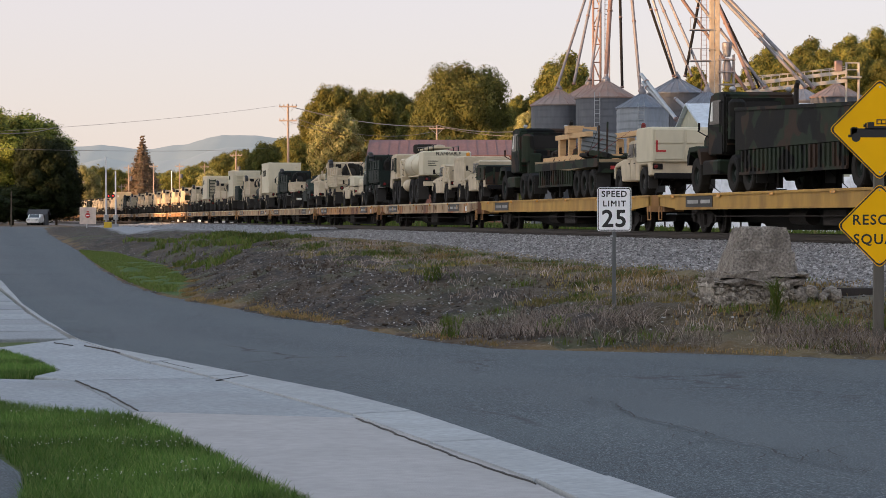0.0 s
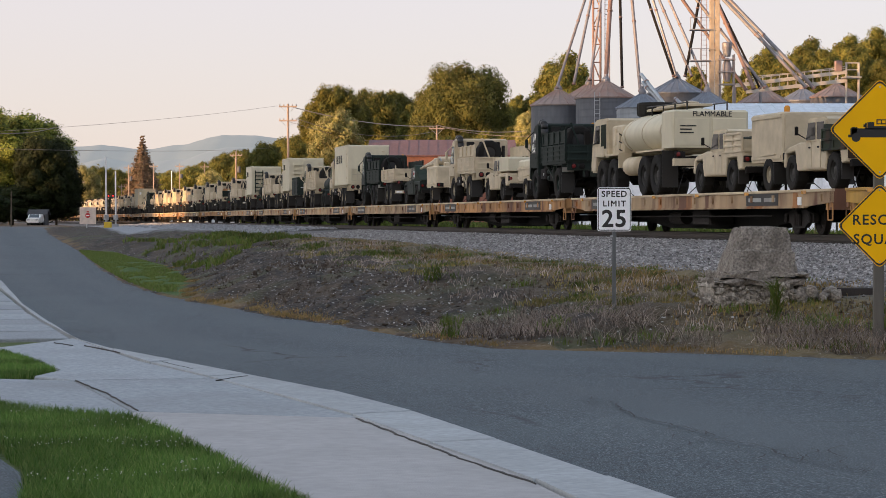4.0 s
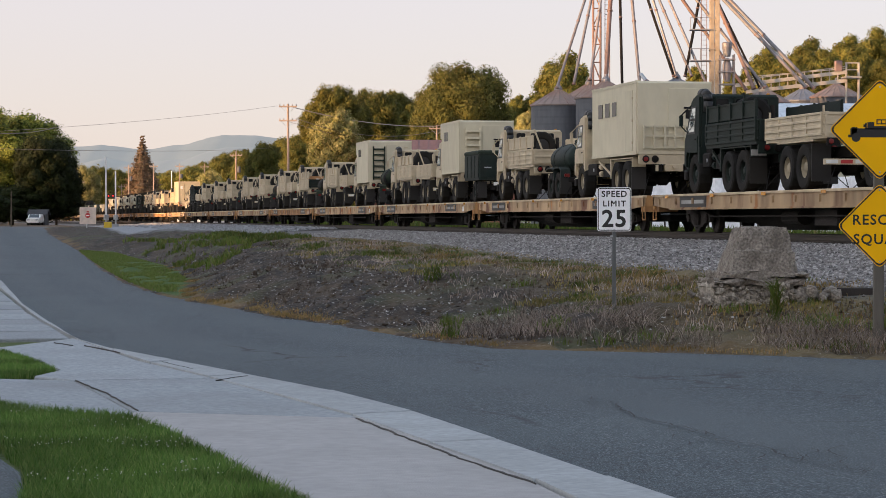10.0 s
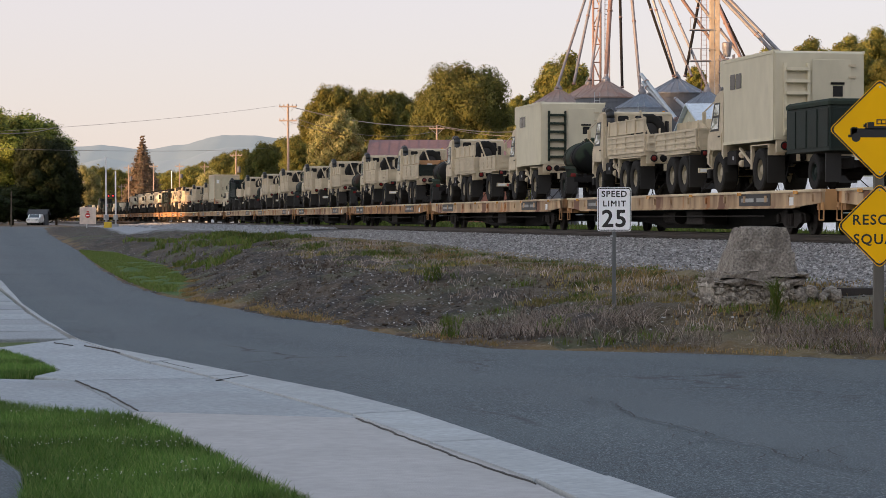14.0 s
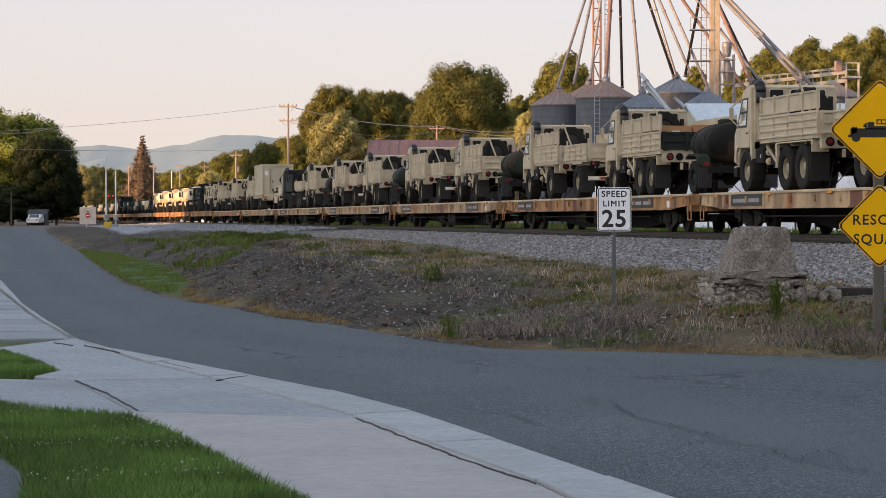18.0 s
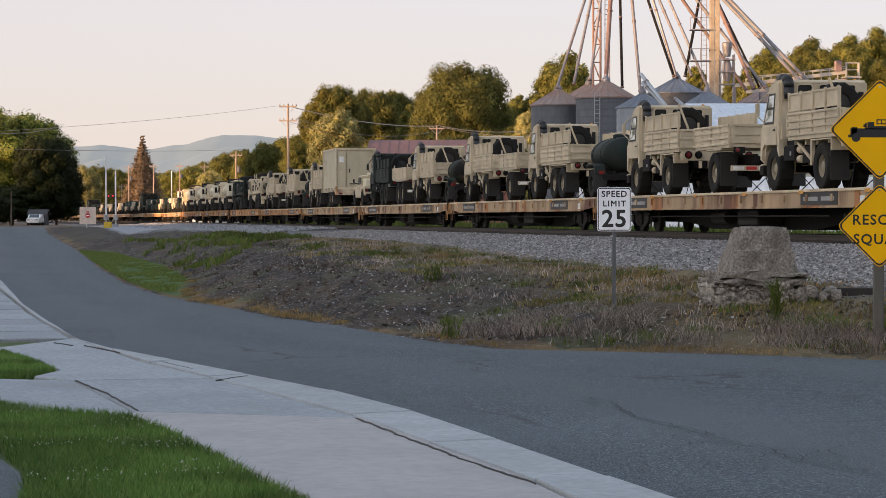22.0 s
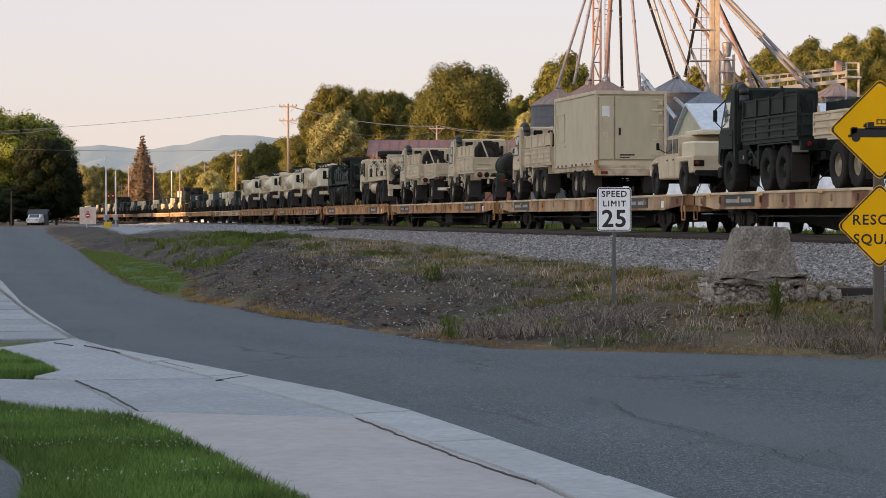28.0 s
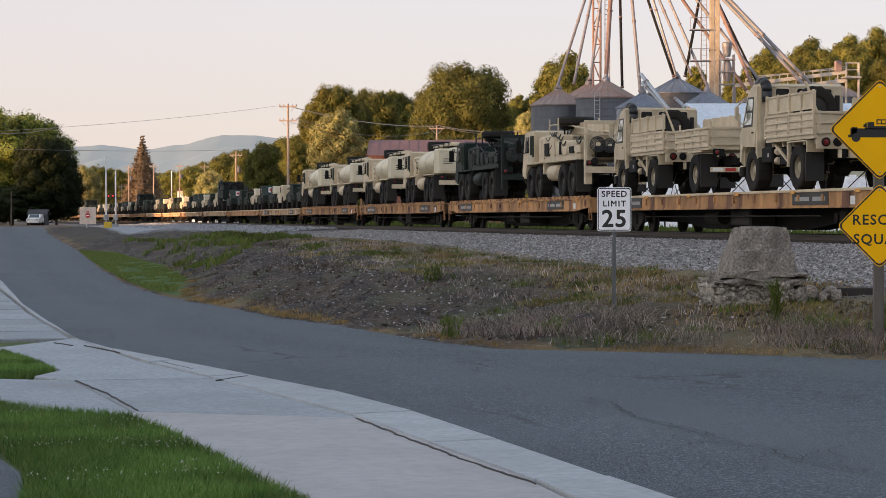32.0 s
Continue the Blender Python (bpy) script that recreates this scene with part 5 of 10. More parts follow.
def chassis(th, y0, y1, z, axles, r, w=0.42, half=0.42):
    bm = bb()
    for s in (-1, 1):
        block(bm, s * half - 0.05, s * half + 0.05, y0, y1, z - 0.13, z + 0.13)
    k = y0 + 0.1
    while k < y1:
        block(bm, -half, half, k, k + 0.1, z - 0.1, z + 0.08)
        k += 1.2
    part("chassis_frame", bm, UNDER, th)
    for y in axles:
        bm = bb()
        tube(bm, (-0.85, y, r), (0.85, y, r), 0.085, seg=8)
        lathe(bm, [(0.08, -0.24), (0.22, -0.12), (0.22, 0.12), (0.08, 0.24)], 10, m=pose(0, y, r), axis="x")
        for s in (-1, 1):
            block(bm, s * 0.5 - 0.05, s * 0.5 + 0.05, y - 0.55, y + 0.55, r + 0.10, r + 0.17)
            tube(bm, (s * 0.55, y - 0.15, r), (s * 0.5, y - 0.22, z + 0.05), 0.045, seg=6)
        part("axle", bm, UNDER, th)


def flap(th, x, y, w, z0, z1, mat=None):
    bm = bb()
    block(bm, x - w / 2, x + w / 2, y - 0.012, y + 0.012, z0, z1)
    part("mud_flap", bm, mat or BLACKPIPE, th)


def tail_lamps(th, x, y, z):
    for s in (-1, 1):
        bm = bb()
        block(bm, s * x - 0.16, s * x + 0.16, y - 0.01, y + 0.06, z - 0.09, z + 0.09, 0.01)
        box_ = part("lamp_box", bm, UNDER, th)
        bm = bb()
        lathe(bm, [(0.062, 0), (0.062, 0.02), (0.03, 0.03)], 12, m=pose(s * x - 0.06, y - 0.01, z, 90, 0, 0))
        part("tail_lamp", bm, REDLIGHT, box_, "red tail lamp")


def dropside(th, x, y0, y1, z0, z1, mat, panels=2, ribs=3, out=-1, name="side_panel"):
    """Ribbed drop sides, panel by panel."""
    ln_ = (y1 - y0) / panels
    for i in range(panels):
        a, b = y0 + i * ln_ + 0.015, y0 + (i + 1) * ln_ - 0.015
        bm = bb()
        block(bm, x - 0.02, x + 0.02, a, b, z0, z1)
        for k in range(ribs + 1):
            zz = z0 + (z1 - z0) * k / ribs
            block(bm, min(x, x + out * 0.05), max(x, x + out * 0.05), a, b, zz - 0.028, zz + 0.028, 0.006)
        k = a + 0.01
        for yy in (a, (a + b) / 2, b):
            block(bm, min(x, x + out * 0.045), max(x, x + out * 0.045), yy - 0.03, yy + 0.03, z0 - 0.04, z1 + 0.03)
        part(name, bm, mat, th)


def lorry_cab(th, y0, y1, mat):
    """A flat-fronted lorry cab with a raked screen; y0 is its rear wall."""
    zt = 2.86
    o = [(y0, 1.15), (y0, zt - 0.06), (y0 + 0.07, zt), (y1 - 1.0, zt - 0.02), (y1 - 0.74, zt - 0.16), (y1 - 0.20, 1.78), (y1 - 0.03, 1.60), (y1, 0.80), (y1 - 0.25, 0.72), (y1 - 0.30, 1.06), (y1 - 0.46, 1.24), (y1 - 1.12, 1.24)]
    bm = bb()
    slab(bm, o, -1.18, 1.18)
    bmesh.ops.bevel(bm, geom=[e for e in bm.edges if abs(e.verts[0].co.x - e.verts[1].co.x) < 0.01], offset=0.07, segments=2, affect='EDGES', clamp_overlap=True)
    cab = part("cab", bm, mat, th)
    for s in (-1, 1):
        bm = bb()
        slab(bm, [(y1 - 1.16, 1.74), (y1 - 1.30, 2.52), (y1 - 0.80, 2.52), (y1 - 0.34, 1.74)], s * 1.165, s * 1.188)
        part("window_rubber", bm, SIGNBLACK, cab, "black rubber window surround")
        for (a, b), (c, d) in (((y1 - 1.10, y1 - 0.44), (y1 - 1.165, y1 - 0.66)), ((y1 - 1.185, y1 - 0.71), (y1 - 1.245, y1 - 0.86))):
            z0, z1 = (1.80, 2.11) if a == y1 - 1.10 else (2.17, 2.47)
            bm = bb()
            slab(bm, [(a, z0), (c, z1), (d, z1), (b, z0)], s * 1.18, s * 1.194)
            part("side_window", bm, CABGLASS, cab, "sky-lit glass of the cab door")
        bm = bb()
        slab(bm, [(y0 + 0.20, 1.20), (y0 + 0.20, 1.68), (y1 - 0.30, 1.68), (y1 - 0.26, 1.34), (y1 - 0.5, 1.22)], s * 1.17, s * 1.2)
        dr = part("cab_door", bm, mat, cab)
        bm = bb()
        block(bm, s * 1.21 - 0.012, s * 1.21 + 0.012, y0 + 0.30, y0 + 0.44, 1.56, 1.60, 0.004)
        part("handle", bm, UNDER, dr)
        bm = bb()
        tube(bm, (s * 1.15, y1 - 0.42, 1.75), (s * 1.36, y1 - 0.36, 1.98), 0.018, seg=6)
        tube(bm, (s * 1.15, y1 - 0.80, 2.60), (s * 1.36, y1 - 0.36, 2.30), 0.018, seg=6)
        block(bm, s * 1.36 - 0.06, s * 1.36 + 0.06, y1 - 0.39, y1 - 0.33, 1.98, 2.30, 0.02)
        part("mirror", bm, mat, cab)
        bm = bb()
        slab(bm, [(y1 - 1.62, 0.52), (y1 - 1.62, 1.34), (y1 - 1.50, 1.34), (y1 - 1.46, 1.22), (y1 - 1.46, 0.52)], s * 0.74, s * 1.19)
        part("step_panel", bm, mat, th)
        bm = bb()
        block(bm, s * 1.02 - 0.15, s * 1.02 + 0.15, y1 - 0.28, y1 + 0.02, 0.45, 0.70, 0.03)
        part("step", bm, UNDER, th)
        bm = bb()
        lathe(bm, [(0.055, 0), (0.06, 0.05), (0.03, 0.08)], 10, m=pose(s * 1.02, y1 - 1.1, zt - 0.02))
        part("marker_lamp", bm, AMBER, cab, "amber marker lamp")
    # two panes of the windscreen, raked with the front
    for s in (-1, 1):
        bm = bb()
        quadify(bm, [(s * 0.06, y1 - 0.245, 1.83), (s * 1.08, y1 - 0.245, 1.83), (s * 1.06, y1 - 0.71, 2.64), (s * 0.06, y1 - 0.71, 2.64),
                     (s * 0.06, y1 - 0.205, 1.83), (s * 1.08, y1 - 0.205, 1.83), (s * 1.06, y1 - 0.67, 2.64), (s * 0.06, y1 - 0.67, 2.64)],
                [(0, 1, 2, 3), (7, 6, 5, 4), (0, 4, 5, 1), (2, 6, 7, 3), (1, 5, 6, 2), (3, 7, 4, 0)])
        part("windscreen", bm, SCREEN, cab, "glass windscreen pane")
    for x in (-0.52, 0.06, 0.64):
        bm = bb()
        plate(bm, rounded(0.36, 0.24, 0.05, 3), -0.02, 0.05)
        part("rear_window", bm, GLASSDARK, cab, "small dark rear cab window", at=pose(x, y0, 2.60, 90, 0, 0))
        bm = bb()
        ring_plate(bm, rounded(0.44, 0.32, 0.07, 3), rounded(0.36, 0.24, 0.05, 3), -0.02, 0.035)
        part("window_frame", bm, mat, cab, at=pose(x, y0, 2.60, 90, 0, 0))
    for z in (2.36, 2.78):
        bm = bb()
        block(bm, -1.12, 1.12, y0 - 0.025, y0 + 0.02, z - 0.02, z + 0.02)
        part("cab_rib", bm, mat, cab)
    bm = bb()
    pts = [(-0.98, y0 - 0.16, 2.36), (-0.98, y0 - 0.16, 2.64), (-0.98, y0 - 0.09, 2.80), (-0.98, y0 + 0.08, 2.88), (-0.98, y0 + 0.46, 2.89)]
    for a, b in zip(pts, pts[1:]):
        tube(bm, a, b, 0.135, seg=12)
    part("air_intake", bm, BLACKPIPE, th, "black air intake elbow", smooth=True)
    bm = bb()
    tube(bm, (0.95, y0 - 0.12, 0.9), (0.95, y0 - 0.12, 2.55), 0.07, seg=10)
    part("exhaust_pipe", bm, RUST, th)
    bm = bb()
    block(bm, -1.15, 1.15, y1 - 0.06, y1 + 0.10, 0.50, 0.74, 0.04)
    part("front_bumper", bm, mat, th)


def side_kit(th, y0, y1, mat):
    """Tank, boxes, air bottles and brackets hung between the axles."""
    d = y1 - y0
    bm = bb()
    block(bm, -1.08, -0.62, y0 + d * 0.05, y0 + d * 0.42, 0.70, 1.12, 0.06)
    part("fuel_tank", bm, UNDER, th)
    bm = bb()
    block(bm, -1.16, -0.66, y0 + d * 0.56, y1 - d * 0.08, 0.78, 1.16, 0.04)
    tb = part("battery_box", bm, UNDER, th)
    bm = bb()
    block(bm, -1.17, -1.155, y0 + d * 0.66, y0 + d * 0.70, 0.90, 1.0)
    part("latch", bm, GALV, tb)
    for z in (0.80, 1.04):
        bm = bb()
        tube(bm, (-1.02, y0 + d * 0.44, z), (-1.02, y0 + d * 0.54, z), 0.10, seg=10)
        part("air_bottle", bm, mat, th)
    bm = bb()
    block(bm, -1.18, -1.08, y0 - 0.02, y0 + 0.08, 0.62, 1.25, 0.01)
    beam(bm, (-1.1, y0 + 0.05, 0.7), (-1.1, y0 + d * 0.5, 1.2), 0.06, 0.06)
    part("hanger_bracket", bm, mat, th)
    bm = bb()
    block(bm, 0.62, 1.16, y0, y1 - 0.2, 0.62, 1.08, 0.06)
    part("tool_box", bm, mat, th)


def chains(th, ys, x=1.0, z=0.7):
    for y, dy in ys:
        for s in (-1, 1):
            bm = bb()
            beam(bm, (s * x * 0.75, y, z), (s * (x + 0.18), y + dy, 0.03), 0.018, 0.018)
            part("tie_down_chain", bm, UNDER, th)


def lorry(th, mat, rim, axles, length, load="bed", gate=None, box_front=None):
    """A flat-fronted military lorry, two or three axles."""
    r, w = 0.585, 0.40
    cab0 = length - 1.62
    chassis(th, 0.05, length - 0.3, 0.92, axles, r)
    wheels(th, axles, r, w, rim, 1.2)
    lorry_cab(th, cab0, length, mat)
    rear = [a for a in axles if a < length * 0.6]
    side_kit(th, max(rear) + 0.72, cab0 - 0.05, mat)
    chains(th, [(0.2, -0.9), (min(rear) + 0.5, 0.9), (length - 0.2, 0.8)])
    for s in (-1, 1):
        flap(th, s * 0.98, min(rear) - 0.74, 0.48, 0.24, 0.92)
        if mat is GREEN and s < 0:
            bm = bb()
            block(bm, -1.20, -0.78, min(rear) - 0.80, min(rear) - 0.78, 0.98, 1.14)
            part("placard", bm, MARKGREY, th, "pale number placard")
        bm = bb()
        block(bm, s * 0.98 - 0.22, s * 0.98 + 0.22, min(rear) - 0.76, max(rear) + 0.72, 1.22, 1.25)
        block(bm, s * 0.98 - 0.22, s * 0.98 + 0.22, min(rear) - 0.78, min(rear) - 0.72, 0.95, 1.25)
        part("rear_fender", bm, mat, th)
    bm = bb()
    block(bm, -1.14, 1.14, 0.02, 0.10, 1.02, 1.33, 0.015)
    tube(bm, (0, -0.12, 0.95), (0, 0.1, 0.95), 0.07, seg=8)
    block(bm, -0.3, 0.3, 0.0, 0.3, 0.80, 1.02, 0.02)
    for s in (-1, 1):
        block(bm, s * 0.55 - 0.04, s * 0.55 + 0.04, -0.02, 0.06, 0.80, 1.0)
    rc = part("rear_crossmember", bm, mat, th)
    for x, q in ((-0.92, REDLIGHT), (-0.62, UNDER), (0.62, UNDER), (0.92, REDLIGHT)):
        bm = bb()
        lathe(bm, [(0.02, 0.02), (0.105, 0.02), (0.115, -0.03), (0.085, -0.05), (0.08, -0.03), (0.02, -0.025)], 14, m=pose(x, -0.005, 1.18), axis="y")
        ho = part("lamp_ring", bm, UNDER, rc, "black ring of a tail lamp")
        bm = bb()
        lathe(bm, [(0.078, -0.028), (0.07, -0.042), (0.02, -0.05)], 12, m=pose(x, -0.005, 1.18), axis="y")
        part("round_lamp", bm, q, rc, "round tail lamp")
    if load == "bed":
        y1 = cab0 - 0.72
        bm = bb()
        block(bm, -1.2, 1.2, 0.02, y1, 1.27, 1.40)
        fl = part("bed_floor", bm, mat, th)
        for k in range(5):
            bm = bb()
            block(bm, -1.1, 1.1, 0.25 + k * (y1 - 0.5) / 4 - 0.04, 0.25 + k * (y1 - 0.5) / 4 + 0.04, 1.14, 1.27)
            part("bed_bearer", bm, mat, fl)
        for s in (-1, 1):
            dropside(th, s * 1.19, 0.04, y1, 1.40, 1.92, mat, 2, 3, s)
            bm = bb()
            block(bm, s * 1.15 - 0.018, s * 1.15 + 0.018, 0.10, y1, 2.00, 2.44)
            for zz in (2.02, 2.42):
                block(bm, s * 1.165 - 0.03, s * 1.165 + 0.03, 0.08, y1, zz - 0.022, zz + 0.022)
            sb = part("seat_board", bm, mat, th)
            for yy in np.linspace(0.12, y1 - 0.06, 5):
                bm = bb()
                block(bm, s * 1.19 - 0.028, s * 1.19 + 0.028, yy - 0.035, yy + 0.035, 1.88, 2.47, 0.006)
                part("stake", bm, mat, sb)
        bm = bb()
        block(bm, -1.18, 1.18, 0.0, 0.045, 1.40, 1.92)
        for zz in (1.42, 1.66, 1.90):
            block(bm, -1.18, 1.18, -0.045, 0.0, zz - 0.03, zz + 0.03, 0.006)
        for xx in (-1.1, -0.4, 0.4, 1.1):
            block(bm, xx - 0.035, xx + 0.035, -0.05, 0.0, 1.36, 1.94)
        part("tailgate", bm, gate or mat, th, "dark green tailgate" if gate else "")
        bm = bb()
        block(bm, -1.18, 1.18, y1 - 0.05, y1, 1.40, 1.92)
        for xx in (-1.1, -0.55, 0.0, 0.55, 1.1):
            block(bm, xx - 0.03, xx + 0.03, y1 - 0.09, y1, 1.36, 1.95)
        part("headboard", bm, mat, th)
        sp = part("spare_wheel", tyre_mesh(r, w), None, th, "black spare tyre stowed behind the cab", at=pose(0.22, y1 + 0.30, 2.20, 0, 0, -82))
        bm = bb()
        lathe(bm, [(0.02, -w * 0.36), (r * 0.5, -w * 0.33), (r * 0.62, -w * 0.26), (r * 0.62, w * 0.26), (r * 0.5, w * 0.33), (0.02, w * 0.36)], 20, axis="x")
        part("spare_cover", bm, BLACKPIPE, sp, "black cover over the spare's hub")
        bm = bb()
        beam(bm, (-0.15, y1 - 0.08, 2.86), (0.42, y1 - 0.10, 1.4), 0.06, 0.06)
        part("spare_hoist", bm, mat, th)
        bm = bb()
        block(bm, -1.0, 1.0, y1 + 0.06, cab0 - 0.04, 1.15, 1.36, 0.03)
        part("engine_deck", bm, UNDER, th)
    elif load == "van":
        y1 = box_front or cab0 + 0.25
        wall = min(y1, cab0 - 0.1)
        bm = bb()
        top = 3.62
        slab(bm, [(0.0, 1.34), (0.0, top - 0.06), (0.06, top), (y1 - 0.06, top), (y1, top - 0.10), (y1, 2.95), (wall, 2.93), (wall, 1.34)], -1.22, 1.22)
        bmesh.ops.bevel(bm, geom=[e for e in bm.edges if abs(e.verts[0].co.z - e.verts[1].co.z) > 0.5], offset=0.04, segments=2, affect='EDGES')
        box_ = part("shelter_body", bm, TANLIGHT if mat is TAN else mat, th)
        bm = bb()
        for s in (-1, 1):
            for zz in (1.36, top - 0.03):
                block(bm, s * 1.225 - 0.012, s * 1.225 + 0.012, 0.02, wall - 0.02, zz - 0.04, zz + 0.04)
        for yy in np.linspace(0.15, y1 - 0.2, 7):
            block(bm, -1.21, -1.05, yy - 0.05, yy + 0.05, top - 0.005, top + 0.03)
        part("edge_trim", bm, TANLIGHT, box_)
        bm = bb()
        block(bm, -0.2, 0.85, -0.03, 0.0, 1.45, 3.40, 0.008)
        dr = part("rear_door", bm, TANLIGHT, box_)
        bm = bb()
        block(bm, 0.36, 0.62, -0.045, -0.028, 2.45, 2.72)
        part("door_window", bm, GLASSDARK, dr, "small dark square window")
        bm = bb()
        for zz in (1.62, 3.25, 2.95):
            block(bm, 0.78, 0.98, -0.05, -0.01, zz - 0.03, zz + 0.03)
        part("hinge", bm, TAN, dr)
        bm = bb()
        block(bm, 0.30, 0.66, -0.07, -0.03, 2.76, 2.82)
        block(bm, 0.34, 0.40, -0.06, -0.03, 2.1, 2.2)
        part("latch", bm, UNDER, dr)
        return box_


def side_windows(box_, ys, z0, z1, w=0.36, x=-1.22):
    for y in ys:
        bm = bb()
        block(bm, x - 0.02, x + 0.02, y - w / 2, y + w / 2, z0, z1)
        part("window", bm, GLASSDARK, box_, "small side window")


def ladder(th, x, y, z0, z1, w, mat, name="ladder", rungs=6, tilt=0.0):
    bm = bb()
    for s in (-1, 1):
        block(bm, x + s * w / 2 - 0.035, x + s * w / 2 + 0.035, y - 0.09, y, z0, z1)
    for k in range(rungs):
        zz = z0 + (z1 - z0) * (k + 0.5) / rungs
        block(bm, x - w / 2, x + w / 2, y - 0.16, y - 0.02, zz - 0.04, zz + 0.04)
    part(name, bm, mat, th)


def van_small(th, mat, rim, dark):
    box_ = lorry(th, mat, rim, [1.25, 4.82], 6.05, "van")
    side_windows(box_, [3.45, 2.92], 2.80, 3.20, 0.42)
    ladder(box_, -0.62, -0.01, 1.45, 3.3, 0.62, OLIVE if dark else TANLIGHT, "folding_steps", 6)


def van_large(th, mat, rim):
    box_ = lorry(th, mat, rim, [1.35, 2.65, 7.3], 8.5, "van", box_front=5.75)
    side_windows(box_, [4.55, 3.65, 2.75], 2.62, 3.08, 0.52)
    bm = bb()
    for zz in (1.55, 1.9, 2.2):
        block(bm, -1.0, 1.0, -0.12, -0.08, zz - 0.025, zz + 0.025)
    for xx in np.linspace(-1.0, 1.0, 7):
        block(bm, xx - 0.025, xx + 0.025, -0.14, -0.05, 1.5, 2.25)
    part("folded_railing", bm, TANLIGHT, box_)
    bm = bb()
    block(bm, -1.215, -1.235, 0.45, 1.35, 1.45, 3.35)
    d = part("side_door", bm, TANLIGHT, box_)
    bm = bb()
    for zz in (1.7, 2.4, 3.1):
        block(bm, -1.26, -1.22, 0.40, 0.52, zz - 0.04, zz + 0.04)
    part("hinge", bm, TAN, d)


# --- light trucks ---
def utility_truck(th, mat, rim, body="cargo"):
    rim = DARKRIM
    r, w = 0.47, 0.32
    ax = [0.95, 4.0]
    chassis(th, 0.1, 4.6, 0.62, ax, r, half=0.36)
    wheels(th, ax, r, w, rim, 1.08)
    bm = bb()
    slab(bm, [(0.0, 0.66), (0.0, 1.14), (3.25, 1.14), (3.35, 1.22), (4.35, 1.10), (4.60, 0.98), (4.66, 0.62), (4.5, 0.6), (4.45, 0.95), (3.75, 1.0), (3.62, 0.5), (1.52, 0.5), (1.40, 0.98), (0.5, 0.98), (0.40, 0.62)], -1.07, 1.07)
    bmesh.ops.bevel(bm, geom=[e for e in bm.edges if abs(e.verts[0].co.x - e.verts[1].co.x) < 0.01], offset=0.03, segments=1, affect='EDGES', clamp_overlap=True)
    bd = part("body", bm, mat, th)
    roof = 1.94 if body == "ambulance" else 1.80
    y0 = 1.75 if body in ("cargo", "flat", "rack", "pod") else 0.2
    canv = OLIVE if body == "ambulance" else mat
    bm = bb()
    slab(bm, [(1.75, 1.14), (1.70, roof - 0.06), (1.82, roof), (2.95, roof), (3.02, roof - 0.03), (3.32, 1.20)], -0.98, 0.98)
    bmesh.ops.bevel(bm, geom=[e for e in bm.edges if abs(e.verts[0].co.x - e.verts[1].co.x) < 0.01], offset=0.04, segments=2, affect='EDGES', clamp_overlap=True)
    cab = part("cab_top", bm, canv, th)
    for s in (-1, 1):
        for a, b in ((1.86, 2.36), (2.48, 3.0)):
            bm = bb()
            slab(bm, [(a, 1.26), (a, roof - 0.12), (b - (0.0 if b < 2.5 else 0.02), roof - 0.12), (b + (0 if b < 2.5 else 0.16), 1.26)], s * 0.97, s * 0.992)
            part("side_window", bm, GLASSDARK, cab, "dark side window")
        for a, b in ((1.82, 2.42), (2.46, 3.2)):
            bm = bb()
            block(bm, s * 1.08 - 0.012, s * 1.08 + 0.012, a, b, 0.56, 1.18, 0.004)
            d = part("door", bm, mat, bd)
            bm = bb()
            block(bm, s * 1.10 - 0.01, s * 1.10 + 0.01, a + 0.06, a + 0.18, 1.04, 1.08)
            part("handle", bm, UNDER, d)
        bm = bb()
        tube(bm, (s * 1.0, 3.15, 1.3), (s * 1.25, 3.2, 1.45), 0.015, seg=6)
        block(bm, s * 1.22 - 0.05, s * 1.22 + 0.05, 3.18, 3.22, 1.38, 1.60, 0.02)
        part("mirror", bm, UNDER, th)
        flap(th, s * 0.92, 0.36, 0.30, 0.25, 0.80)
    bm = bb()
    quadify(bm, [(-0.9, 3.30, 1.26), (0.9, 3.30, 1.26), (0.9, 3.05, 1.70), (-0.9, 3.05, 1.70), (-0.9, 3.33, 1.26), (0.9, 3.33, 1.26), (0.9, 3.08, 1.70), (-0.9, 3.08, 1.70)],
            [(0, 1, 2, 3), (7, 6, 5, 4), (0, 4, 5, 1), (2, 6, 7, 3), (1, 5, 6, 2), (3, 7, 4, 0)])
    part("windscreen", bm, SCREEN, cab)
    bm = bb()
    block(bm, -1.0, 1.0, -0.12, 0.02, 0.55, 0.72, 0.03)
    part("rear_bumper", bm, UNDER, th)
    tail_lamps(th, 0.88, -0.01, 0.92)
    chains(th, [(0.15, -0.6), (4.5, 0.6)], 0.9, 0.55)
    if body == "cargo":
        bm = bb()
        slab(bm, [(0.02, 1.14), (0.02, 1.52), (0.1, 1.56), (1.68, 1.60), (1.68, 1.14)], -1.05, 1.05)
        part("bed_cover", bm, OLIVE, th, "dark canvas bed cover")
        for s in (-1, 1):
            dropside(th, s * 1.075, 0.02, 1.66, 0.98, 1.46, CAMO, 1, 2, s)
        bm = bb()
        block(bm, -1.06, 1.06, -0.05, -0.01, 0.74, 1.50, 0.01)
        tg = part("tailgate", bm, CAMO, th, "camouflage painted tailgate")
        for x in (-0.7, 0.0, 0.7):
            bm = bb()
            block(bm, x - 0.04, x + 0.04, -0.075, -0.05, 0.78, 1.46)
            part("gate_rib", bm, CAMO, tg)
    elif body == "flat":
        bm = bb()
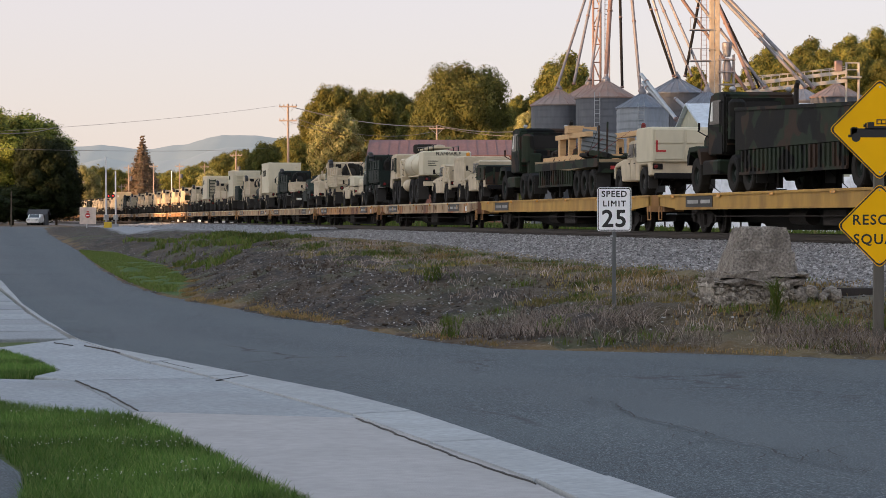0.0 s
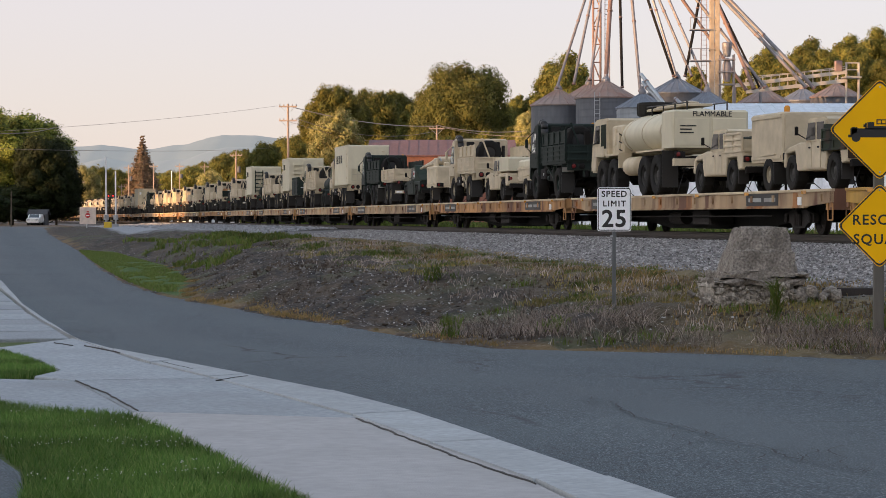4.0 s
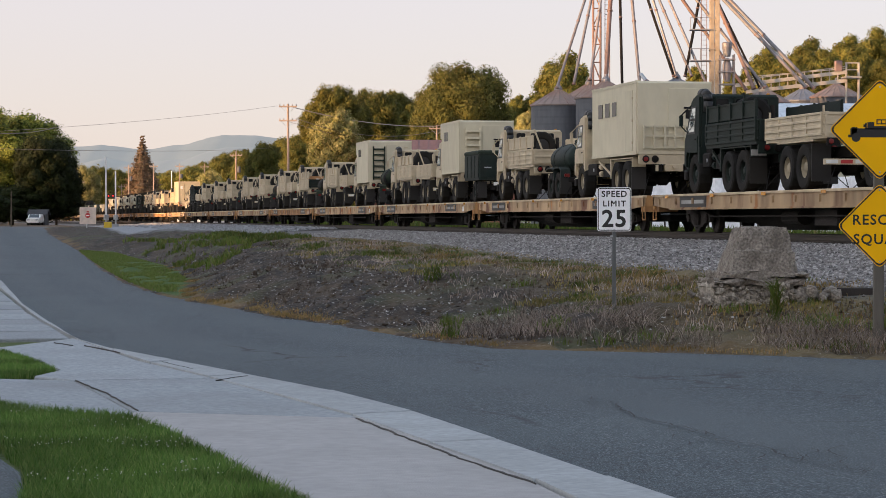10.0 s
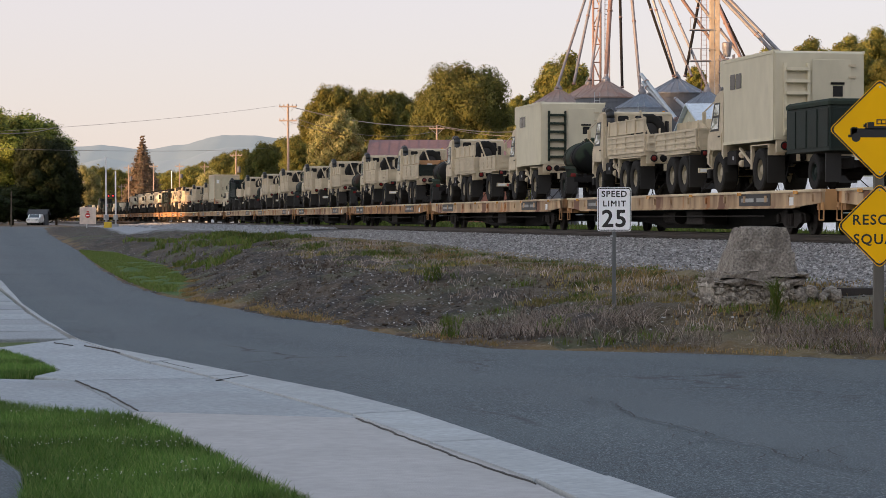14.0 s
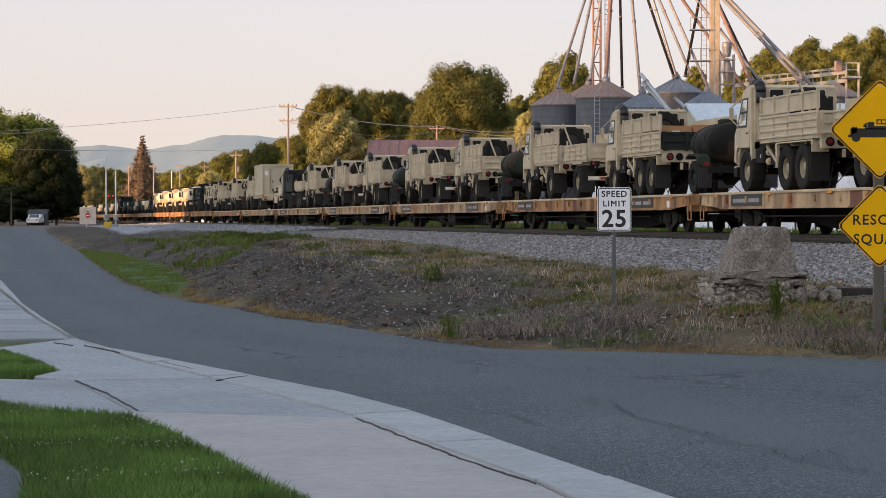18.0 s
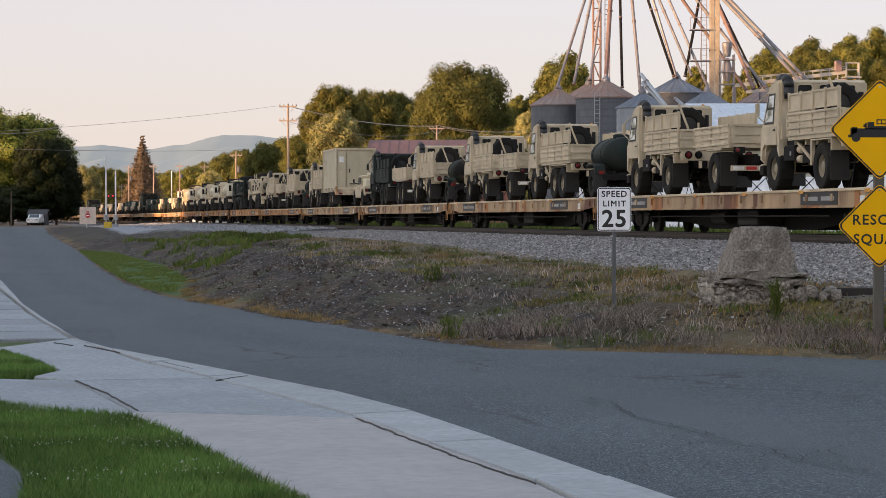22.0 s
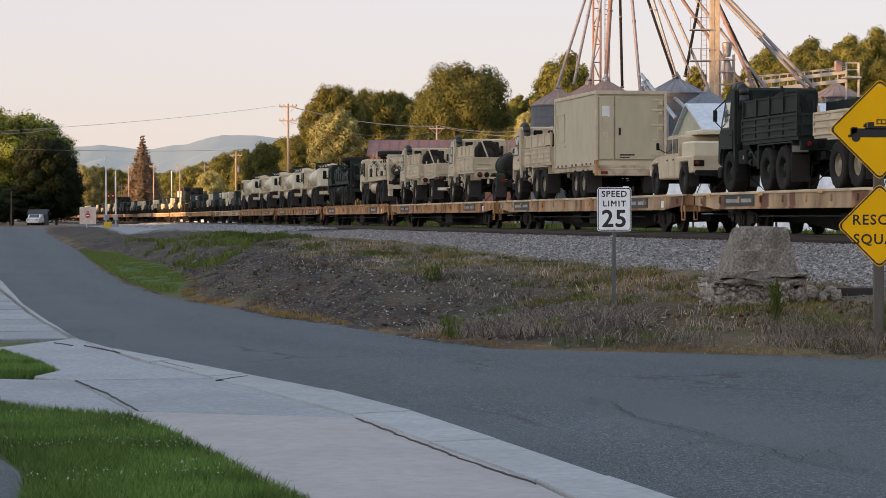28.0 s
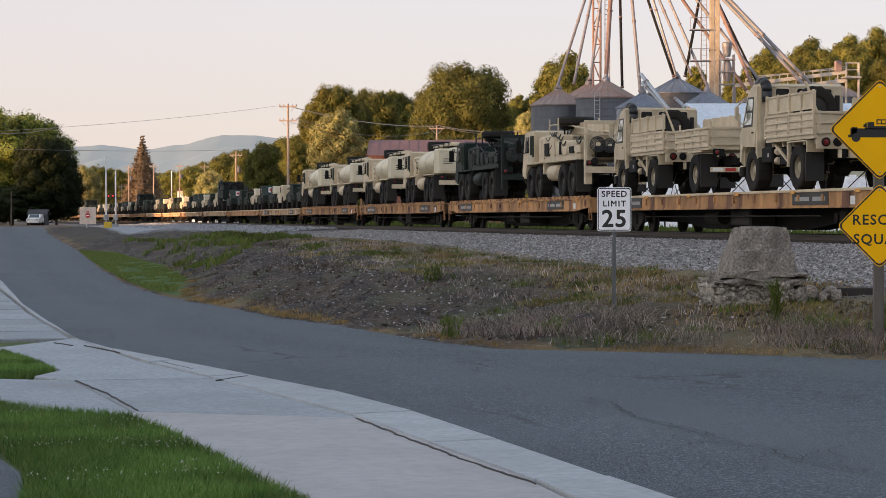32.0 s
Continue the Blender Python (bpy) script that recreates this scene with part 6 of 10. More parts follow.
        slab(bm, [(-0.05, 1.20), (-0.05, 1.72), (0.03, 1.78), (1.78, 1.80), (1.78, 1.20)], -1.04, 1.04)
        bmesh.ops.bevel(bm, geom=bm.edges[:], offset=0.03, segments=1, affect='EDGES', clamp_overlap=True)
        part("hard_cover", bm, TANLIGHT, th)
        for x0, x1, z0, z1 in ((-0.98, -0.55, 0.78, 1.08), (0.55, 0.98, 0.78, 1.08), (-0.4, 0.4, 0.76, 1.05)):
            bm = bb()
            block(bm, x0, x1, -0.03, 0.01, z0, z1, 0.02)
            part("tail_locker", bm, mat, th)
        bm = bb()
        tube(bm, (-0.62, -0.06, 0.9), (-0.62, -0.06, 1.35), 0.05, seg=8)
        part("jerrycan_bracket", bm, UNDER, th)
    elif body == "rack":
        for s in (-1, 1):
            dropside(th, s * 1.05, 0.02, 1.66, 1.14, 1.62, mat, 1, 3, s)
        bm = bb()
        block(bm, -1.04, 1.04, -0.03, 0.02, 1.12, 1.45)
        part("tailgate", bm, mat, th)
        bm = bb()
        block(bm, -0.7, 0.7, 0.2, 1.5, 1.15, 1.55, 0.05)
        part("cargo_bundle", bm, OLIVE, th)
    elif body == "shelter":
        bm = bb()
        slab(bm, [(-0.12, 1.05), (-0.12, 2.08), (-0.05, 2.14), (1.62, 2.14), (1.72, 2.06), (1.72, 1.05)], -1.10, 1.10)
        bmesh.ops.bevel(bm, geom=bm.edges[:], offset=0.03, segments=1, affect='EDGES', clamp_overlap=True)
        bx = part("shelter_body", bm, TANLIGHT, th)
        for x0, x1, z0, z1 in ((-1.0, -0.1, 1.64, 2.06), (0.0, 1.0, 1.64, 2.06), (-1.0, -0.1, 1.14, 1.58), (0.0, 1.0, 1.14, 1.58)):
            bm = bb()
            block(bm, x0, x1, -0.15, -0.12, z0, z1, 0.01)
            part("locker_door", bm, TANLIGHT, bx)
        bm = bb()
        block(bm, -0.98, -0.92, -0.165, -0.15, 1.40, 1.72)
        block(bm, -0.98, -0.66, -0.165, -0.15, 1.36, 1.42)
        part("lettering", bm, REDP, bx, "red letter L")
        bm = bb()
        lathe(bm, [(0.08, 0), (0.08, 0.12), (0.05, 0.17)], 10, m=pose(-0.95, 1.4, 2.14))
        part("beacon", bm, REDLIGHT, bx, "red beacon lamp")
    elif body == "pod":
        bm = bb()
        block(bm, -0.92, 0.92, 0.5, 1.72, 1.14, 1.58, 0.06)
        part("hard_cover", bm, TANLIGHT, th)
        bm = bb()
        block(bm, -0.55, 0.9, 0.9, 2.6, 1.80, 1.93, 0.03)
        part("roof_pod", bm, TANLIGHT, th, "tan box on the roof")
        sp = part("spare_wheel", tyre_mesh(r, w), None, th, "black spare tyre on the tail", at=pose(0.75, -0.18, 1.05, 0, 0, -75))
        part("rim", rim_mesh(r, w, rim), None, sp)
    elif body == "ambulance":
        bm = bb()
        slab(bm, [(0.05, 1.12), (0.02, 1.16), (0.12, 1.22), (0.9, 1.48), (1.6, roof - 0.04), (1.85, roof + 0.02), (1.85, 1.12)], -1.02, 1.02)
        bmesh.ops.bevel(bm, geom=bm.edges[:], offset=0.05, segments=2, affect='EDGES', clamp_overlap=True)
        part("canvas_top", bm, OLIVE, th, "dark canvas top sloping to the tail")
        # red-cross boards: one facing aft on stalks over the tail, one on each side behind the door
        bm = bb()
        for x in (-0.55, -0.31):
            tube(bm, (x, 0.02, 1.1), (x, 0.02, 1.66), 0.015, seg=6)
        part("board_stalk", bm, UNDER, th)
        bm = bb()
        block(bm, -0.63, -0.23, -0.012, 0.004, 1.40, 1.80)
        board = part("cross_board", bm, WHITEP, th, "white board with a red cross")
        bm = bb()
        block(bm, -0.48, -0.38, -0.022, -0.012, 1.45, 1.75)
        block(bm, -0.58, -0.28, -0.021, -0.012, 1.55, 1.65)
        part("red_cross", bm, REDP, board)
        for s in (-1, 1):
            bm = bb()
            block(bm, s * 1.0 - 0.006, s * 1.0 + 0.006, 1.9, 2.25, 1.36, 1.68)
            board = part("cross_board", bm, WHITEP, th, "white board with a red cross")
            bm = bb()
            block(bm, s * 1.012 - 0.005, s * 1.012 + 0.005, 2.03, 2.12, 1.40, 1.64)
            block(bm, s * 1.012 - 0.005, s * 1.012 + 0.005, 1.95, 2.20, 1.48, 1.56)
            part("red_cross", bm, REDP, board)


# --- eight-wheelers ---
def heavy(th, mat, rim, body):
    rim = DARKRIM
    r, w = 0.64, 0.44
    L = 10.1
    ax = [1.75, 3.2, 7.0, 8.45]
    chassis(th, 0.05, 9.4, 1.05, ax, r)
    wheels(th, ax, r, w, rim, 1.22)
    bm = bb()
    slab(bm, [(7.75, 1.32), (7.75, 2.55), (7.85, 2.62), (9.35, 2.62), (9.50, 2.55), (9.78, 1.75), (9.95, 1.1), (9.9, 0.85), (9.2, 0.85), (9.1, 1.35)], -1.2, 1.2)
    bmesh.ops.bevel(bm, geom=[e for e in bm.edges if abs(e.verts[0].co.x - e.verts[1].co.x) < 0.01], offset=0.06, segments=2, affect='EDGES', clamp_overlap=True)
    cab = part("cab", bm, mat, th)
    for s in (-1, 1):
        bm = bb()
        slab(bm, [(8.75, 1.80), (8.75, 2.40), (9.25, 2.40), (9.45, 1.80)], s * 1.185, s * 1.215)
        part("side_window", bm, GLASSDARK, cab, "dark glass side window")
        bm = bb()
        slab(bm, [(8.12, 1.36), (8.12, 1.70), (9.5, 1.70), (9.45, 1.36)], s * 1.19, s * 1.22)
        part("cab_door", bm, mat, cab)
        bm = bb()
        tube(bm, (s * 1.15, 9.5, 1.75), (s * 1.42, 9.6, 1.95), 0.018, seg=6)
        block(bm, s * 1.42 - 0.11, s * 1.42 + 0.11, 9.56, 9.64, 1.8, 2.3, 0.03)
        part("mirror", bm, UNDER, cab)
        bm = bb()
        block(bm, s * 1.0 - 0.22, s * 1.0 + 0.22, 6.2, 7.75, 1.36, 1.42)
        block(bm, s * 1.0 - 0.22, s * 1.0 + 0.22, 6.15, 6.22, 0.95, 1.42)
        part("fender", bm, mat, th)
        bm = bb()
        block(bm, s * 1.0 - 0.22, s * 1.0 + 0.22, 0.92, 4.02, 1.36, 1.42)
        part("fender", bm, mat, th)
        flap(th, s * 1.0, 0.9, 0.5, 0.25, 1.36)
    for s in (-1, 1):
        bm = bb()
        quadify(bm, [(s * 0.05, 9.72, 1.85), (s * 1.1, 9.72, 1.85), (s * 1.1, 9.50, 2.48), (s * 0.05, 9.50, 2.48), (s * 0.05, 9.765, 1.85), (s * 1.1, 9.765, 1.85), (s * 1.1, 9.545, 2.48), (s * 0.05, 9.545, 2.48)],
                [(0, 1, 2, 3), (7, 6, 5, 4), (0, 4, 5, 1), (2, 6, 7, 3), (1, 5, 6, 2), (3, 7, 4, 0)])
        part("windscreen", bm, SCREEN, cab)
    bm = bb()
    block(bm, -1.05, 1.05, 6.25, 7.68, 1.42, 2.35, 0.06)
    eng = part("engine_housing", bm, mat, th)
    bm = bb()
    for yy in (5.75, 6.25):
        for x in (-0.4, 0.4):
            tube(bm, (x, yy, 2.3), (x, yy, 2.85), 0.035, seg=6)
    part("spare_cradle", bm, UNDER, th)
    for k in range(7):
        bm = bb()
        block(bm, -1.215, -1.195, 7.86 + k * 0.10, 7.91 + k * 0.10, 1.62, 2.42)
        part("grille_slat", bm, OLIVE, cab, "dark grille slat")
    for yy, z0, z1 in ((6.5, 1.55, 2.1), (7.0, 1.7, 2.25)):
        bm = bb()
        block(bm, -1.12, -1.04, yy, yy + 0.36, z0, z1, 0.02)
        part("engine_panel", bm, mat, eng)
    bm = bb()
    for zz in (1.5, 1.75, 2.0):
        tube(bm, (-1.12, 6.15, zz), (-1.12, 6.45, zz + 0.05), 0.02, seg=5)
    part("engine_hose", bm, UNDER, eng)
    sp = part("spare_wheel", tyre_mesh(r, w), None, th, "black spare tyre on top behind the cab", at=pose(0.0, 6.0, 2.82, 0, 90, 0))
    part("rim", rim_mesh(r, w, rim), None, sp)
    bm = bb()
    lathe(bm, [(0.05, -0.75), (0.27, -0.72), (0.30, -0.6), (0.30, 0.6), (0.27, 0.72), (0.05, 0.75)], 14, m=pose(-0.92, 5.1, 0.98), axis="y")
    part("fuel_tank", bm, mat, th, smooth=True)
    bm = bb()
    tube(bm, (1.0, 6.3, 1.3), (1.0, 6.3, 2.75), 0.09, seg=10)
    part("exhaust_pipe", bm, RUST, th)
    bm = bb()
    block(bm, -1.15, 1.15, 0.0, 0.14, 0.88, 1.10, 0.02)
    part("rear_bumper", bm, mat, th)
    tail_lamps(th, 0.95, -0.01, 1.22)
    chains(th, [(0.3, -0.8), (9.6, 0.8)])
    if body == "tank":
        bm = bb()
        prof = [(0.1, 0.85), (0.55, 0.90), (0.80, 1.02), (0.86, 1.2), (0.86, 5.9), (0.80, 6.05), (0.5, 6.14), (0.1, 6.16)]
        lathe(bm, prof, 28, m=pose(0, 0, 1.96) @ Matrix.Diagonal((1.36, 1, 0.80, 1)), axis="y")
        tk = part("tank", bm, TANLIGHT, th, "pale tan fuel tank", smooth=True)
        for yy in (1.4, 3.5, 5.6):
            bm = bb()
            lathe(bm, [(0.872, yy - 0.04), (0.872, yy + 0.04)], 28, m=pose(0, 0, 1.96) @ Matrix.Diagonal((1.36, 1, 0.80, 1)), axis="y")
            part("tank_band", bm, TAN, tk)
        bm = bb()
        block(bm, -0.45, 0.45, 1.3, 5.8, 2.72, 2.80, 0.02)
        for yy in (2.2, 3.6, 5.0):
            lathe(bm, [(0.28, 2.75), (0.28, 2.88), (0.1, 2.92)], 14, m=pose(0, yy, 0))
        part("walkway", bm, TAN, tk)
        for x in (-0.62, 0.62):
            bm = bb()
            tube(bm, (x, 0.3, 2.78), (x, 4.9, 2.84), 0.022, seg=6)
            for yy in (0.4, 1.7, 3.0, 4.3):
                tube(bm, (x, yy, 2.5), (x, yy, 2.82), 0.025, seg=5)
            part("top_rail", bm, BLACKPIPE, tk, "black rail along the tank's top")
        bm = bb()
        block(bm, -1.18, 1.18, 0.05, 1.25, 1.42, 2.55, 0.06)
        cb = part("pump_cabinet", bm, TANLIGHT, th)
        for x0, x1 in ((-1.1, -0.05), (0.05, 1.1)):
            bm = bb()
            block(bm, x0, x1, 0.02, 0.05, 1.50, 2.30, 0.01)
            part("cabinet_door", bm, TANLIGHT, cb)
        text_part("FLAMMABLE", 0.225, SIGNBLACK, cb, pose(0.05, 0.04, 2.42, 90, 0, 0), 0.0, 1.0, 0.003)
        for k, ww in enumerate((0.5, 0.36, 0.42)):
            bm = bb()
            block(bm, -0.95, -0.95 + ww, 0.008, 0.016, 2.05 - k * 0.10, 2.085 - k * 0.10)
            part("marking_bar", bm, SIGNBLACK, cb)
    else:
        bm = bb()
        block(bm, -1.18, 1.18, 0.6, 6.1, 1.36, 1.56, 0.02)
        part("deck", bm, mat, th)
        for y0, y1, z1, x0, x1 in ((4.4, 6.0, 2.35, -1.18, -0.5), (2.9, 4.3, 2.1, -1.18, -0.6), (1.0, 2.8, 2.05, -1.18, -0.7), (3.0, 6.0, 2.2, 0.5, 1.18)):
            bm = bb()
            block(bm, x0, x1, y0, y1, 1.56, z1, 0.04)
            lk = part("locker", bm, mat, th)
            bm = bb()
            for sx in (x0 - 0.012,) if x0 < 0 else (x1 + 0.012,):
                block(bm, sx - 0.012, sx + 0.012, y0 + 0.1, y1 - 0.1, 1.66, z1 - 0.1)
            part("locker_door", bm, mat, lk)
        bm = bb()
        lathe(bm, [(0.5, 1.56), (0.5, 1.8), (0.38, 1.95), (0.38, 2.4)], 16, m=pose(0, 2.2, 0))
        part("crane_turret", bm, mat, th)
        bm = bb()
        beam(bm, (0, 1.2, 2.5), (0, 6.2, 2.62), 0.45, 0.42)
        beam(bm, (0, 0.6, 2.48), (0, 2.0, 2.52), 0.34, 0.32)
        part("crane_boom", bm, mat, th)
        bm = bb()
        tube(bm, (0.2, 2.4, 1.9), (0.2, 4.0, 2.4), 0.08, seg=8)
        part("boom_ram", bm, GALV, th)
        for x in (-0.95, 0.95):
            bm = bb()
            block(bm, x - 0.12, x + 0.12, 0.3, 0.55, 0.5, 2.35, 0.02)
            part("outrigger", bm, mat, th)
        # coiled winch rope, hoses and tools hung about the tail
        for x, z, rr in ((-0.72, 1.86, 0.26), (-0.30, 1.82, 0.24), (0.42, 1.88, 0.27)):
            bm = bb()
            for k in range(4):
                ro = rr - 0.05 * k
                for i in range(18):
                    a0, a1 = i * math.pi / 9, (i + 1) * math.pi / 9
                    tube(bm, (x + ro * math.cos(a0), -0.03 - 0.02 * k, z + ro * math.sin(a0)), (x + ro * math.cos(a1), -0.03 - 0.02 * k, z + ro * math.sin(a1)), 0.022, seg=5)
            part("rope_coil", bm, BLACKPIPE if x < 0 else GALV, th, "coiled winch rope")
        for x in (-1.12, -0.05, 1.12):
            bm = bb()
            block(bm, x - 0.05, x + 0.05, 0.02, 0.14, 1.1, 2.62, 0.01)
            part("tail_post", bm, mat, th)
        bm = bb()
        block(bm, -1.17, 1.17, 0.0, 0.12, 2.55, 2.68, 0.01)
        block(bm, -1.17, 1.17, 0.0, 0.10, 2.18, 2.24, 0.01)
        part("tail_crossbar", bm, mat, th)
        r_ = random.Random(5)
        for k in range(10):
            bm = bb()
            y0 = r_.uniform(0.3, 5.4)
            z0 = r_.uniform(1.9, 2.45)
            pts = [(-1.2, y0 + 0.18 * i, z0 - 0.12 * math.sin(i * 0.8)) for i in range(5)]
            for p, q in zip(pts, pts[1:]):
                tube(bm, p, q, 0.024, seg=6)
            part("hydraulic_hose", bm, BLACKPIPE, th, "black hydraulic hose")
        for k in range(6):
            bm = bb()
            y0 = 0.5 + k * 0.95
            block(bm, -1.24, -1.17, y0, y0 + r_.uniform(0.25, 0.7), 1.60, 1.60 + r_.uniform(0.2, 0.5), 0.015)
            part("tool_box", bm, UNDER if k % 2 else mat, th)
        for x in (-0.55, -0.2, 0.15):
            bm = bb()
            tube(bm, (x, 0.4, 2.3), (x + 0.1, 5.6, 2.75), 0.035, seg=6)
            part("tow_bar", bm, GALV if x > 0 else mat, th)
        bm = bb()
        tube(bm, (-0.7, 0.3, 1.62), (0.7, 0.3, 1.62), 0.2, seg=14)
        part("winch_drum", bm, UNDER, th)
        bm = bb()
        lathe(bm, [(0.10, -0.16), (0.55, -0.15), (0.64, -0.08), (0.64, 0.08), (0.55, 0.15), (0.10, 0.16)], 22, m=pose(-0.3, 5.2, 2.86))
        part("spare_tyre", bm, RUBBER, th, "black spare tyre lying on the deck rack")
        for x in (-1.05, 0.45):
            bm = bb()
            tube(bm, (x, 4.5, 2.3), (x, 4.5, 2.95), 0.03, seg=6)
            tube(bm, (x, 5.9, 2.3), (x, 5.9, 2.95), 0.03, seg=6)
            tube(bm, (x, 4.5, 2.72), (x, 5.9, 2.72), 0.03, seg=6)
            part("rack_rail", bm, mat, th)
        bm = bb()
        lathe(bm, [(0.0 + 0.02, 0.0), (0.13, 0.0), (0.13, -0.03), (0.10, -0.045), (0.02, -0.04)], 14, m=pose(-0.82, -0.01, 1.28), axis="y")
        part("round_lamp", bm, UNDER, th, "round dark tail lamp")


# --- bonneted tractors and long trailers ---
def tractor(th, mat, rim):
    r, w = 0.53, 0.30
    ax = [0.75, 2.1, 5.75]
    chassis(th, 0.0, 6.5, 0.88, ax, r)
    for y in ax[:2]:
        for s in (-1, 1):
            wheel(th, s, y, r, 0.5, rim, 1.2)
    for s in (-1, 1):
        wheel(th, s, ax[2], r, w, rim, 1.15)
        bm = bb()
        slab(bm, [(5.05, 0.85), (5.15, 1.2), (5.5, 1.38), (6.3, 1.36), (6.5, 1.1), (6.5, 0.85), (6.38, 0.85), (6.2, 1.22), (5.5, 1.24), (5.2, 0.85)], s * 0.72, s * 1.2)
        part("front_fender", bm, mat, th)
        bm = bb()
        tube(bm, (s * 1.0, 4.95, 1.6), (s * 1.32, 5.05, 1.8), 0.018, seg=6)
        block(bm, s * 1.28 - 0.03, s * 1.28 + 0.03, 5.0, 5.04, 1.80, 2.02, 0.01)
        part("mirror", bm, UNDER, th)
        bm = bb()
        block(bm, s * 1.0 - 0.22, s * 1.0 + 0.22, 3.4, 4.9, 0.55, 0.95, 0.05)
        part("fuel_tank", bm, mat, th)
    bm = bb()
    slab(bm, [(5.0, 1.15), (5.0, 1.95), (6.3, 1.75), (6.5, 1.6), (6.55, 0.95), (5.0, 0.95)], -0.7, 0.7)
    bmesh.ops.bevel(bm, geom=bm.edges[:], offset=0.05, segments=2, affect='EDGES', clamp_overlap=True)
    part("bonnet", bm, mat, th)
    bm = bb()
    slab(bm, [(3.45, 1.1), (3.45, 2.72), (3.6, 2.84), (4.70, 2.84), (4.85, 2.72), (5.1, 1.95), (5.1, 1.1)], -1.02, 1.02)
    bmesh.ops.bevel(bm, geom=bm.edges[:], offset=0.06, segments=2, affect='EDGES', clamp_overlap=True)
    cab = part("cab", bm, mat, th)
    for s in (-1, 1):
        bm = bb()
        slab(bm, [(3.75, 1.95), (3.75, 2.62), (4.62, 2.62), (4.85, 1.95)], s * 1.01, s * 1.035)
        part("side_window", bm, GLASSDARK, cab)
        bm = bb()
        slab(bm, [(4.50, 2.05), (4.50, 2.58), (4.60, 2.58), (4.76, 2.05)], s * 1.02, s * 1.045)
        part("quarter_light", bm, CABGLASS, cab, "sky-lit quarter window")
        bm = bb()
        tube(bm, (s * 1.10, 3.62, 1.7), (s * 1.10, 3.62, 2.55), 0.022, seg=6)
        tube(bm, (s * 1.02, 3.62, 2.55), (s * 1.10, 3.62, 2.55), 0.022, seg=6)
        part("grab_handle", bm, mat, cab)
        bm = bb()
        block(bm, s * 1.025 - 0.012, s * 1.025 + 0.012, 3.6, 4.9, 1.12, 1.88)
        part("cab_door", bm, mat, cab)
    bm = bb()
    block(bm, -0.62, 0.62, 3.42, 3.46, 2.05, 2.58, 0.01)
    part("rear_window", bm, GLASSDARK, cab)
    bm = bb()
    ring_plate(bm, rounded(1.42, 0.70, 0.10), rounded(1.22, 0.52, 0.06), 0.0, 0.05)
    part("window_frame", bm, mat, cab, at=pose(0, 3.45, 2.315, 90, 0, 0))
    for z in (1.35, 1.75):
        bm = bb()
        block(bm, -0.95, 0.95, 3.40, 3.45, z, z + 0.06)
        part("cab_rib", bm, mat, cab)
    for x, y, sx, sy, z0, z1 in ((-0.55, 2.75, 0.5, 0.45, 1.05, 1.85), (0.45, 2.6, 0.6, 0.5, 1.0, 1.5), (-0.2, 3.2, 0.7, 0.2, 1.1, 2.0)):
        bm = bb()
        block(bm, x - sx / 2, x + sx / 2, y, y + sy, z0, z1, 0.05)
        part("stowage_box", bm, mat if x < 0 else UNDER, th)
    bm = bb()
    for x in (-0.3, -0.1, 0.1):
        pts = [(x, 3.38, 1.75), (x * 1.2, 2.9, 1.45), (x, 2.2, 1.35)]
        for p, q in zip(pts, pts[1:]):
            tube(bm, p, q, 0.022, seg=6)
    part("air_hose", bm, BLACKPIPE, th)
    for x in (-0.9, 0.9):
        bm = bb()
        lathe(bm, [(0.075, -0.06), (0.075, 0.06), (0.04, 0.09)], 10, m=pose(x * 0.9, 3.4, 2.9, 90, 0, 0))
        part("work_lamp", bm, GALV, cab)
    bm = bb()
    tube(bm, (0.95, 3.15, 1.0), (0.95, 3.15, 2.95), 0.075, seg=10)
    tube(bm, (0.95, 3.15, 2.95), (0.95, 3.0, 3.1), 0.07, seg=10)
    part("exhaust_pipe", bm, RUST, th)
    bm = bb()
    lathe(bm, [(0.25, 1.5), (0.25, 2.5), (0.15, 2.6)], 14, m=pose(-0.80, 3.0, 0))
    part("air_cleaner", bm, mat, th)
    bm = bb()
    lathe(bm, [(0.5, 1.08), (0.5, 1.2)], 20, m=pose(0, 1.4, 0))
    part("coupling_plate", bm, UNDER, th)
    bm = bb()
    block(bm, -0.3, 0.3, 2.7, 3.05, 1.05, 1.75, 0.03)
    part("spare_bracket", bm, UNDER, th)
    chains(th, [(0.2, -0.8), (6.3, 0.8)])
    for s in (-1, 1):
        flap(th, s * 0.95, 0.05, 0.5, 0.25, 0.9)


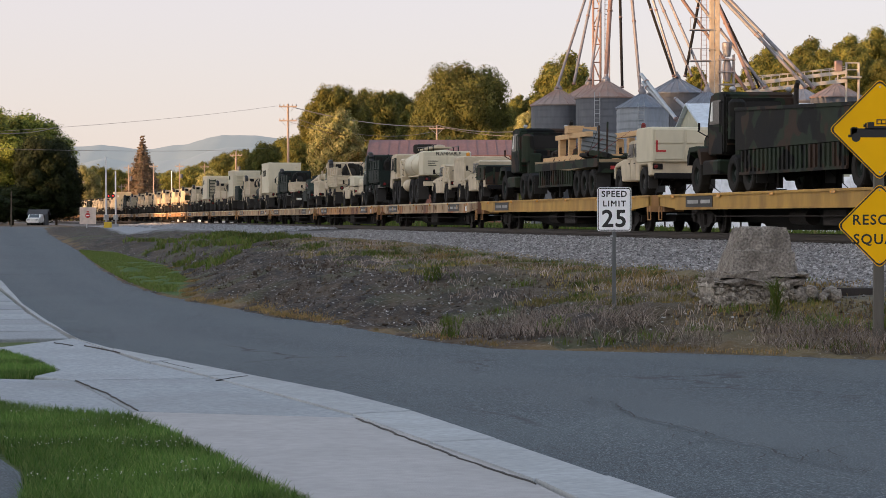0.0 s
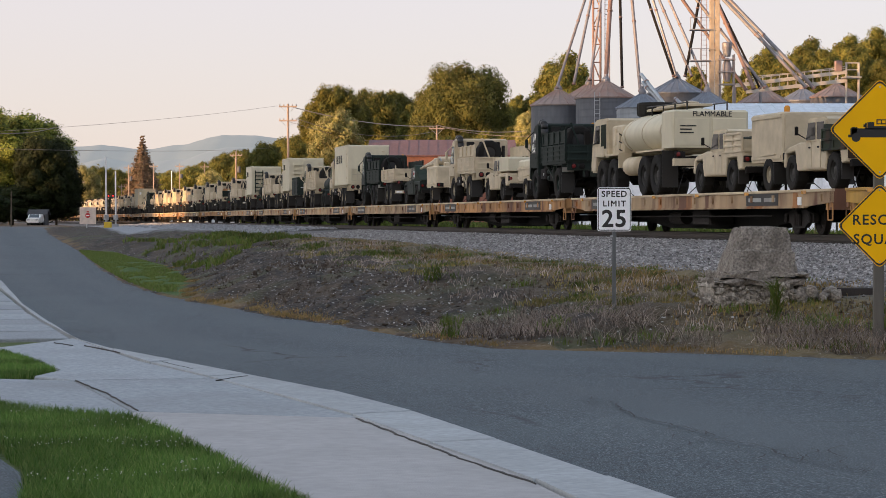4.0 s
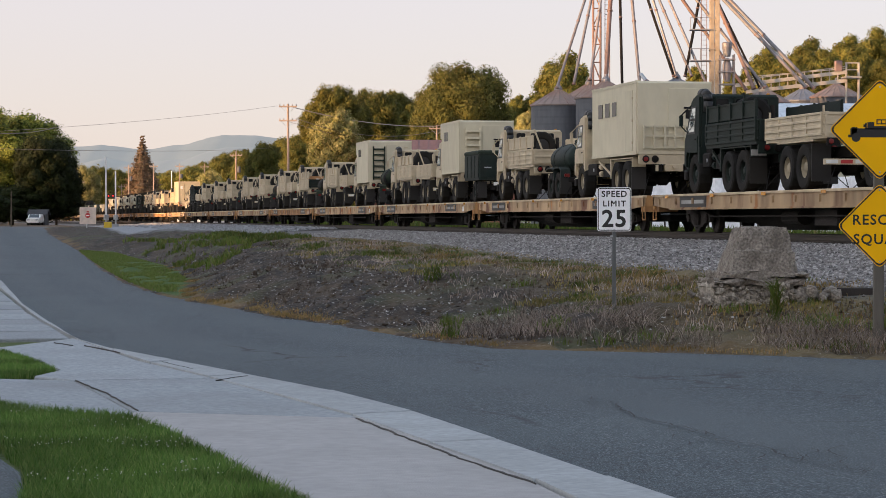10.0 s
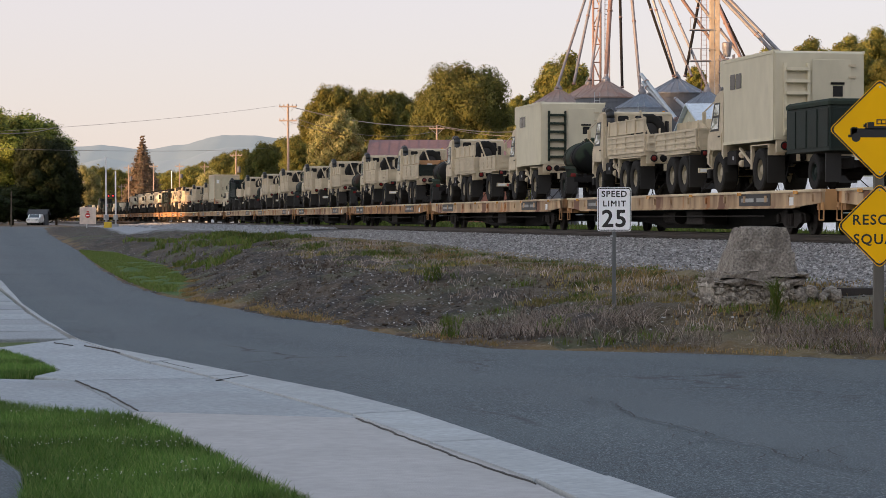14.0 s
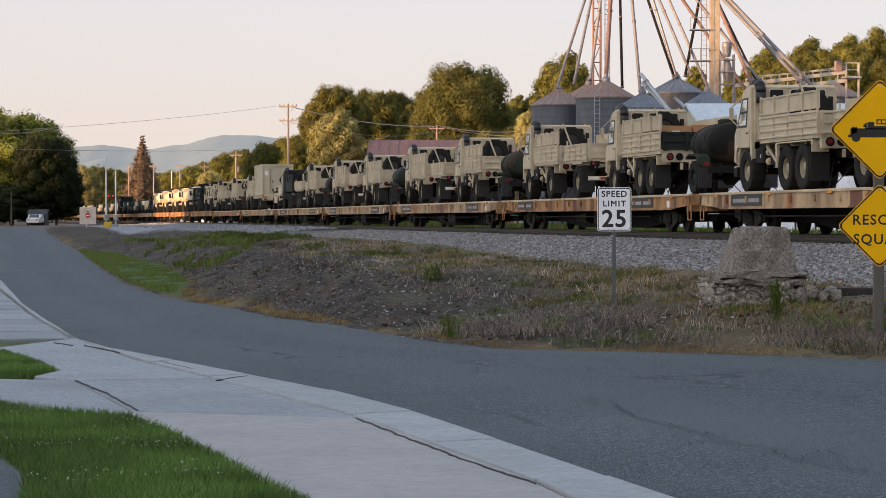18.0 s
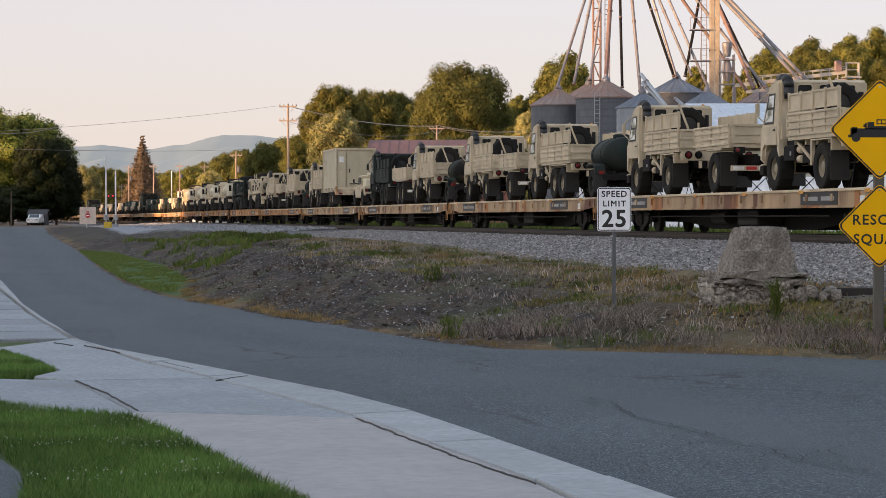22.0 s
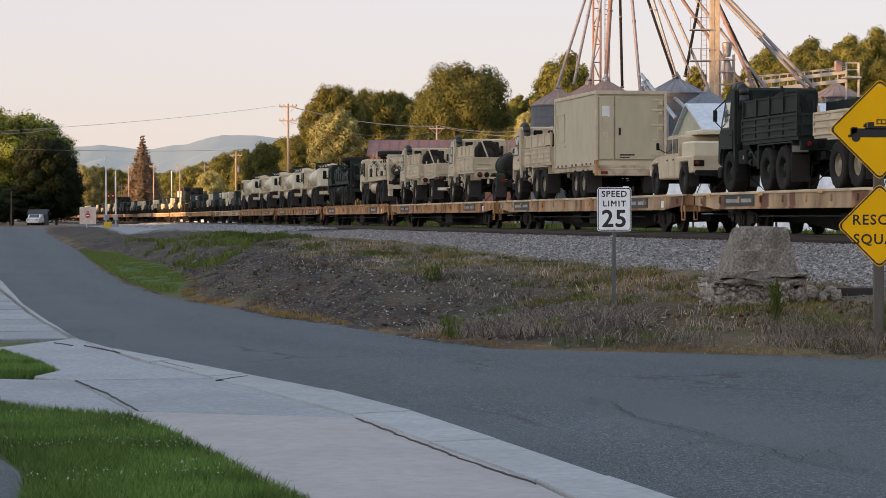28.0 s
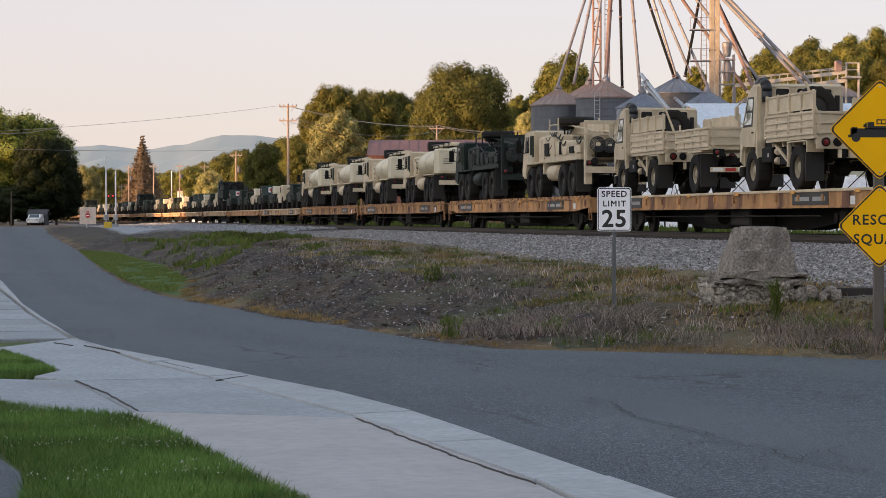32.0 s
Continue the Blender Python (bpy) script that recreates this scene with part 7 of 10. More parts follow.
def semi_trailer(th, mat, rim, kind):
    L = 11.5 if kind == "van" else 9.6
    r = 0.5
    ax = [1.0, 2.15] if kind == "van" else [0.9, 2.0, 3.1]
    for y in ax:
        for s in (-1, 1):
            wheel(th, s, y, r, 0.5, rim, 1.2)
    chassis(th, 0.1, L, 1.08 if kind == "van" else 1.12, ax, r)
    bm = bb()
    if kind == "van":
        slab(bm, [(0, 1.15), (0, 1.95), (L, 2.30), (L, 1.15)], -1.22, 1.22)
        body = part("trailer_body", bm, mat, th)
        for s in (-1, 1):
            bm = bb()
            block(bm, s * 1.17 - 0.02, s * 1.17 + 0.02, 2.9, L - 0.4, 0.52, 1.13)
            for yy in np.arange(3.0, L - 0.5, 0.34):
                block(bm, s * 1.2 - 0.035, s * 1.2 + 0.035, yy, yy + 0.14, 0.52, 1.13)
            block(bm, s * 1.2 - 0.03, s * 1.2 + 0.03, 2.9, L - 0.4, 0.48, 0.56)
            part("side_rack", bm, mat, th)
            bm = bb()
            beam(bm, (s * 1.235, 0.0, 1.91), (s * 1.235, L, 2.26), 0.04, 0.09)
            part("top_rail", bm, mat, body)
    else:
        slab(bm, [(0, 1.10), (0, 1.30), (3.8, 1.30), (4.2, 1.35), (L, 1.42), (L, 1.22), (4.2, 1.0)], -1.22, 1.22)
        part("trailer_deck", bm, DECKWOOD, th)
        for s in (-1, 1):
            bm = bb()
            block(bm, s * 1.2 - 0.03, s * 1.2 + 0.03, 0, L, 1.06, 1.34)
            for yy in np.arange(3.8, L - 0.4, 0.36):
                block(bm, s * 1.18 - 0.03, s * 1.18 + 0.03, yy, yy + 0.12, 0.50, 1.08)
            block(bm, s * 1.18 - 0.03, s * 1.18 + 0.03, 3.7, L - 0.5, 0.46, 0.54)
            part("side_rack", bm, mat, th)
        bm = bb()
        block(bm, -1.2, 1.2, -0.06, 0.0, 0.85, 1.2, 0.02)
        part("tail_board", bm, mat, th)
        bm = bb()
        block(bm, -0.8, 0.8, -0.085, -0.06, 0.96, 1.08)
        part("reflector_strip", bm, REDP, th, "red reflector strip")
    for s in (-1, 1):
        bm = bb()
        block(bm, s * 0.8 - 0.06, s * 0.8 + 0.06, L - 2.6, L - 2.45, 0.1, 1.1)
        block(bm, s * 0.8 - 0.14, s * 0.8 + 0.14, L - 2.65, L - 2.4, 0.0, 0.08)
        part("landing_leg", bm, UNDER, th)
        flap(th, s * 0.95, 0.3, 0.5, 0.2, 0.95)


def timber_load():
    """Baulks and a grey ribbed panel lashed on the low trailer."""
    th = tagged(empty("trailer_load"), "raw timber baulks and machine parts lashed on a trailer", "cargo")
    for x in (-1.0, 0.0, 0.9):
        bm = bb()
        block(bm, x - 0.13, x + 0.13, 2.4, 8.6, 1.36, 1.54, 0.01)
        part("baulk", bm, DUNNAGE, th)
    for y in (3.2, 4.7, 6.2):
        for x in (-0.95, 0.8):
            bm = bb()
            block(bm, x - 0.12, x + 0.12, y, y + 0.24, 1.54, 2.14, 0.01)
            part("upright", bm, DUNNAGE, th)
    for x, y0, y1, z in ((-0.95, 2.2, 6.9, 2.14), (0.8, 1.2, 6.2, 2.18)):
        bm = bb()
        block(bm, x - 0.12, x + 0.12, y0, y1, z, z + 0.17, 0.01)
        part("top_baulk", bm, DUNNAGE, th)
    for x, y, z in ((-0.2, 5.4, 2.32), (-0.9, 4.4, 2.32)):
        bm = bb()
        block(bm, x - 0.3, x + 0.3, y, y + 0.5, z, z + 0.27, 0.01)
        part("chock", bm, DUNNAGE, th)
    m = pose(0, 2.9, 1.40, -16, 9, 0)
    bm = bb()
    block(bm, -1.1, 0.1, 0, 0.06, 0.1, 0.92, m=m)
    part("ribbed_panel", bm, BINLIGHTGREY, th, "grey ribbed metal panel")
    for k in range(5):
        bm = bb()
        block(bm, -1.12, 0.12, -0.05, 0.0, 0.12 + k * 0.17, 0.18 + k * 0.17, m=m)
        part("panel_rib", bm, BINLIGHTGREY, th)
    r = random.Random(33)
    for k in range(22):
        x, y = r.uniform(-0.95, 0.85), r.uniform(0.1, 8.4)
        sx, sy, sz = r.uniform(0.2, 0.6), r.uniform(0.3, 0.9), r.uniform(0.2, 0.55)
        z = 1.34 + (r.uniform(0.0, 0.5) if k % 2 else 0.0)
        if y < 3.6:
            sz, z = sz * 0.4, 1.34
        tilt = pose(x, y, z, r.uniform(-12, 12), r.uniform(-12, 12), r.uniform(0, 60))
        bm = bb()
        if k % 3 == 0:
            lathe(bm, [(0.05, -sx), (sz * 0.4, -sx), (sz * 0.45, -sx * 0.6), (sz * 0.3, 0), (sz * 0.45, sx * 0.6), (0.06, sx)], 12, m=tilt @ pose(0, 0, sz * 0.5), axis="x")
        else:
            block(bm, -sx / 2, sx / 2, 0, sy, 0, sz, 0.04, m=tilt)
            tube(bm, tilt @ Vector((-sx * 0.8, sy / 2, sz * 0.7)), tilt @ Vector((sx * 0.8, sy / 2, sz * 0.8)), 0.05, seg=8)
        part("machine_part", bm, (CAMO, OLIVE, CAMO, RUST)[k % 4], th)
    for k in range(9):
        bm = bb()
        y = 0.8 + k * 0.85
        beam(bm, (-1.2, y, 1.35), (r.uniform(-0.9, 0.2), y + r.uniform(-0.3, 0.5), r.uniform(1.9, 2.4)), 0.03, 0.012)
        part("lashing_strap", bm, UNDER if k % 2 else REDLIGHT, th)
    for x, y, h in ((-1.05, 0.6, 2.45), (0.9, 0.9, 2.35), (-0.6, 1.2, 2.6)):
        bm = bb()
        tube(bm, (x, y, 1.3), (x + 0.05, y + 0.1, h), 0.035, seg=6)
        part("stanchion", bm, CAMO, th)
    return th


BINLIGHTGREY = surface("dull_grey_panel", (0.19, 0.21, 0.215), 0.6, metal=0.2, soil=0.4)


# --- small trailers ---
def tongue(th, y0, y1, z):
    bm = bb()
    for s in (-1, 1):
        beam(bm, (s * 0.5, y0, z), (0, y1, z - 0.05), 0.1, 0.12)
    lathe(bm, [(0.05, -0.1), (0.09, 0), (0.05, 0.1)], 10, m=pose(0, y1, z - 0.05))
    tube(bm, (0.15, y1 - 0.4, 0.05), (0.15, y1 - 0.4, z + 0.35), 0.04, seg=8)
    part("drawbar", bm, UNDER, th)


def cargo_trailer(th, mat, rim, axles):
    r, w = 0.585, 0.40
    L = 3.3 if len(axles) == 1 else 4.3
    wheels(th, axles, r, w, rim, 1.2)
    chassis(th, 0.05, L, 0.95, axles, r)
    tongue(th, L - 0.4, L + 1.1, 0.85)
    bm = bb()
    block(bm, -1.2, 1.2, 0, L, 1.25, 1.36)
    part("bed_floor", bm, mat, th)
    for s in (-1, 1):
        dropside(th, s * 1.19, 0.03, L, 1.36, 1.86, mat, 2, 3, s)
        flap(th, s * 0.98, axles[0] - 0.72, 0.5, 0.22, 1.15)
        bm = bb()
        block(bm, s * 0.98 - 0.22, s * 0.98 + 0.22, axles[0] - 0.74, axles[-1] + 0.70, 1.20, 1.245)
        part("fender", bm, mat, th)
    for yy, nm in ((0.0, "tailgate"), (L, "headboard")):
        bm = bb()
        block(bm, -1.18, 1.18, yy - 0.02, yy + 0.02, 1.36, 1.88)
        for zz in (1.40, 1.62, 1.86):
            block(bm, -1.18, 1.18, yy - 0.05, yy - 0.02, zz - 0.03, zz + 0.03)
        for xx in (-1.1, 0, 1.1):
            block(bm, xx - 0.04, xx + 0.04, yy - 0.055, yy - 0.02, 1.3, 1.9)
        part(nm, bm, mat, th)
    tail_lamps(th, 0.92, -0.01, 1.18)
    bm = bb()
    block(bm, -1.15, 1.15, 0.0, 0.08, 0.62, 0.76, 0.01)
    bp = part("rear_bumper", bm, mat, th)
    for k in range(6):
        bm = bb()
        block(bm, -1.1 + k * 0.37, -1.1 + k * 0.37 + 0.30, -0.012, 0.0, 0.645, 0.735)
        part("reflector", bm, REDP if k % 2 else WHITEP, bp)
    bm = bb()
    for s in (-1, 1):
        for yy in (0.1, L - 0.1):
            tube(bm, (s * 1.13, yy, 1.3), (s * 1.13, yy, 2.05), 0.03, seg=6)
    part("stake", bm, mat, th)
    chains(th, [(0.2, -0.5), (L - 0.3, 0.6)])


def tank_trailer(th, mat, rim, axles):
    r, w = 0.50, 0.30
    y0 = axles[0] - 0.75
    y1 = axles[-1] + 1.35
    wheels(th, axles, r, w, rim, 1.12)
    chassis(th, y0, y1, 0.78, axles, r, half=0.5)
    tongue(th, y1 - 0.1, y1 + 1.15, 0.72)
    bm = bb()
    c = (y0 + y1) / 2
    hl = (y1 - y0) / 2
    lathe(bm, [(0.05, -hl - 0.06), (0.40, -hl), (0.56, -hl + 0.10), (0.60, -hl + 0.25), (0.60, hl - 0.25), (0.56, hl - 0.10), (0.40, hl), (0.05, hl + 0.06)], 24,
          m=pose(0, c, 1.48) @ Matrix.Diagonal((1.45, 1, 1.0, 1)), axis="y")
    tk = part("tank", bm, mat, th, "riveted oval water tank", smooth=True)
    bm = bb()
    lathe(bm, [(0.28, 2.04), (0.28, 2.16), (0.2, 2.20), (0.05, 2.22)], 14, m=pose(0, c, 0))
    part("manhole", bm, mat, tk)
    for yy in (-hl * 0.5, hl * 0.5):
        bm = bb()
        lathe(bm, [(0.612, yy - 0.03), (0.612, yy + 0.03)], 24, m=pose(0, c, 1.48) @ Matrix.Diagonal((1.45, 1, 1.0, 1)), axis="y")
        part("tank_band", bm, mat, tk)
    for s in (-1, 1):
        bm = bb()
        for a in axles:
            slab(bm, [(a - 0.72, 0.70), (a - 0.62, 1.08), (a - 0.35, 1.18), (a + 0.35, 1.18), (a + 0.62, 1.08), (a + 0.60, 1.03), (a + 0.33, 1.12), (a - 0.33, 1.12), (a - 0.57, 1.02), (a - 0.66, 0.70)], s * 0.80, s * 1.16)
        part("fender", bm, mat, th)
        flap(th, s * 0.98, y0 - 0.0, 0.40, 0.2, 0.78)
        bm = bb()
        block(bm, s * 0.95 - 0.09, s * 0.95 + 0.09, y0 - 0.05, y0 + 0.03, 0.80, 0.92, 0.01)
        part("tail_lamp", bm, REDLIGHT, th)
    bm = bb()
    block(bm, -0.9, 0.9, y0 - 0.03, y0 + 0.05, 0.62, 0.80, 0.02)
    part("rear_bumper", bm, UNDER, th)
    chains(th, [(y0 + 0.1, -0.5), (y1, 0.6)], 0.95, 0.6)


def box_trailer(th, mat, rim, kind):
    r, w = 0.46, 0.28
    L = 2.6 if kind != "generator" else 3.2
    wheels(th, [L * 0.42], r, w, rim, 1.05)
    chassis(th, 0.05, L, 0.66, [L * 0.42], r, half=0.45)
    tongue(th, L - 0.2, L + 1.0, 0.62)
    if kind == "generator":
        bm = bb()
        block(bm, -1.12, 1.12, 0, L, 0.95, 2.06, 0.03)
        b = part("generator_body", bm, mat, th)
        bm = bb()
        block(bm, -1.15, 1.15, -0.03, L + 0.03, 2.05, 2.20, 0.06)
        part("canvas_cover", bm, OLIVE, b, "dark canvas cover")
        for s in (-1, 1):
            for k in range(4):
                bm = bb()
                block(bm, s * 1.125 - 0.02, s * 1.125 + 0.02, 0.08 + k * L / 4, -0.08 + (k + 1) * L / 4, 1.05, 1.98, 0.008)
                part("side_panel", bm, mat, b)
        for k in range(3):
            bm = bb()
            block(bm, -1.05 + k * 0.72, -0.42 + k * 0.72, -0.025, 0.0, 1.05, 1.98, 0.008)
            d = part("end_panel", bm, mat, b)
            bm = bb()
            block(bm, -0.9 + k * 0.72, -0.6 + k * 0.72, -0.045, -0.025, 1.45, 1.50)
            part("handle", bm, GALV, d)
        for s in (-1, 1):
            flap(th, s * 0.92, 0.3, 0.4, 0.2, 0.9)
        bm = bb()
        block(bm, -0.5, 0.4, -0.08, -0.02, 0.72, 0.86)
        part("placard", bm, WHITEP, th)
    else:
        h = {"box": 1.78, "tall": 2.05}.get(kind, 1.35)
        bm = bb()
        block(bm, -1.02, 1.02, 0, L, 0.78, h, 0.04)
        b = part("trailer_body", bm, mat, th)
        for s in (-1, 1):
            bm = bb()
            block(bm, s * 1.03 - 0.02, s * 1.03 + 0.02, 0.1, L - 0.1, h - 0.14, h - 0.06)
            block(bm, s * 1.03 - 0.02, s * 1.03 + 0.02, 0.1, L - 0.1, 0.86, 0.94)
            part("side_rail", bm, mat, b)
        bm = bb()
        block(bm, -0.95, 0.95, -0.03, 0, 0.86, h - 0.08, 0.01)
        part("tailgate", bm, mat, b)
        if kind == "tall":
            bm = bb()
            lathe(bm, [(0.08, 0), (0.08, 0.12), (0.05, 0.17)], 10, m=pose(-0.8, 0.3, h))
            part("beacon", bm, AMBER, b, "amber beacon lamp")
        if kind == "box":
            # winch gear and a folded tapering boom that reaches over the drawbar
            bm = bb()
            tube(bm, (-0.75, 1.0, h + 0.26), (0.75, 1.0, h + 0.26), 0.2, seg=16)
            part("winch_drum", bm, mat, th)
            for x in (-0.85, -0.1, 0.7):
                bm = bb()
                block(bm, x - 0.07, x + 0.07, 0.6, 1.4, h, h + 0.40, 0.05)
                part("winch_bracket", bm, mat, th)
            for x0, x1, y0, y1, z1 in ((-0.3, 0.1, 1.6, 2.2, 0.26), (0.2, 0.9, 1.55, 2.3, 0.34), (-0.6, 0.1, 0.15, 0.5, 0.18)):
                bm = bb()
                block(bm, x0, x1, y0, y1, h, h + z1, 0.04)
                part("gear_case", bm, mat, th)
            bm = bb()
            tube(bm, (-0.72, 1.5, h + 0.21), (-0.85, 5.3, h - 0.02), 0.19, 0.05, 14)
            part("boom", bm, mat, th, "tan tapering folded boom")
            for x in (-0.62, 0.62):
                bm = bb()
                tube(bm, (x, 2.7, 0.75), (x * 0.4, 3.6, h - 0.08), 0.05, seg=8)
                part("boom_strut", bm, GALV, th, "pale metal strut")
            for x in (-0.7, -0.2, 0.45):
                bm = bb()
                pts = [(x, 0.5 + 0.3 * q, h + 0.24 + 0.14 * math.sin(q * 1.3)) for q in range(6)]
                for p, q in zip(pts, pts[1:]):
                    tube(bm, p, q, 0.03, seg=6)
                part("hose", bm, GALV, th)
        if kind == "flat":
            bm = bb()
            block(bm, -1.0, 1.0, 0.05, L, h, h + 0.25, 0.08)
            part("cargo_cover", bm, TANLIGHT, th)
        tail_lamps(th, 0.85, -0.03, 0.9)
        for s in (-1, 1):
            bm = bb()
            block(bm, s * 0.93 - 0.15, s * 0.93 + 0.15, L * 0.42 - 0.55, L * 0.42 + 0.55, 0.95, 0.99)
            part("fender", bm, mat, th)
            flap(th, s * 0.92, L * 0.42 - 0.6, 0.34, 0.2, 0.75)


def container_trailer(th, mat, rim):
    r, w = 0.53, 0.36
    L = 6.3
    wheels(th, [1.9, 3.05], r, w, rim, 1.2)
    chassis(th, 0.0, L, 0.85, [1.9, 3.05], r, half=0.55)
    tongue(th, L - 0.2, L + 1.2, 0.85)
    bm = bb()
    block(bm, -1.2, 1.2, 0, L, 0.95, 1.11, 0.01)
    block(bm, -1.22, 1.22, -0.08, 0.1, 0.76, 1.0, 0.02)
    block(bm, -1.26, -1.18, -0.02, 0.25, 0.84, 1.15, 0.01)
    block(bm, 1.18, 1.26, -0.02, 0.25, 0.84, 1.15, 0.01)
    part("trailer_deck", bm, surface("rust_chipped_tan", (0.50, 0.42, 0.29), 0.65, soil=0.9, soil_scale=3.0, dirt=(0.20, 0.085, 0.045)), th)
    for s in (-1, 1):
        bm = bb()
        block(bm, s * 0.95 - 0.12, s * 0.95 + 0.12, -0.11, -0.08, 0.80, 0.90)
        part("tail_lamp", bm, REDLIGHT, th)
        bm = bb()
        block(bm, s * 1.2 - 0.05, s * 1.2 + 0.05, -0.1, 0.08, 0.76, 1.28, 0.01)
        part("twist_lock", bm, CARRUST, th, "rusty twist lock")
        flap(th, s * 0.98, 1.15, 0.5, 0.2, 1.0)


BOXTAN = surface("container_paint", (0.50, 0.445, 0.31), 0.55, var=0.06, soil=0.22, soil_scale=2.6, dirt=(0.30, 0.24, 0.15), stretch=(1, 1, 0.4))


def container():
    th = tagged(empty("shipping_container"), "tan steel container with double end doors", "container")
    bm = bb()
    block(bm, -1.2, 1.2, 0.04, 6.02, 0.12, 2.42)
    body = part("container_body", bm, BOXTAN, th)
    for x in (-1.2, 1.2):
        for y in (0.02, 6.04):
            bm = bb()
            block(bm, x - 0.06, x + 0.03, y - 0.06, y + 0.06, 0, 2.5) if x > 0 else block(bm, x - 0.03, x + 0.06, y - 0.06, y + 0.06, 0, 2.5)
            part("corner_post", bm, TAN, body)
    bm = bb()
    for zz in (0.06, 2.44):
        for x in (-1.2, 1.2):
            block(bm, x - 0.035, x + 0.035, 0.06, 5.98, zz - 0.06, zz + 0.06)
        for y in (0.02, 6.04):
            block(bm, -1.15, 1.15, y - 0.05, y + 0.05, zz - 0.06, zz + 0.06)
    part("edge_rail", bm, TAN, body)
    bm = bb()
    block(bm, -0.55, 0.95, -0.02, 0.04, 0.2, 2.3, 0.01)
    d = part("end_door", bm, BOXTAN, body)
    bm = bb()
    block(bm, -1.1, -0.6, -0.01, 0.04, 0.2, 2.3, 0.01)
    part("end_door", bm, BOXTAN, body)
    for zz in (0.35, 0.85, 1.35, 1.85, 2.2):
        bm = bb()
        block(bm, 0.70, 1.12, -0.045, -0.015, zz - 0.025, zz + 0.025, 0.006)
        lathe(bm, [(0.07, -0.02), (0.07, -0.05), (0.03, -0.055)], 12, m=pose(1.02, 0, zz - 0.12), axis="y")
        part("hinge", bm, TAN, d)
    bm = bb()
    for x0, x1, z0, z1 in ((-0.55, 0.95, 2.26, 2.30), (-0.55, 0.95, 0.2, 0.24), (-0.55, -0.51, 0.2, 2.3), (0.91, 0.95, 0.2, 2.3), (-0.62, -0.59, 0.15, 2.35)):
        block(bm, x0, x1, -0.035, -0.018, z0, z1)
    part("door_seal", bm, TAN, d)
    for yy in (0.5, 1.1, 1.7, 2.6, 3.2, 4.1, 4.7, 5.3):
        bm = bb()
        block(bm, -1.245, -1.23, yy, yy + 0.22, 0.02, 0.09)
        part("rail_slot", bm, SIGNBLACK, body, "dark slot in the bottom rail")
    for zz in (0.75, 1.0, 1.72):
        bm = bb()
        block(bm, -1.235, -1.195, 4.45, 4.75, zz - 0.02, zz + 0.04, 0.005)
        part("latch", bm, TAN, body)
    for zz in (0.9, 1.45):
        bm = bb()
        block(bm, -0.98, -0.80, -0.035, -0.01, zz, zz + 0.2, 0.01)
        part("latch", bm, TAN, body)
    for x in (-1.2, 1.2):
        bm = bb()
        block(bm, x - 0.075, x + 0.05, -0.055, 0.11, -0.01, 0.13, 0.012) if x > 0 else block(bm, x - 0.05, x + 0.075, -0.055, 0.11, -0.01, 0.13, 0.012)
        part("corner_casting", bm, CARRUST, body, "rusty corner casting")
    bm = bb()
    block(bm, -0.42, -0.36, -0.06, -0.02, 1.0, 1.25)
    part("handle", bm, UNDER, d)
    bm = bb()
    block(bm, -1.0, -0.74, -0.02, -0.008, 1.62, 1.98)
    part("placard", bm, WHITEP, body, "white paper placard")
    for k, ww in enumerate((0.5, 0.34)):
        bm = bb()
        block(bm, -0.38, -0.38 + ww, -0.028, -0.02, 0.32 - k * 0.09, 0.37 - k * 0.09)
        part("marking_bar", bm, SIGNBLACK, d)
    bm = bb()
    for y0, y1, z0, z1 in ((4.6, 5.6, 0.9, 1.9),):
        for a, b, c, e in ((y0, y1, z0, z0 + 0.03), (y0, y1, z1 - 0.03, z1), (y0, y0 + 0.03, z0, z1), (y1 - 0.03, y1, z0, z1)):
            block(bm, -1.225, -1.2, a, b, c, e)
    part("access_hatch", bm, BOXTAN, body)
    return th


def crates():
    th = tagged(empty("cargo_crate"), "brown cardboard boxes stacked in a truck bed", "crate")
    for i, (x, y, z, sx, sy, sz) in enumerate(((-0.5, 0.5, 0, 1.0, 1.1, 0.75), (0.55, 0.4, 0, 1.0, 1.2, 0.78), (-0.5, 1.65, 0, 1.0, 0.8, 0.7))):
        bm = bb()
        block(bm, x - sx / 2, x + sx / 2, y, y + sy, z, z + sz, 0.01)
        b = part("box", bm, CARDBOARD, th)
        bm = bb()
        block(bm, x - 0.12, x + 0.12, y - 0.008, y, z + 0.42, z + 0.6)
        part("label_sheet", bm, WHITEP, b)
    bm = bb()
    block(bm, -1.0, 1.0, 2.5, 3.0, 0, 0.4, 0.05)
    part("bundle", bm, OLIVE, th)
    return th


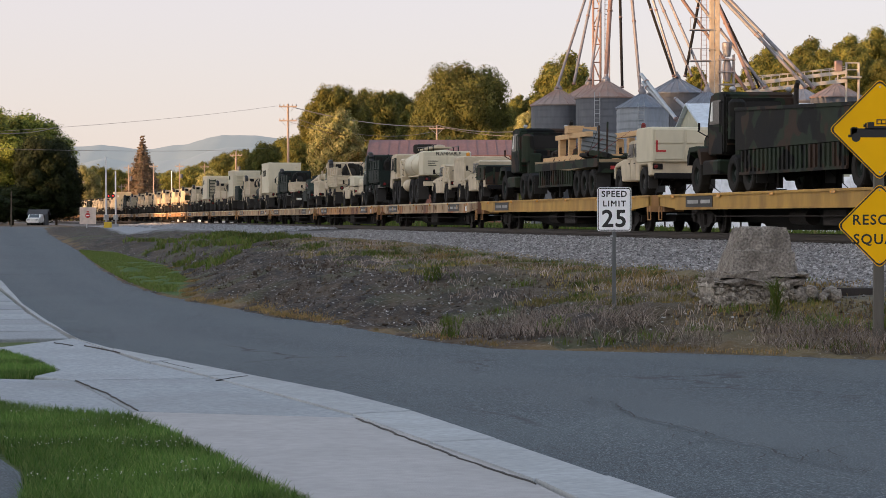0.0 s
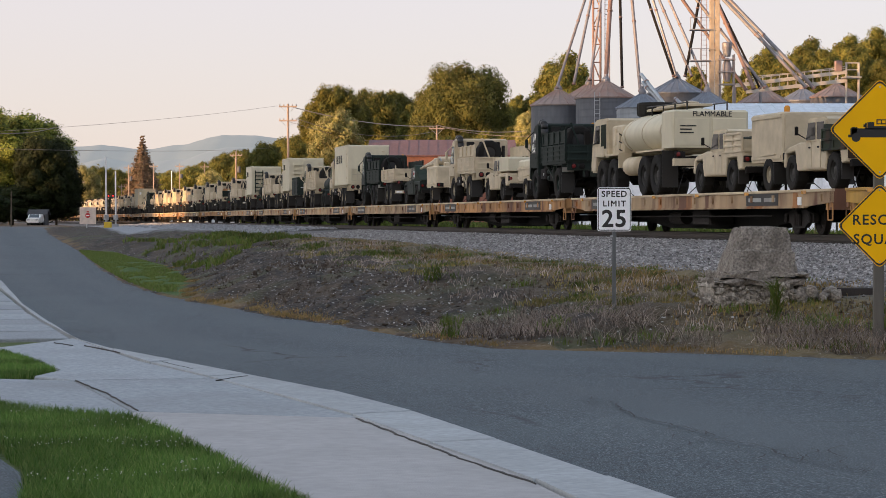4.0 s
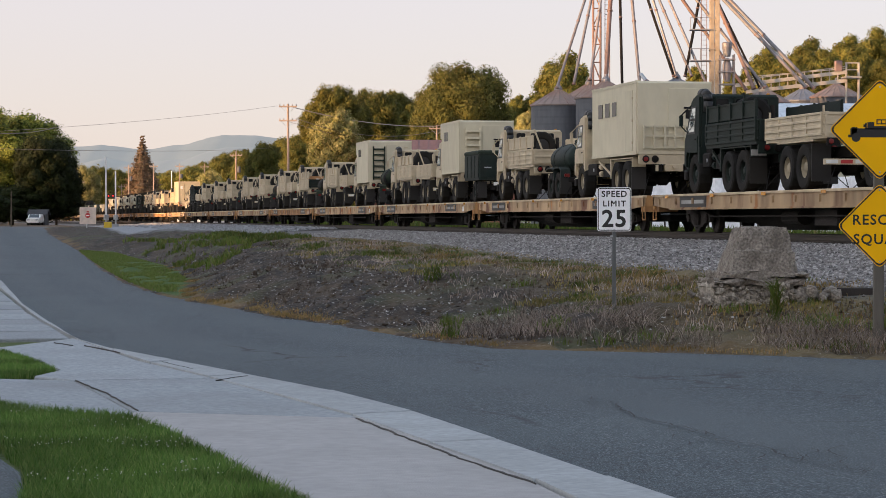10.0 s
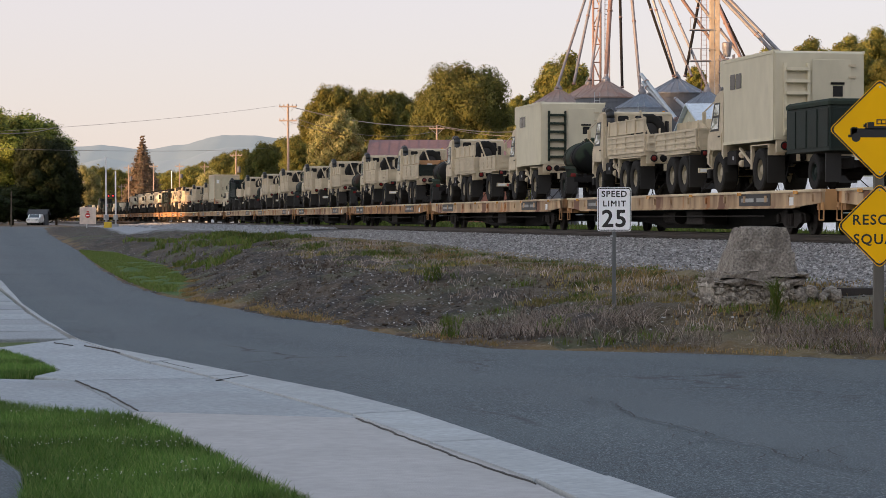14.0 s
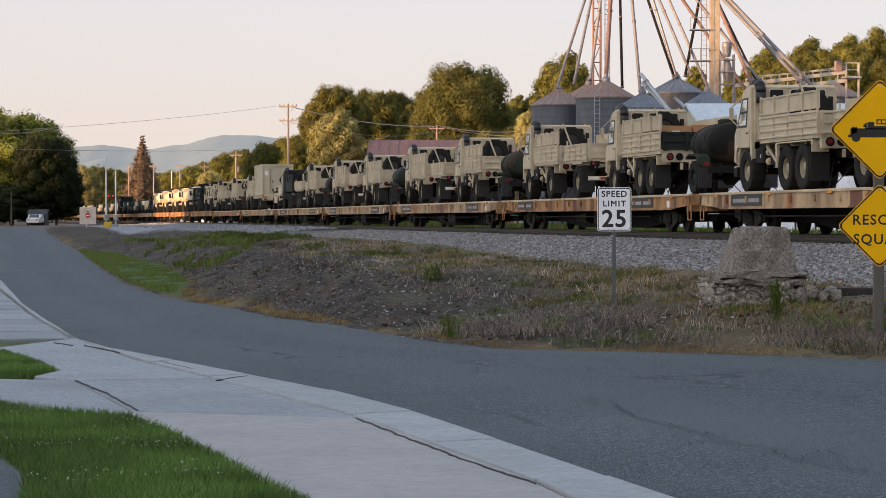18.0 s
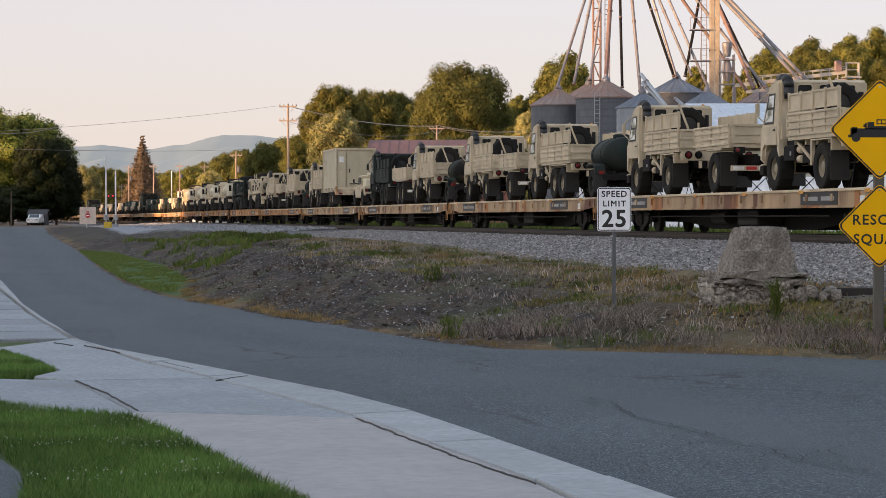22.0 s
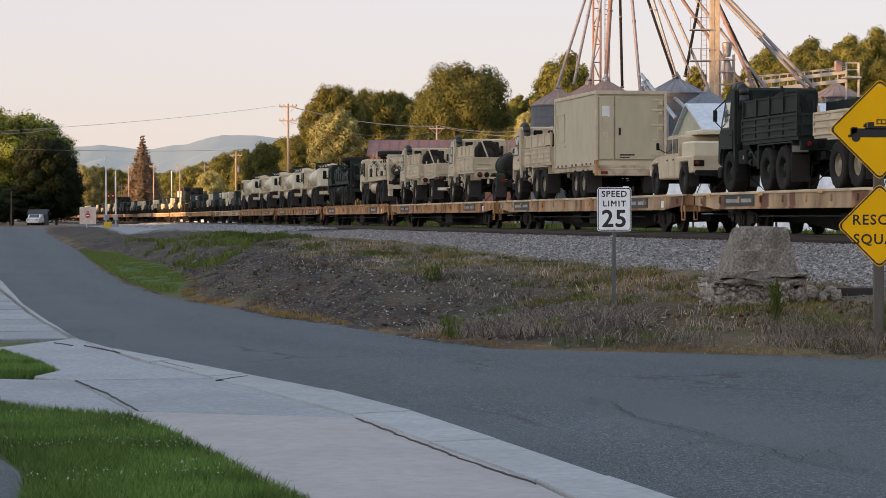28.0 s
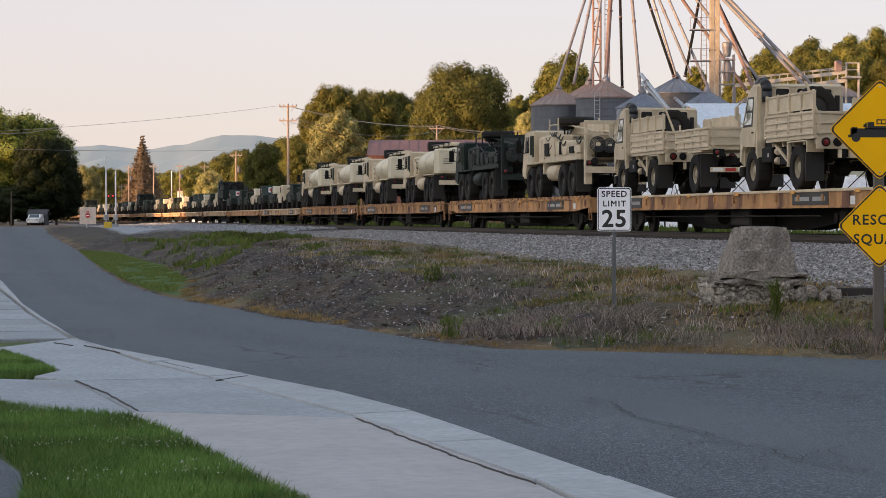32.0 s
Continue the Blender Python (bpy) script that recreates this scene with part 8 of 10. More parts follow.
# ---- trees ----
def crown_mesh(name, shape, n, leaf, material, seed, rough=0.35, fill=0.22):
    """A crown of many small leaf sprays. shape: (x, y, z, radius, height ratio) of its masses."""
    r = np.random.default_rng(seed)
    vol = np.array([s[3] ** 2 * max(1.0, s[4]) for s in shape])
    pick = r.choice(len(shape), n, p=vol / vol.sum())
    S = np.array(shape)[pick]
    d = r.normal(0, 1, (n, 3))
    d /= np.linalg.norm(d, axis=1)[:, None]
    # uneven outline: lumps of foliage with hollows between them
    lump = np.array([noise.noise(Vector((a * 2.3 + s, b * 2.3, c * 2.3))) for (a, b, c), s in zip(d, S[:, 0])])
    fine = np.array([noise.noise(Vector((a * 6 + s, b * 6, c * 6 + 9))) for (a, b, c), s in zip(d, S[:, 1])])
    rad = S[:, 3] * (1 + rough * lump + 0.15 * fine) * r.uniform(0.55, 1.02, n) ** 0.35
    # a darker mass of larger sprays fills the inside
    core = r.uniform(0, 1, n) < fill
    rad = np.where(core, rad * r.uniform(0.45, 0.82, n), rad)
    p = S[:, :3] + d * rad[:, None] * np.stack([np.ones(n), np.ones(n), S[:, 4]], -1)
    sz = leaf * r.uniform(0.6, 1.5, n) * np.where(core, 2.6, 1.0)
    nrm = d + r.normal(0, 0.33, (n, 3))
    nrm /= np.linalg.norm(nrm, axis=1)[:, None]
    a = np.cross(nrm, r.normal(0, 1, (n, 3)))
    a /= np.linalg.norm(a, axis=1)[:, None]
    b = np.cross(nrm, a)
    v = np.zeros((n, 4, 3))
    v[:, 0] = p - a * sz[:, None]
    v[:, 1] = p + b * sz[:, None] * 0.55 + nrm * sz[:, None] * 0.15
    v[:, 2] = p + a * sz[:, None]
    v[:, 3] = p - b * sz[:, None] * 0.55 + nrm * sz[:, None] * 0.15
    f = (np.arange(n) * 4)[:, None] + np.array([0, 1, 2, 3])
    return raw_mesh(name, v.reshape(-1, 3).tolist(), f.tolist(), material)


def tree(seed, h, w, material, trunk=0.22, n=6500, leaf=0.26, blobs=13, base=0.18, pointed=False, label="", name="tree", rough=0.4, lumps=1.0):
    r = random.Random(seed)
    th = tagged(empty(name), label, "tree")
    bm = bb()
    tr = h * 0.022
    tube(bm, (0, 0, -0.5), (0.1, 0, h * 0.45), tr, tr * 0.6, 9)
    tube(bm, (0.1, 0, h * 0.45), (0, 0.1, h * 0.85), tr * 0.6, tr * 0.15, 7)
    for i in range(9):
        a, z = i * 2.4 + r.uniform(0, 0.5), h * (0.2 + 0.06 * i)
        out = w * (0.36 if name == "tree" else 0.30 * (1 - z / h))
        q = (math.cos(a) * out, math.sin(a) * out, z + h * (0.14 if name == "tree" else 0.0))
        tube(bm, (0, 0, z), q, tr * 0.35, tr * 0.08, 6)
    part("trunk", bm, BARK, th, "rough grey-brown trunk and limbs")
    shape = []
    for i in range(blobs):
        f = i / (blobs - 1)
        z = h * (base + (0.92 - base) * f * (1.0 if pointed or lumps == 1.0 else 0.88))
        if pointed:
            rr = w * 0.5 * (1 - f) ** 0.95 * (1.0 if i % 2 else 0.86) + 0.14
            a = i * 2.4
            shape.append((math.cos(a) * rr * 0.35, math.sin(a) * rr * 0.35, z, rr * 0.82, 0.75) if name == "tree" else (0, 0, z, rr, 0.26))
        else:
            env_ = math.sin(math.pi * (0.16 + 0.80 * f)) ** 0.7
            a = i * 2.4 + r.uniform(-0.4, 0.4)
            rr = w * 0.5 * env_ * r.uniform(0.52, 0.72) * lumps
            off = w * 0.5 * env_ * (r.uniform(0.28, 0.50) if lumps == 1.0 else r.uniform(0.50, 1.0) ** 0.5 * (1.05 - 0.62 * lumps))
            shape.append((math.cos(a) * off, math.sin(a) * off, min(z, h - rr * 0.8), rr, 0.8))
    if lumps < 1.0:
        # a full dome: rounded lumps of foliage all over it, and a filled inside
        a_, b_, zc = w / 2, h * (1 - base) / 2, h * (1 + base) / 2
        shape = []
        for i in range(blobs):
            t = 0.97 - 1.75 * (i + 0.5) / blobs
            q = math.sqrt(max(0.0, 1 - t * t))
            a = i * 2.39996
            k = r.uniform(0.66, 0.84)
            shape.append((math.cos(a) * q * a_ * k, math.sin(a) * q * a_ * k, zc + t * b_ * (k + 0.04), a_ * lumps * r.uniform(0.8, 1.25), 0.85))
        shape.append((0, 0, zc, a_ * 0.78, b_ / a_))
    elif not pointed:
        shape.append((0, 0, h * (base + 0.95) / 2, w * 0.36, h * (0.85 - base) / w))
    part("crown", crown_mesh("crown", shape, n, leaf, material, seed, rough), None, th, "dense leafy crown")
    return th


def stand(th, px, top, depth, wide):
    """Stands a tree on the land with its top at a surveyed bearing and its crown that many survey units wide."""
    crown = next(c for c in th.children if c.name.startswith("crown"))
    trunk = next(c for c in th.children if c.name.startswith("trunk"))
    co = np.zeros(len(crown.data.vertices) * 3, np.float32)
    crown.data.vertices.foreach_get("co", co)
    co = co.reshape(-1, 3)
    h, w = float(np.percentile(co[:, 2], 99.93)), float(np.percentile(co[:, 0], 98.5) - np.percentile(co[:, 0], 1.5))
    p = ray_point(px, top, depth)
    g = float(land_z(p.x, depth))
    kw = wide / F_PX * depth / w
    kz = min(kw * 1.15, (p.z - g) / h)
    up = (p.z - g) - kz * h
    th.matrix_basis = pose(p.x, depth, g)
    spin = pose(0, 0, 0, 0, 0, (px * 37) % 360)
    crown.matrix_basis = pose(0, 0, up) @ Matrix.Diagonal((kw, kw, kz, 1)) @ spin
    trunk.matrix_basis = Matrix.Diagonal((kw, kw, (up + kz * h * 0.85) / (h * 0.85), 1)) @ spin


ROUND = tree(1, 20, 15.0, LEAFROUND, n=100000, leaf=0.105, blobs=60, base=0.06, lumps=0.27, label="tall round-crowned tree in evening light", rough=0.14)
OPEN = tree(2, 16, 10.0, LEAF, n=34000, leaf=0.125, blobs=34, lumps=0.34, label="broad tree with an open uneven crown", rough=0.34)
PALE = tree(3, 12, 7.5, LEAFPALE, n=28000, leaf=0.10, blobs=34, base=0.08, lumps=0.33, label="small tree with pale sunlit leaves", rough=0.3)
DARK = tree(4, 15, 14.5, LEAFDARK, n=110000, leaf=0.115, blobs=38, base=0.03, lumps=0.30, label="large dark broadleaf tree beside the road", rough=0.46)
DEEP = tree(14, 12, 11.0, LEAFSHADED, n=42000, leaf=0.15, blobs=30, base=0.02, lumps=0.32, label="dense understorey tree beside the road, leaves darkened for shade", rough=0.35)
SPIRE = tree(5, 18, 12.0, LEAFOLIVE, n=40000, leaf=0.13, blobs=44, base=0.06, lumps=0.30, label="tall dark domed evergreen tree", rough=0.3)
FIR = tree(6, 16, 7.0, LEAFCONIFER, n=42000, leaf=0.14, blobs=32, base=0.02, pointed=True, label="brownish conifer beyond the crossing", rough=0.5, name="conifer")
NARROW = tree(9, 18, 9.0, LEAF, n=38000, leaf=0.125, blobs=40, base=0.12, lumps=0.33, label="tall tree with a dense leafy top", rough=0.26)
planted = set()
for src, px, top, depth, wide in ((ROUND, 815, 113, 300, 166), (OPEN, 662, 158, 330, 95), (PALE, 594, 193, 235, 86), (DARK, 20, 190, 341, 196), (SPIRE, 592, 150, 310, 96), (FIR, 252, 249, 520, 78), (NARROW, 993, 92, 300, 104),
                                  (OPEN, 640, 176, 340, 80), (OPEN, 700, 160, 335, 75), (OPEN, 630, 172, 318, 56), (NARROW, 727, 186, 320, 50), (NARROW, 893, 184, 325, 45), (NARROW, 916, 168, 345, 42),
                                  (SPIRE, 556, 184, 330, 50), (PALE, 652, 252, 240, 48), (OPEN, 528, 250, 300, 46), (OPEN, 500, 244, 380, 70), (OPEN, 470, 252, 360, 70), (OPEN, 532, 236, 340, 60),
                                  (OPEN, 950, 168, 306, 46), (PALE, 936, 195, 280, 46), (OPEN, 860, 232, 290, 90), (OPEN, 752, 232, 280, 90), (OPEN, 800, 240, 275, 90), (OPEN, 915, 225, 285, 60),
                                  (NARROW, 1232, 118, 380, 40), (NARROW, 1300, 128, 395, 46), (NARROW, 1365, 82, 370, 92), (NARROW, 1432, 67, 380, 92), (NARROW, 1500, 62, 370, 86), (NARROW, 1545, 50, 380, 92), (NARROW, 1605, 56, 370, 90),
                                  (NARROW, 1330, 110, 395, 46), (NARROW, 1400, 100, 360, 72), (NARROW, 1465, 88, 350, 76), (NARROW, 1522, 84, 350, 76), (OPEN, 1350, 128, 345, 70), (OPEN, 1425, 118, 340, 80), (OPEN, 1500, 112, 338, 80), (OPEN, 1560, 105, 338, 80),
                                  (OPEN, 405, 268, 470, 66), (PALE, 372, 300, 420, 50), (OPEN, 440, 270, 440, 60), (OPEN, 340, 294, 560, 60), (OPEN, 312, 302, 600, 56), (OPEN, 366, 284, 600, 56),
                                  (PALE, 152, 292, 520, 50), (OPEN, 176, 294, 560, 50), (OPEN, 205, 298, 640, 46), (OPEN, 290, 305, 640, 50), (OPEN, 228, 305, 700, 46), (OPEN, 425, 264, 560, 50),
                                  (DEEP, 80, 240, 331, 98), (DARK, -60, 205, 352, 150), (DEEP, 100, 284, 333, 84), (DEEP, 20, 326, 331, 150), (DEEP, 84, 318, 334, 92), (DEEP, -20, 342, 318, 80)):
    if src in planted:
        src = copy_thing(src, pose(0, 0, 0))
    else:
        planted.add(src)
    stand(src, px, top, depth, wide)
    src["group"] = "trees beyond the railway" if px > 140 else "trees beside the road"


# ---- hills and far woods ----
def hills():
    m = bpy.data.materials.new("far_wooded_hills")
    m.use_nodes = True
    n, ln = m.node_tree.nodes, m.node_tree.links
    bs = n["Principled BSDF"]
    geo, nz = n.new("ShaderNodeNewGeometry"), n.new("ShaderNodeTexNoise")
    nz.inputs["Scale"].default_value, nz.inputs["Detail"].default_value = 0.012, 8
    ln.new(geo.outputs["Position"], nz.inputs["Vector"])
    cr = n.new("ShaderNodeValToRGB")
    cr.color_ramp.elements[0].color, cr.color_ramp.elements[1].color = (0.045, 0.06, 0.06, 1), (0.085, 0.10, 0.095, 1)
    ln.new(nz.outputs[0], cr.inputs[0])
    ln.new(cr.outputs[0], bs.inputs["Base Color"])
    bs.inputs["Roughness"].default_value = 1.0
    # distance haze put in as a pale blue glow of the hills themselves
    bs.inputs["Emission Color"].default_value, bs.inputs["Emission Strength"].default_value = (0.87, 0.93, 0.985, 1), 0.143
    crest = [(-900, 262), (-300, 268), (0, 268), (110, 262), (145, 261), (182, 256), (215, 261), (235, 264), (262, 264), (300, 257), (330, 256), (365, 246), (400, 240), (450, 239), (500, 246), (600, 256), (800, 262), (1200, 250), (1600, 256), (2400, 262)]
    for depth, drop, nm in ((3400, 0, "hill"), (2500, 26, "hill")):
        vs, fs = [], []
        xs = np.linspace(-900, 2400, 420)
        for i, px in enumerate(xs):
            y = np.interp(px, [c[0] for c in crest], [c[1] for c in crest]) + drop + (3.5 * noise.noise(Vector((px * 0.012, drop, 0))) + 1.2 * noise.noise(Vector((px * 0.06, drop, 0))))
            if drop:
                y += 14 * noise.noise(Vector((px * 0.006, 5, 0)))
            top = ray_point(px, y, depth)
            for j in range(9):
                f = j / 8
                q = top.copy()
                q.z = top.z * (1 - f ** 1.3) - 5 * f + 0.5 * noise.noise(Vector((px * 0.02, f * 5, drop))) * (f > 0)
                q.y = depth - 500 * f + 4 * noise.noise(Vector((px * 0.02, f * 3, drop + 3))) * f
                vs.append(tuple(q))
        for i in range(len(xs) - 1):
            for j in range(8):
                k = i * 9 + j
                fs.append((k, k + 1, k + 10, k + 9))
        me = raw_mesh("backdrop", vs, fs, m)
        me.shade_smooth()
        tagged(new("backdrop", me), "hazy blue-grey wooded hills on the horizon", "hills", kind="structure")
    # low far woods under the hills
    r = np.random.default_rng(77)
    shape = []
    for px in range(100, 1600, 16):
        d = 760 + 120 * r.uniform()
        p = ray_point(px, 318 + 16 * r.uniform(), d)
        shape.append((p.x, d, p.z - 7, 7 + 4 * r.uniform(), 1.1))
    me = crown_mesh("far_woods", shape, 22000, 0.8, LEAF, 78)
    tagged(new("far_woods", me), "far olive-green woods below the hills", "woods", kind="stuff")


hills()


# ---- grain store ----
def bin_(px, apex, eave, half, depth, roof, wall, label, ladder_side=None):
    """A corrugated steel grain bin, placed by its apex, eave height and half width."""
    c = ray_point(px, apex, depth)
    r = half / F_PX * depth
    g = float(land_z(c.x, depth))
    ez = 1.8 + (387.5 - eave) / F_PX * depth - g
    az = c.z - g
    th = tagged(empty("grain_bin", pose(c.x, depth, g)), label, "grain bin", group="grain bins")
    bm = bb()
    seg = 40
    prof = [(r * 0.99, -0.3)]
    k = int(ez / 0.55)
    for i in range(k + 1):
        z = ez * i / k
        prof += [(r, z), (r * 1.006, z + 0.14)] if i < k else [(r, z)]
    lathe(bm, prof, seg)
    body = part("bin_wall", bm, wall, th, smooth=False)
    bm = bb()
    n = 20
    apex_r = r * 0.13
    for i in range(n):
        a0, a1 = 2 * math.pi * i / n, 2 * math.pi * (i + 1) / n
        def P(rad, a, z):
            return (rad * math.cos(a), rad * math.sin(a), z)
        q = [P(r * 1.05, a0, ez - 0.05), P(apex_r, a0, az)]
        tube(bm, q[0], q[1], 0.05, 0.03, 5)
        part("roof_rib", bm, roof, th)
        bm = bb()
    lathe(bm, [(r * 0.99, ez - 0.14), (r * 1.05, ez - 0.14), (r * 1.055, ez - 0.04), (apex_r, az)], n)
    part("bin_roof", bm, roof, th, "conical ribbed roof")
    bm = bb()
    lathe(bm, [(apex_r * 1.15, az - 0.1), (apex_r * 1.15, az + 0.18), (apex_r * 0.5, az + 0.45), (apex_r * 0.45, az + 0.6)], 14)
    part("roof_cap", bm, SPOUT, th)
    if ladder_side is not None:
        a = radians(ladder_side)
        ux, uy = math.cos(a), math.sin(a)
        tx, ty = -uy * 0.22, ux * 0.22
        bm = bb()
        for s in (-1, 1):
            tube(bm, (ux * r * 1.03 + tx * s, uy * r * 1.03 + ty * s, 0.5), (ux * r * 1.03 + tx * s, uy * r * 1.03 + ty * s, ez + 0.3), 0.03, seg=5)
        for i in range(int(ez / 0.35)):
            z = 0.6 + i * 0.35
            tube(bm, (ux * r * 1.03 - tx, uy * r * 1.03 - ty, z), (ux * r * 1.03 + tx, uy * r * 1.03 + ty, z), 0.018, seg=4)
        part("ladder", bm, GALV, th)


BINLIGHT = surface("bright_galvanised_bin", (0.24, 0.27, 0.31), 0.45, metal=0.4, soil=0.3, soil_scale=0.5, stretch=(1, 1, 0.3))
ROOFBLUE = surface("bluish_bin_roof", (0.20, 0.22, 0.26), 0.45, metal=0.4, soil=0.3)
bin_(1072, 145, 173, 53, 190, BINROOF, BINSTEEL, "grey steel grain bin with a rusty conical roof", 250)
bin_(1043, 150, 178, 53, 198, BINROOF, BINSTEEL, "grey steel grain bin with a rusty conical roof")
bin_(988, 160, 186, 48, 194, BINROOF, BINSTEEL, "grey steel grain bin with a rusty conical roof")
bin_(1137, 167, 191, 46, 176, ROOFBLUE, BINLIGHT, "pale grey steel grain bin with a ladder", 262)
bin_(1197, 140, 165, 50, 200, ROOFBLUE, BINSTEEL, "grey steel grain bin with a bluish roof")
bin_(1251, 163, 188, 44, 182, ROOFBLUE, BINLIGHT, "pale grey steel grain bin beside the shed")
bin_(1352, 158, 182, 46, 205, BINROOF, BINSTEEL, "grey steel grain bin with a rusty conical roof")
bin_(1480, 150, 172, 46, 205, BINROOF, BINSTEEL, "grey steel grain bin with a rusty conical roof")
bin_(1420, 158, 178, 40, 215, ROOFBLUE, BINSTEEL, "grey steel grain bin with a bluish roof")


def spout(px0, py0, px1, py1, d0, d1, w, mat, up=260):
    """A long grain pipe between two places; it goes on upwards beyond the first."""
    a, b = ray_point(px0, py0, d0), ray_point(px1, py1, d1)
    a = b + (a - b) * (1 + up / max(60, py1 - py0))
    bm = bb()
    r = w / 2 / F_PX * d1
    tube(bm, b, a, r, r, 10)
    th = tagged(part("grain_spout", bm, mat), "long steel grain spout slanting down to a bin", "grain spout", group="grain spouts")
    L = (a - b).length
    k = 0
    while k < L:
        bm = bb()
        p = b + (a - b) * (k / L)
        q = b + (a - b) * min(1, (k + 0.12) / L)
        tube(bm, p, q, r * 1.3, r * 1.3, 10)
        part("flange", bm, SPOUTRED, th)
        k += 6.0


for row in ((1035, 0, 985, 157, 5, 0), (1046, 0, 1015, 150, 5, 0), (1063, 0, 1044, 143, 5, 0), (1080, 0, 1072, 143, 8, 1), (1097, 0, 1101, 156, 5, 2), (1118, 0, 1133, 163, 6, 0),
            (1146, 0, 1192, 136, 5, 2), (1155, 0, 1197, 138, 5, 0), (1166, 0, 1224, 136, 5, 0), (1183, 0, 1254, 160, 5, 0), (1207, 0, 1320, 160, 6, 1), (1237, 0, 1212, 136, 5, 2),
            (1232, 0, 1354, 156, 6, 0), (1266, 0, 1334, 158, 7, 1), (1280, 0, 1427, 156, 7, 0), (1290, 0, 1441, 157, 7, 0), (1268, 0, 1345, 158, 4, 2)):
    px0, py0, px1, py1, w, m = row
    spout(px0, py0, px1, py1, 192, 190, w, (SPOUT, SPOUTRED, UNDER)[m], 110)
for px0, py0, px1, py1 in ((1134, 132, 1197, 212), (1137, 147, 1200, 214), (1195, 175, 1240, 215)):
    spout(px0, py0, px1, py1, 174, 168, 7, GALV, 0)


def mast(px, top, depth, w, mat, label, lattice=True):
    c = ray_point(px, top, depth)
    g = float(land_z(c.x, depth))
    k = depth / F_PX
    th = tagged(empty("elevator_tower", pose(c.x, depth, g)), label, "grain elevator")
    h = c.z - g
    hw = w / 2 * k
    if lattice:
        for sx in (-1, 1):
            for sy in (-1, 1):
                bm = bb()
                tube(bm, (sx * hw, sy * hw, 0), (sx * hw, sy * hw, h), 0.07, seg=6)
                part("corner_leg", bm, SPOUTRED, th)
        z = 0.5
        i = 0
        while z < h - 1.6:
            bm = bb()
            for sy in (-1, 1):
                s = 1 if i % 2 else -1
                tube(bm, (-hw * s, sy * hw, z), (hw * s, sy * hw, z + 1.5), 0.035, seg=5)
                tube(bm, (-hw, sy * hw, z), (hw, sy * hw, z), 0.035, seg=5)
                tube(bm, (sy * hw, -hw * s, z), (sy * hw, hw * s, z + 1.5), 0.035, seg=5)
            part("bracing", bm, SPOUTRED, th)
            z += 1.5
            i += 1
        bm = bb()
        tube(bm, (hw * 2.2, 0, 0), (hw * 2.2, 0, h), 0.035, seg=5)
        tube(bm, (hw * 2.2 + 0.4, 0, 0), (hw * 2.2 + 0.4, 0, h), 0.035, seg=5)
        for i in range(int(h / 0.4)):
            tube(bm, (hw * 2.2, 0, i * 0.4), (hw * 2.2 + 0.4, 0, i * 0.4), 0.02, seg=4)
        part("ladder", bm, SPOUTRED, th)
    else:
        for x0, x1 in ((-hw, -hw * 0.1), (hw * 0.1, hw)):
            bm = bb()
            block(bm, x0, x1, -0.3, 0.3, 0, h, 0.02)
            for i in range(int(h / 2.4)):
                block(bm, x0 - 0.03, x1 + 0.03, -0.34, 0.34, i * 2.4, i * 2.4 + 0.1)
            part("leg_casing", bm, mat, th, "tan elevator casing")
        bm = bb()
        for s in (-1, 1):
            tube(bm, (-hw - 0.5 + s * 0.22, -0.4, 0), (-hw - 0.5 + s * 0.22, -0.4, h), 0.03, seg=5)
        for i in range(int(h / 0.4)):
            tube(bm, (-hw - 0.72, -0.4, i * 0.4), (-hw - 0.28, -0.4, i * 0.4), 0.02, seg=4)
        part("ladder", bm, SPOUTRED, th)
        for z in (13.5, 16.0, 19.0):
            bm = bb()
            block(bm, -hw - 1.6, -hw, -0.6, 0.6, z, z + 0.08)
            for x in (-hw - 1.6, -hw - 0.8):
                tube(bm, (x, -0.6, z), (x, -0.6, z + 1.0), 0.025, seg=5)
            tube(bm, (-hw - 1.6, -0.6, z + 1.0), (-hw, -0.6, z + 1.0), 0.025, seg=5)
            part("platform", bm, SPOUT, th)


mast(1056, -120, 196, 13, SPOUTRED, "rusty lattice grain elevator tower with a ladder")
mast(1264, -120, 188, 17, LEGTAN, "tan twin-leg grain elevator tower", False)


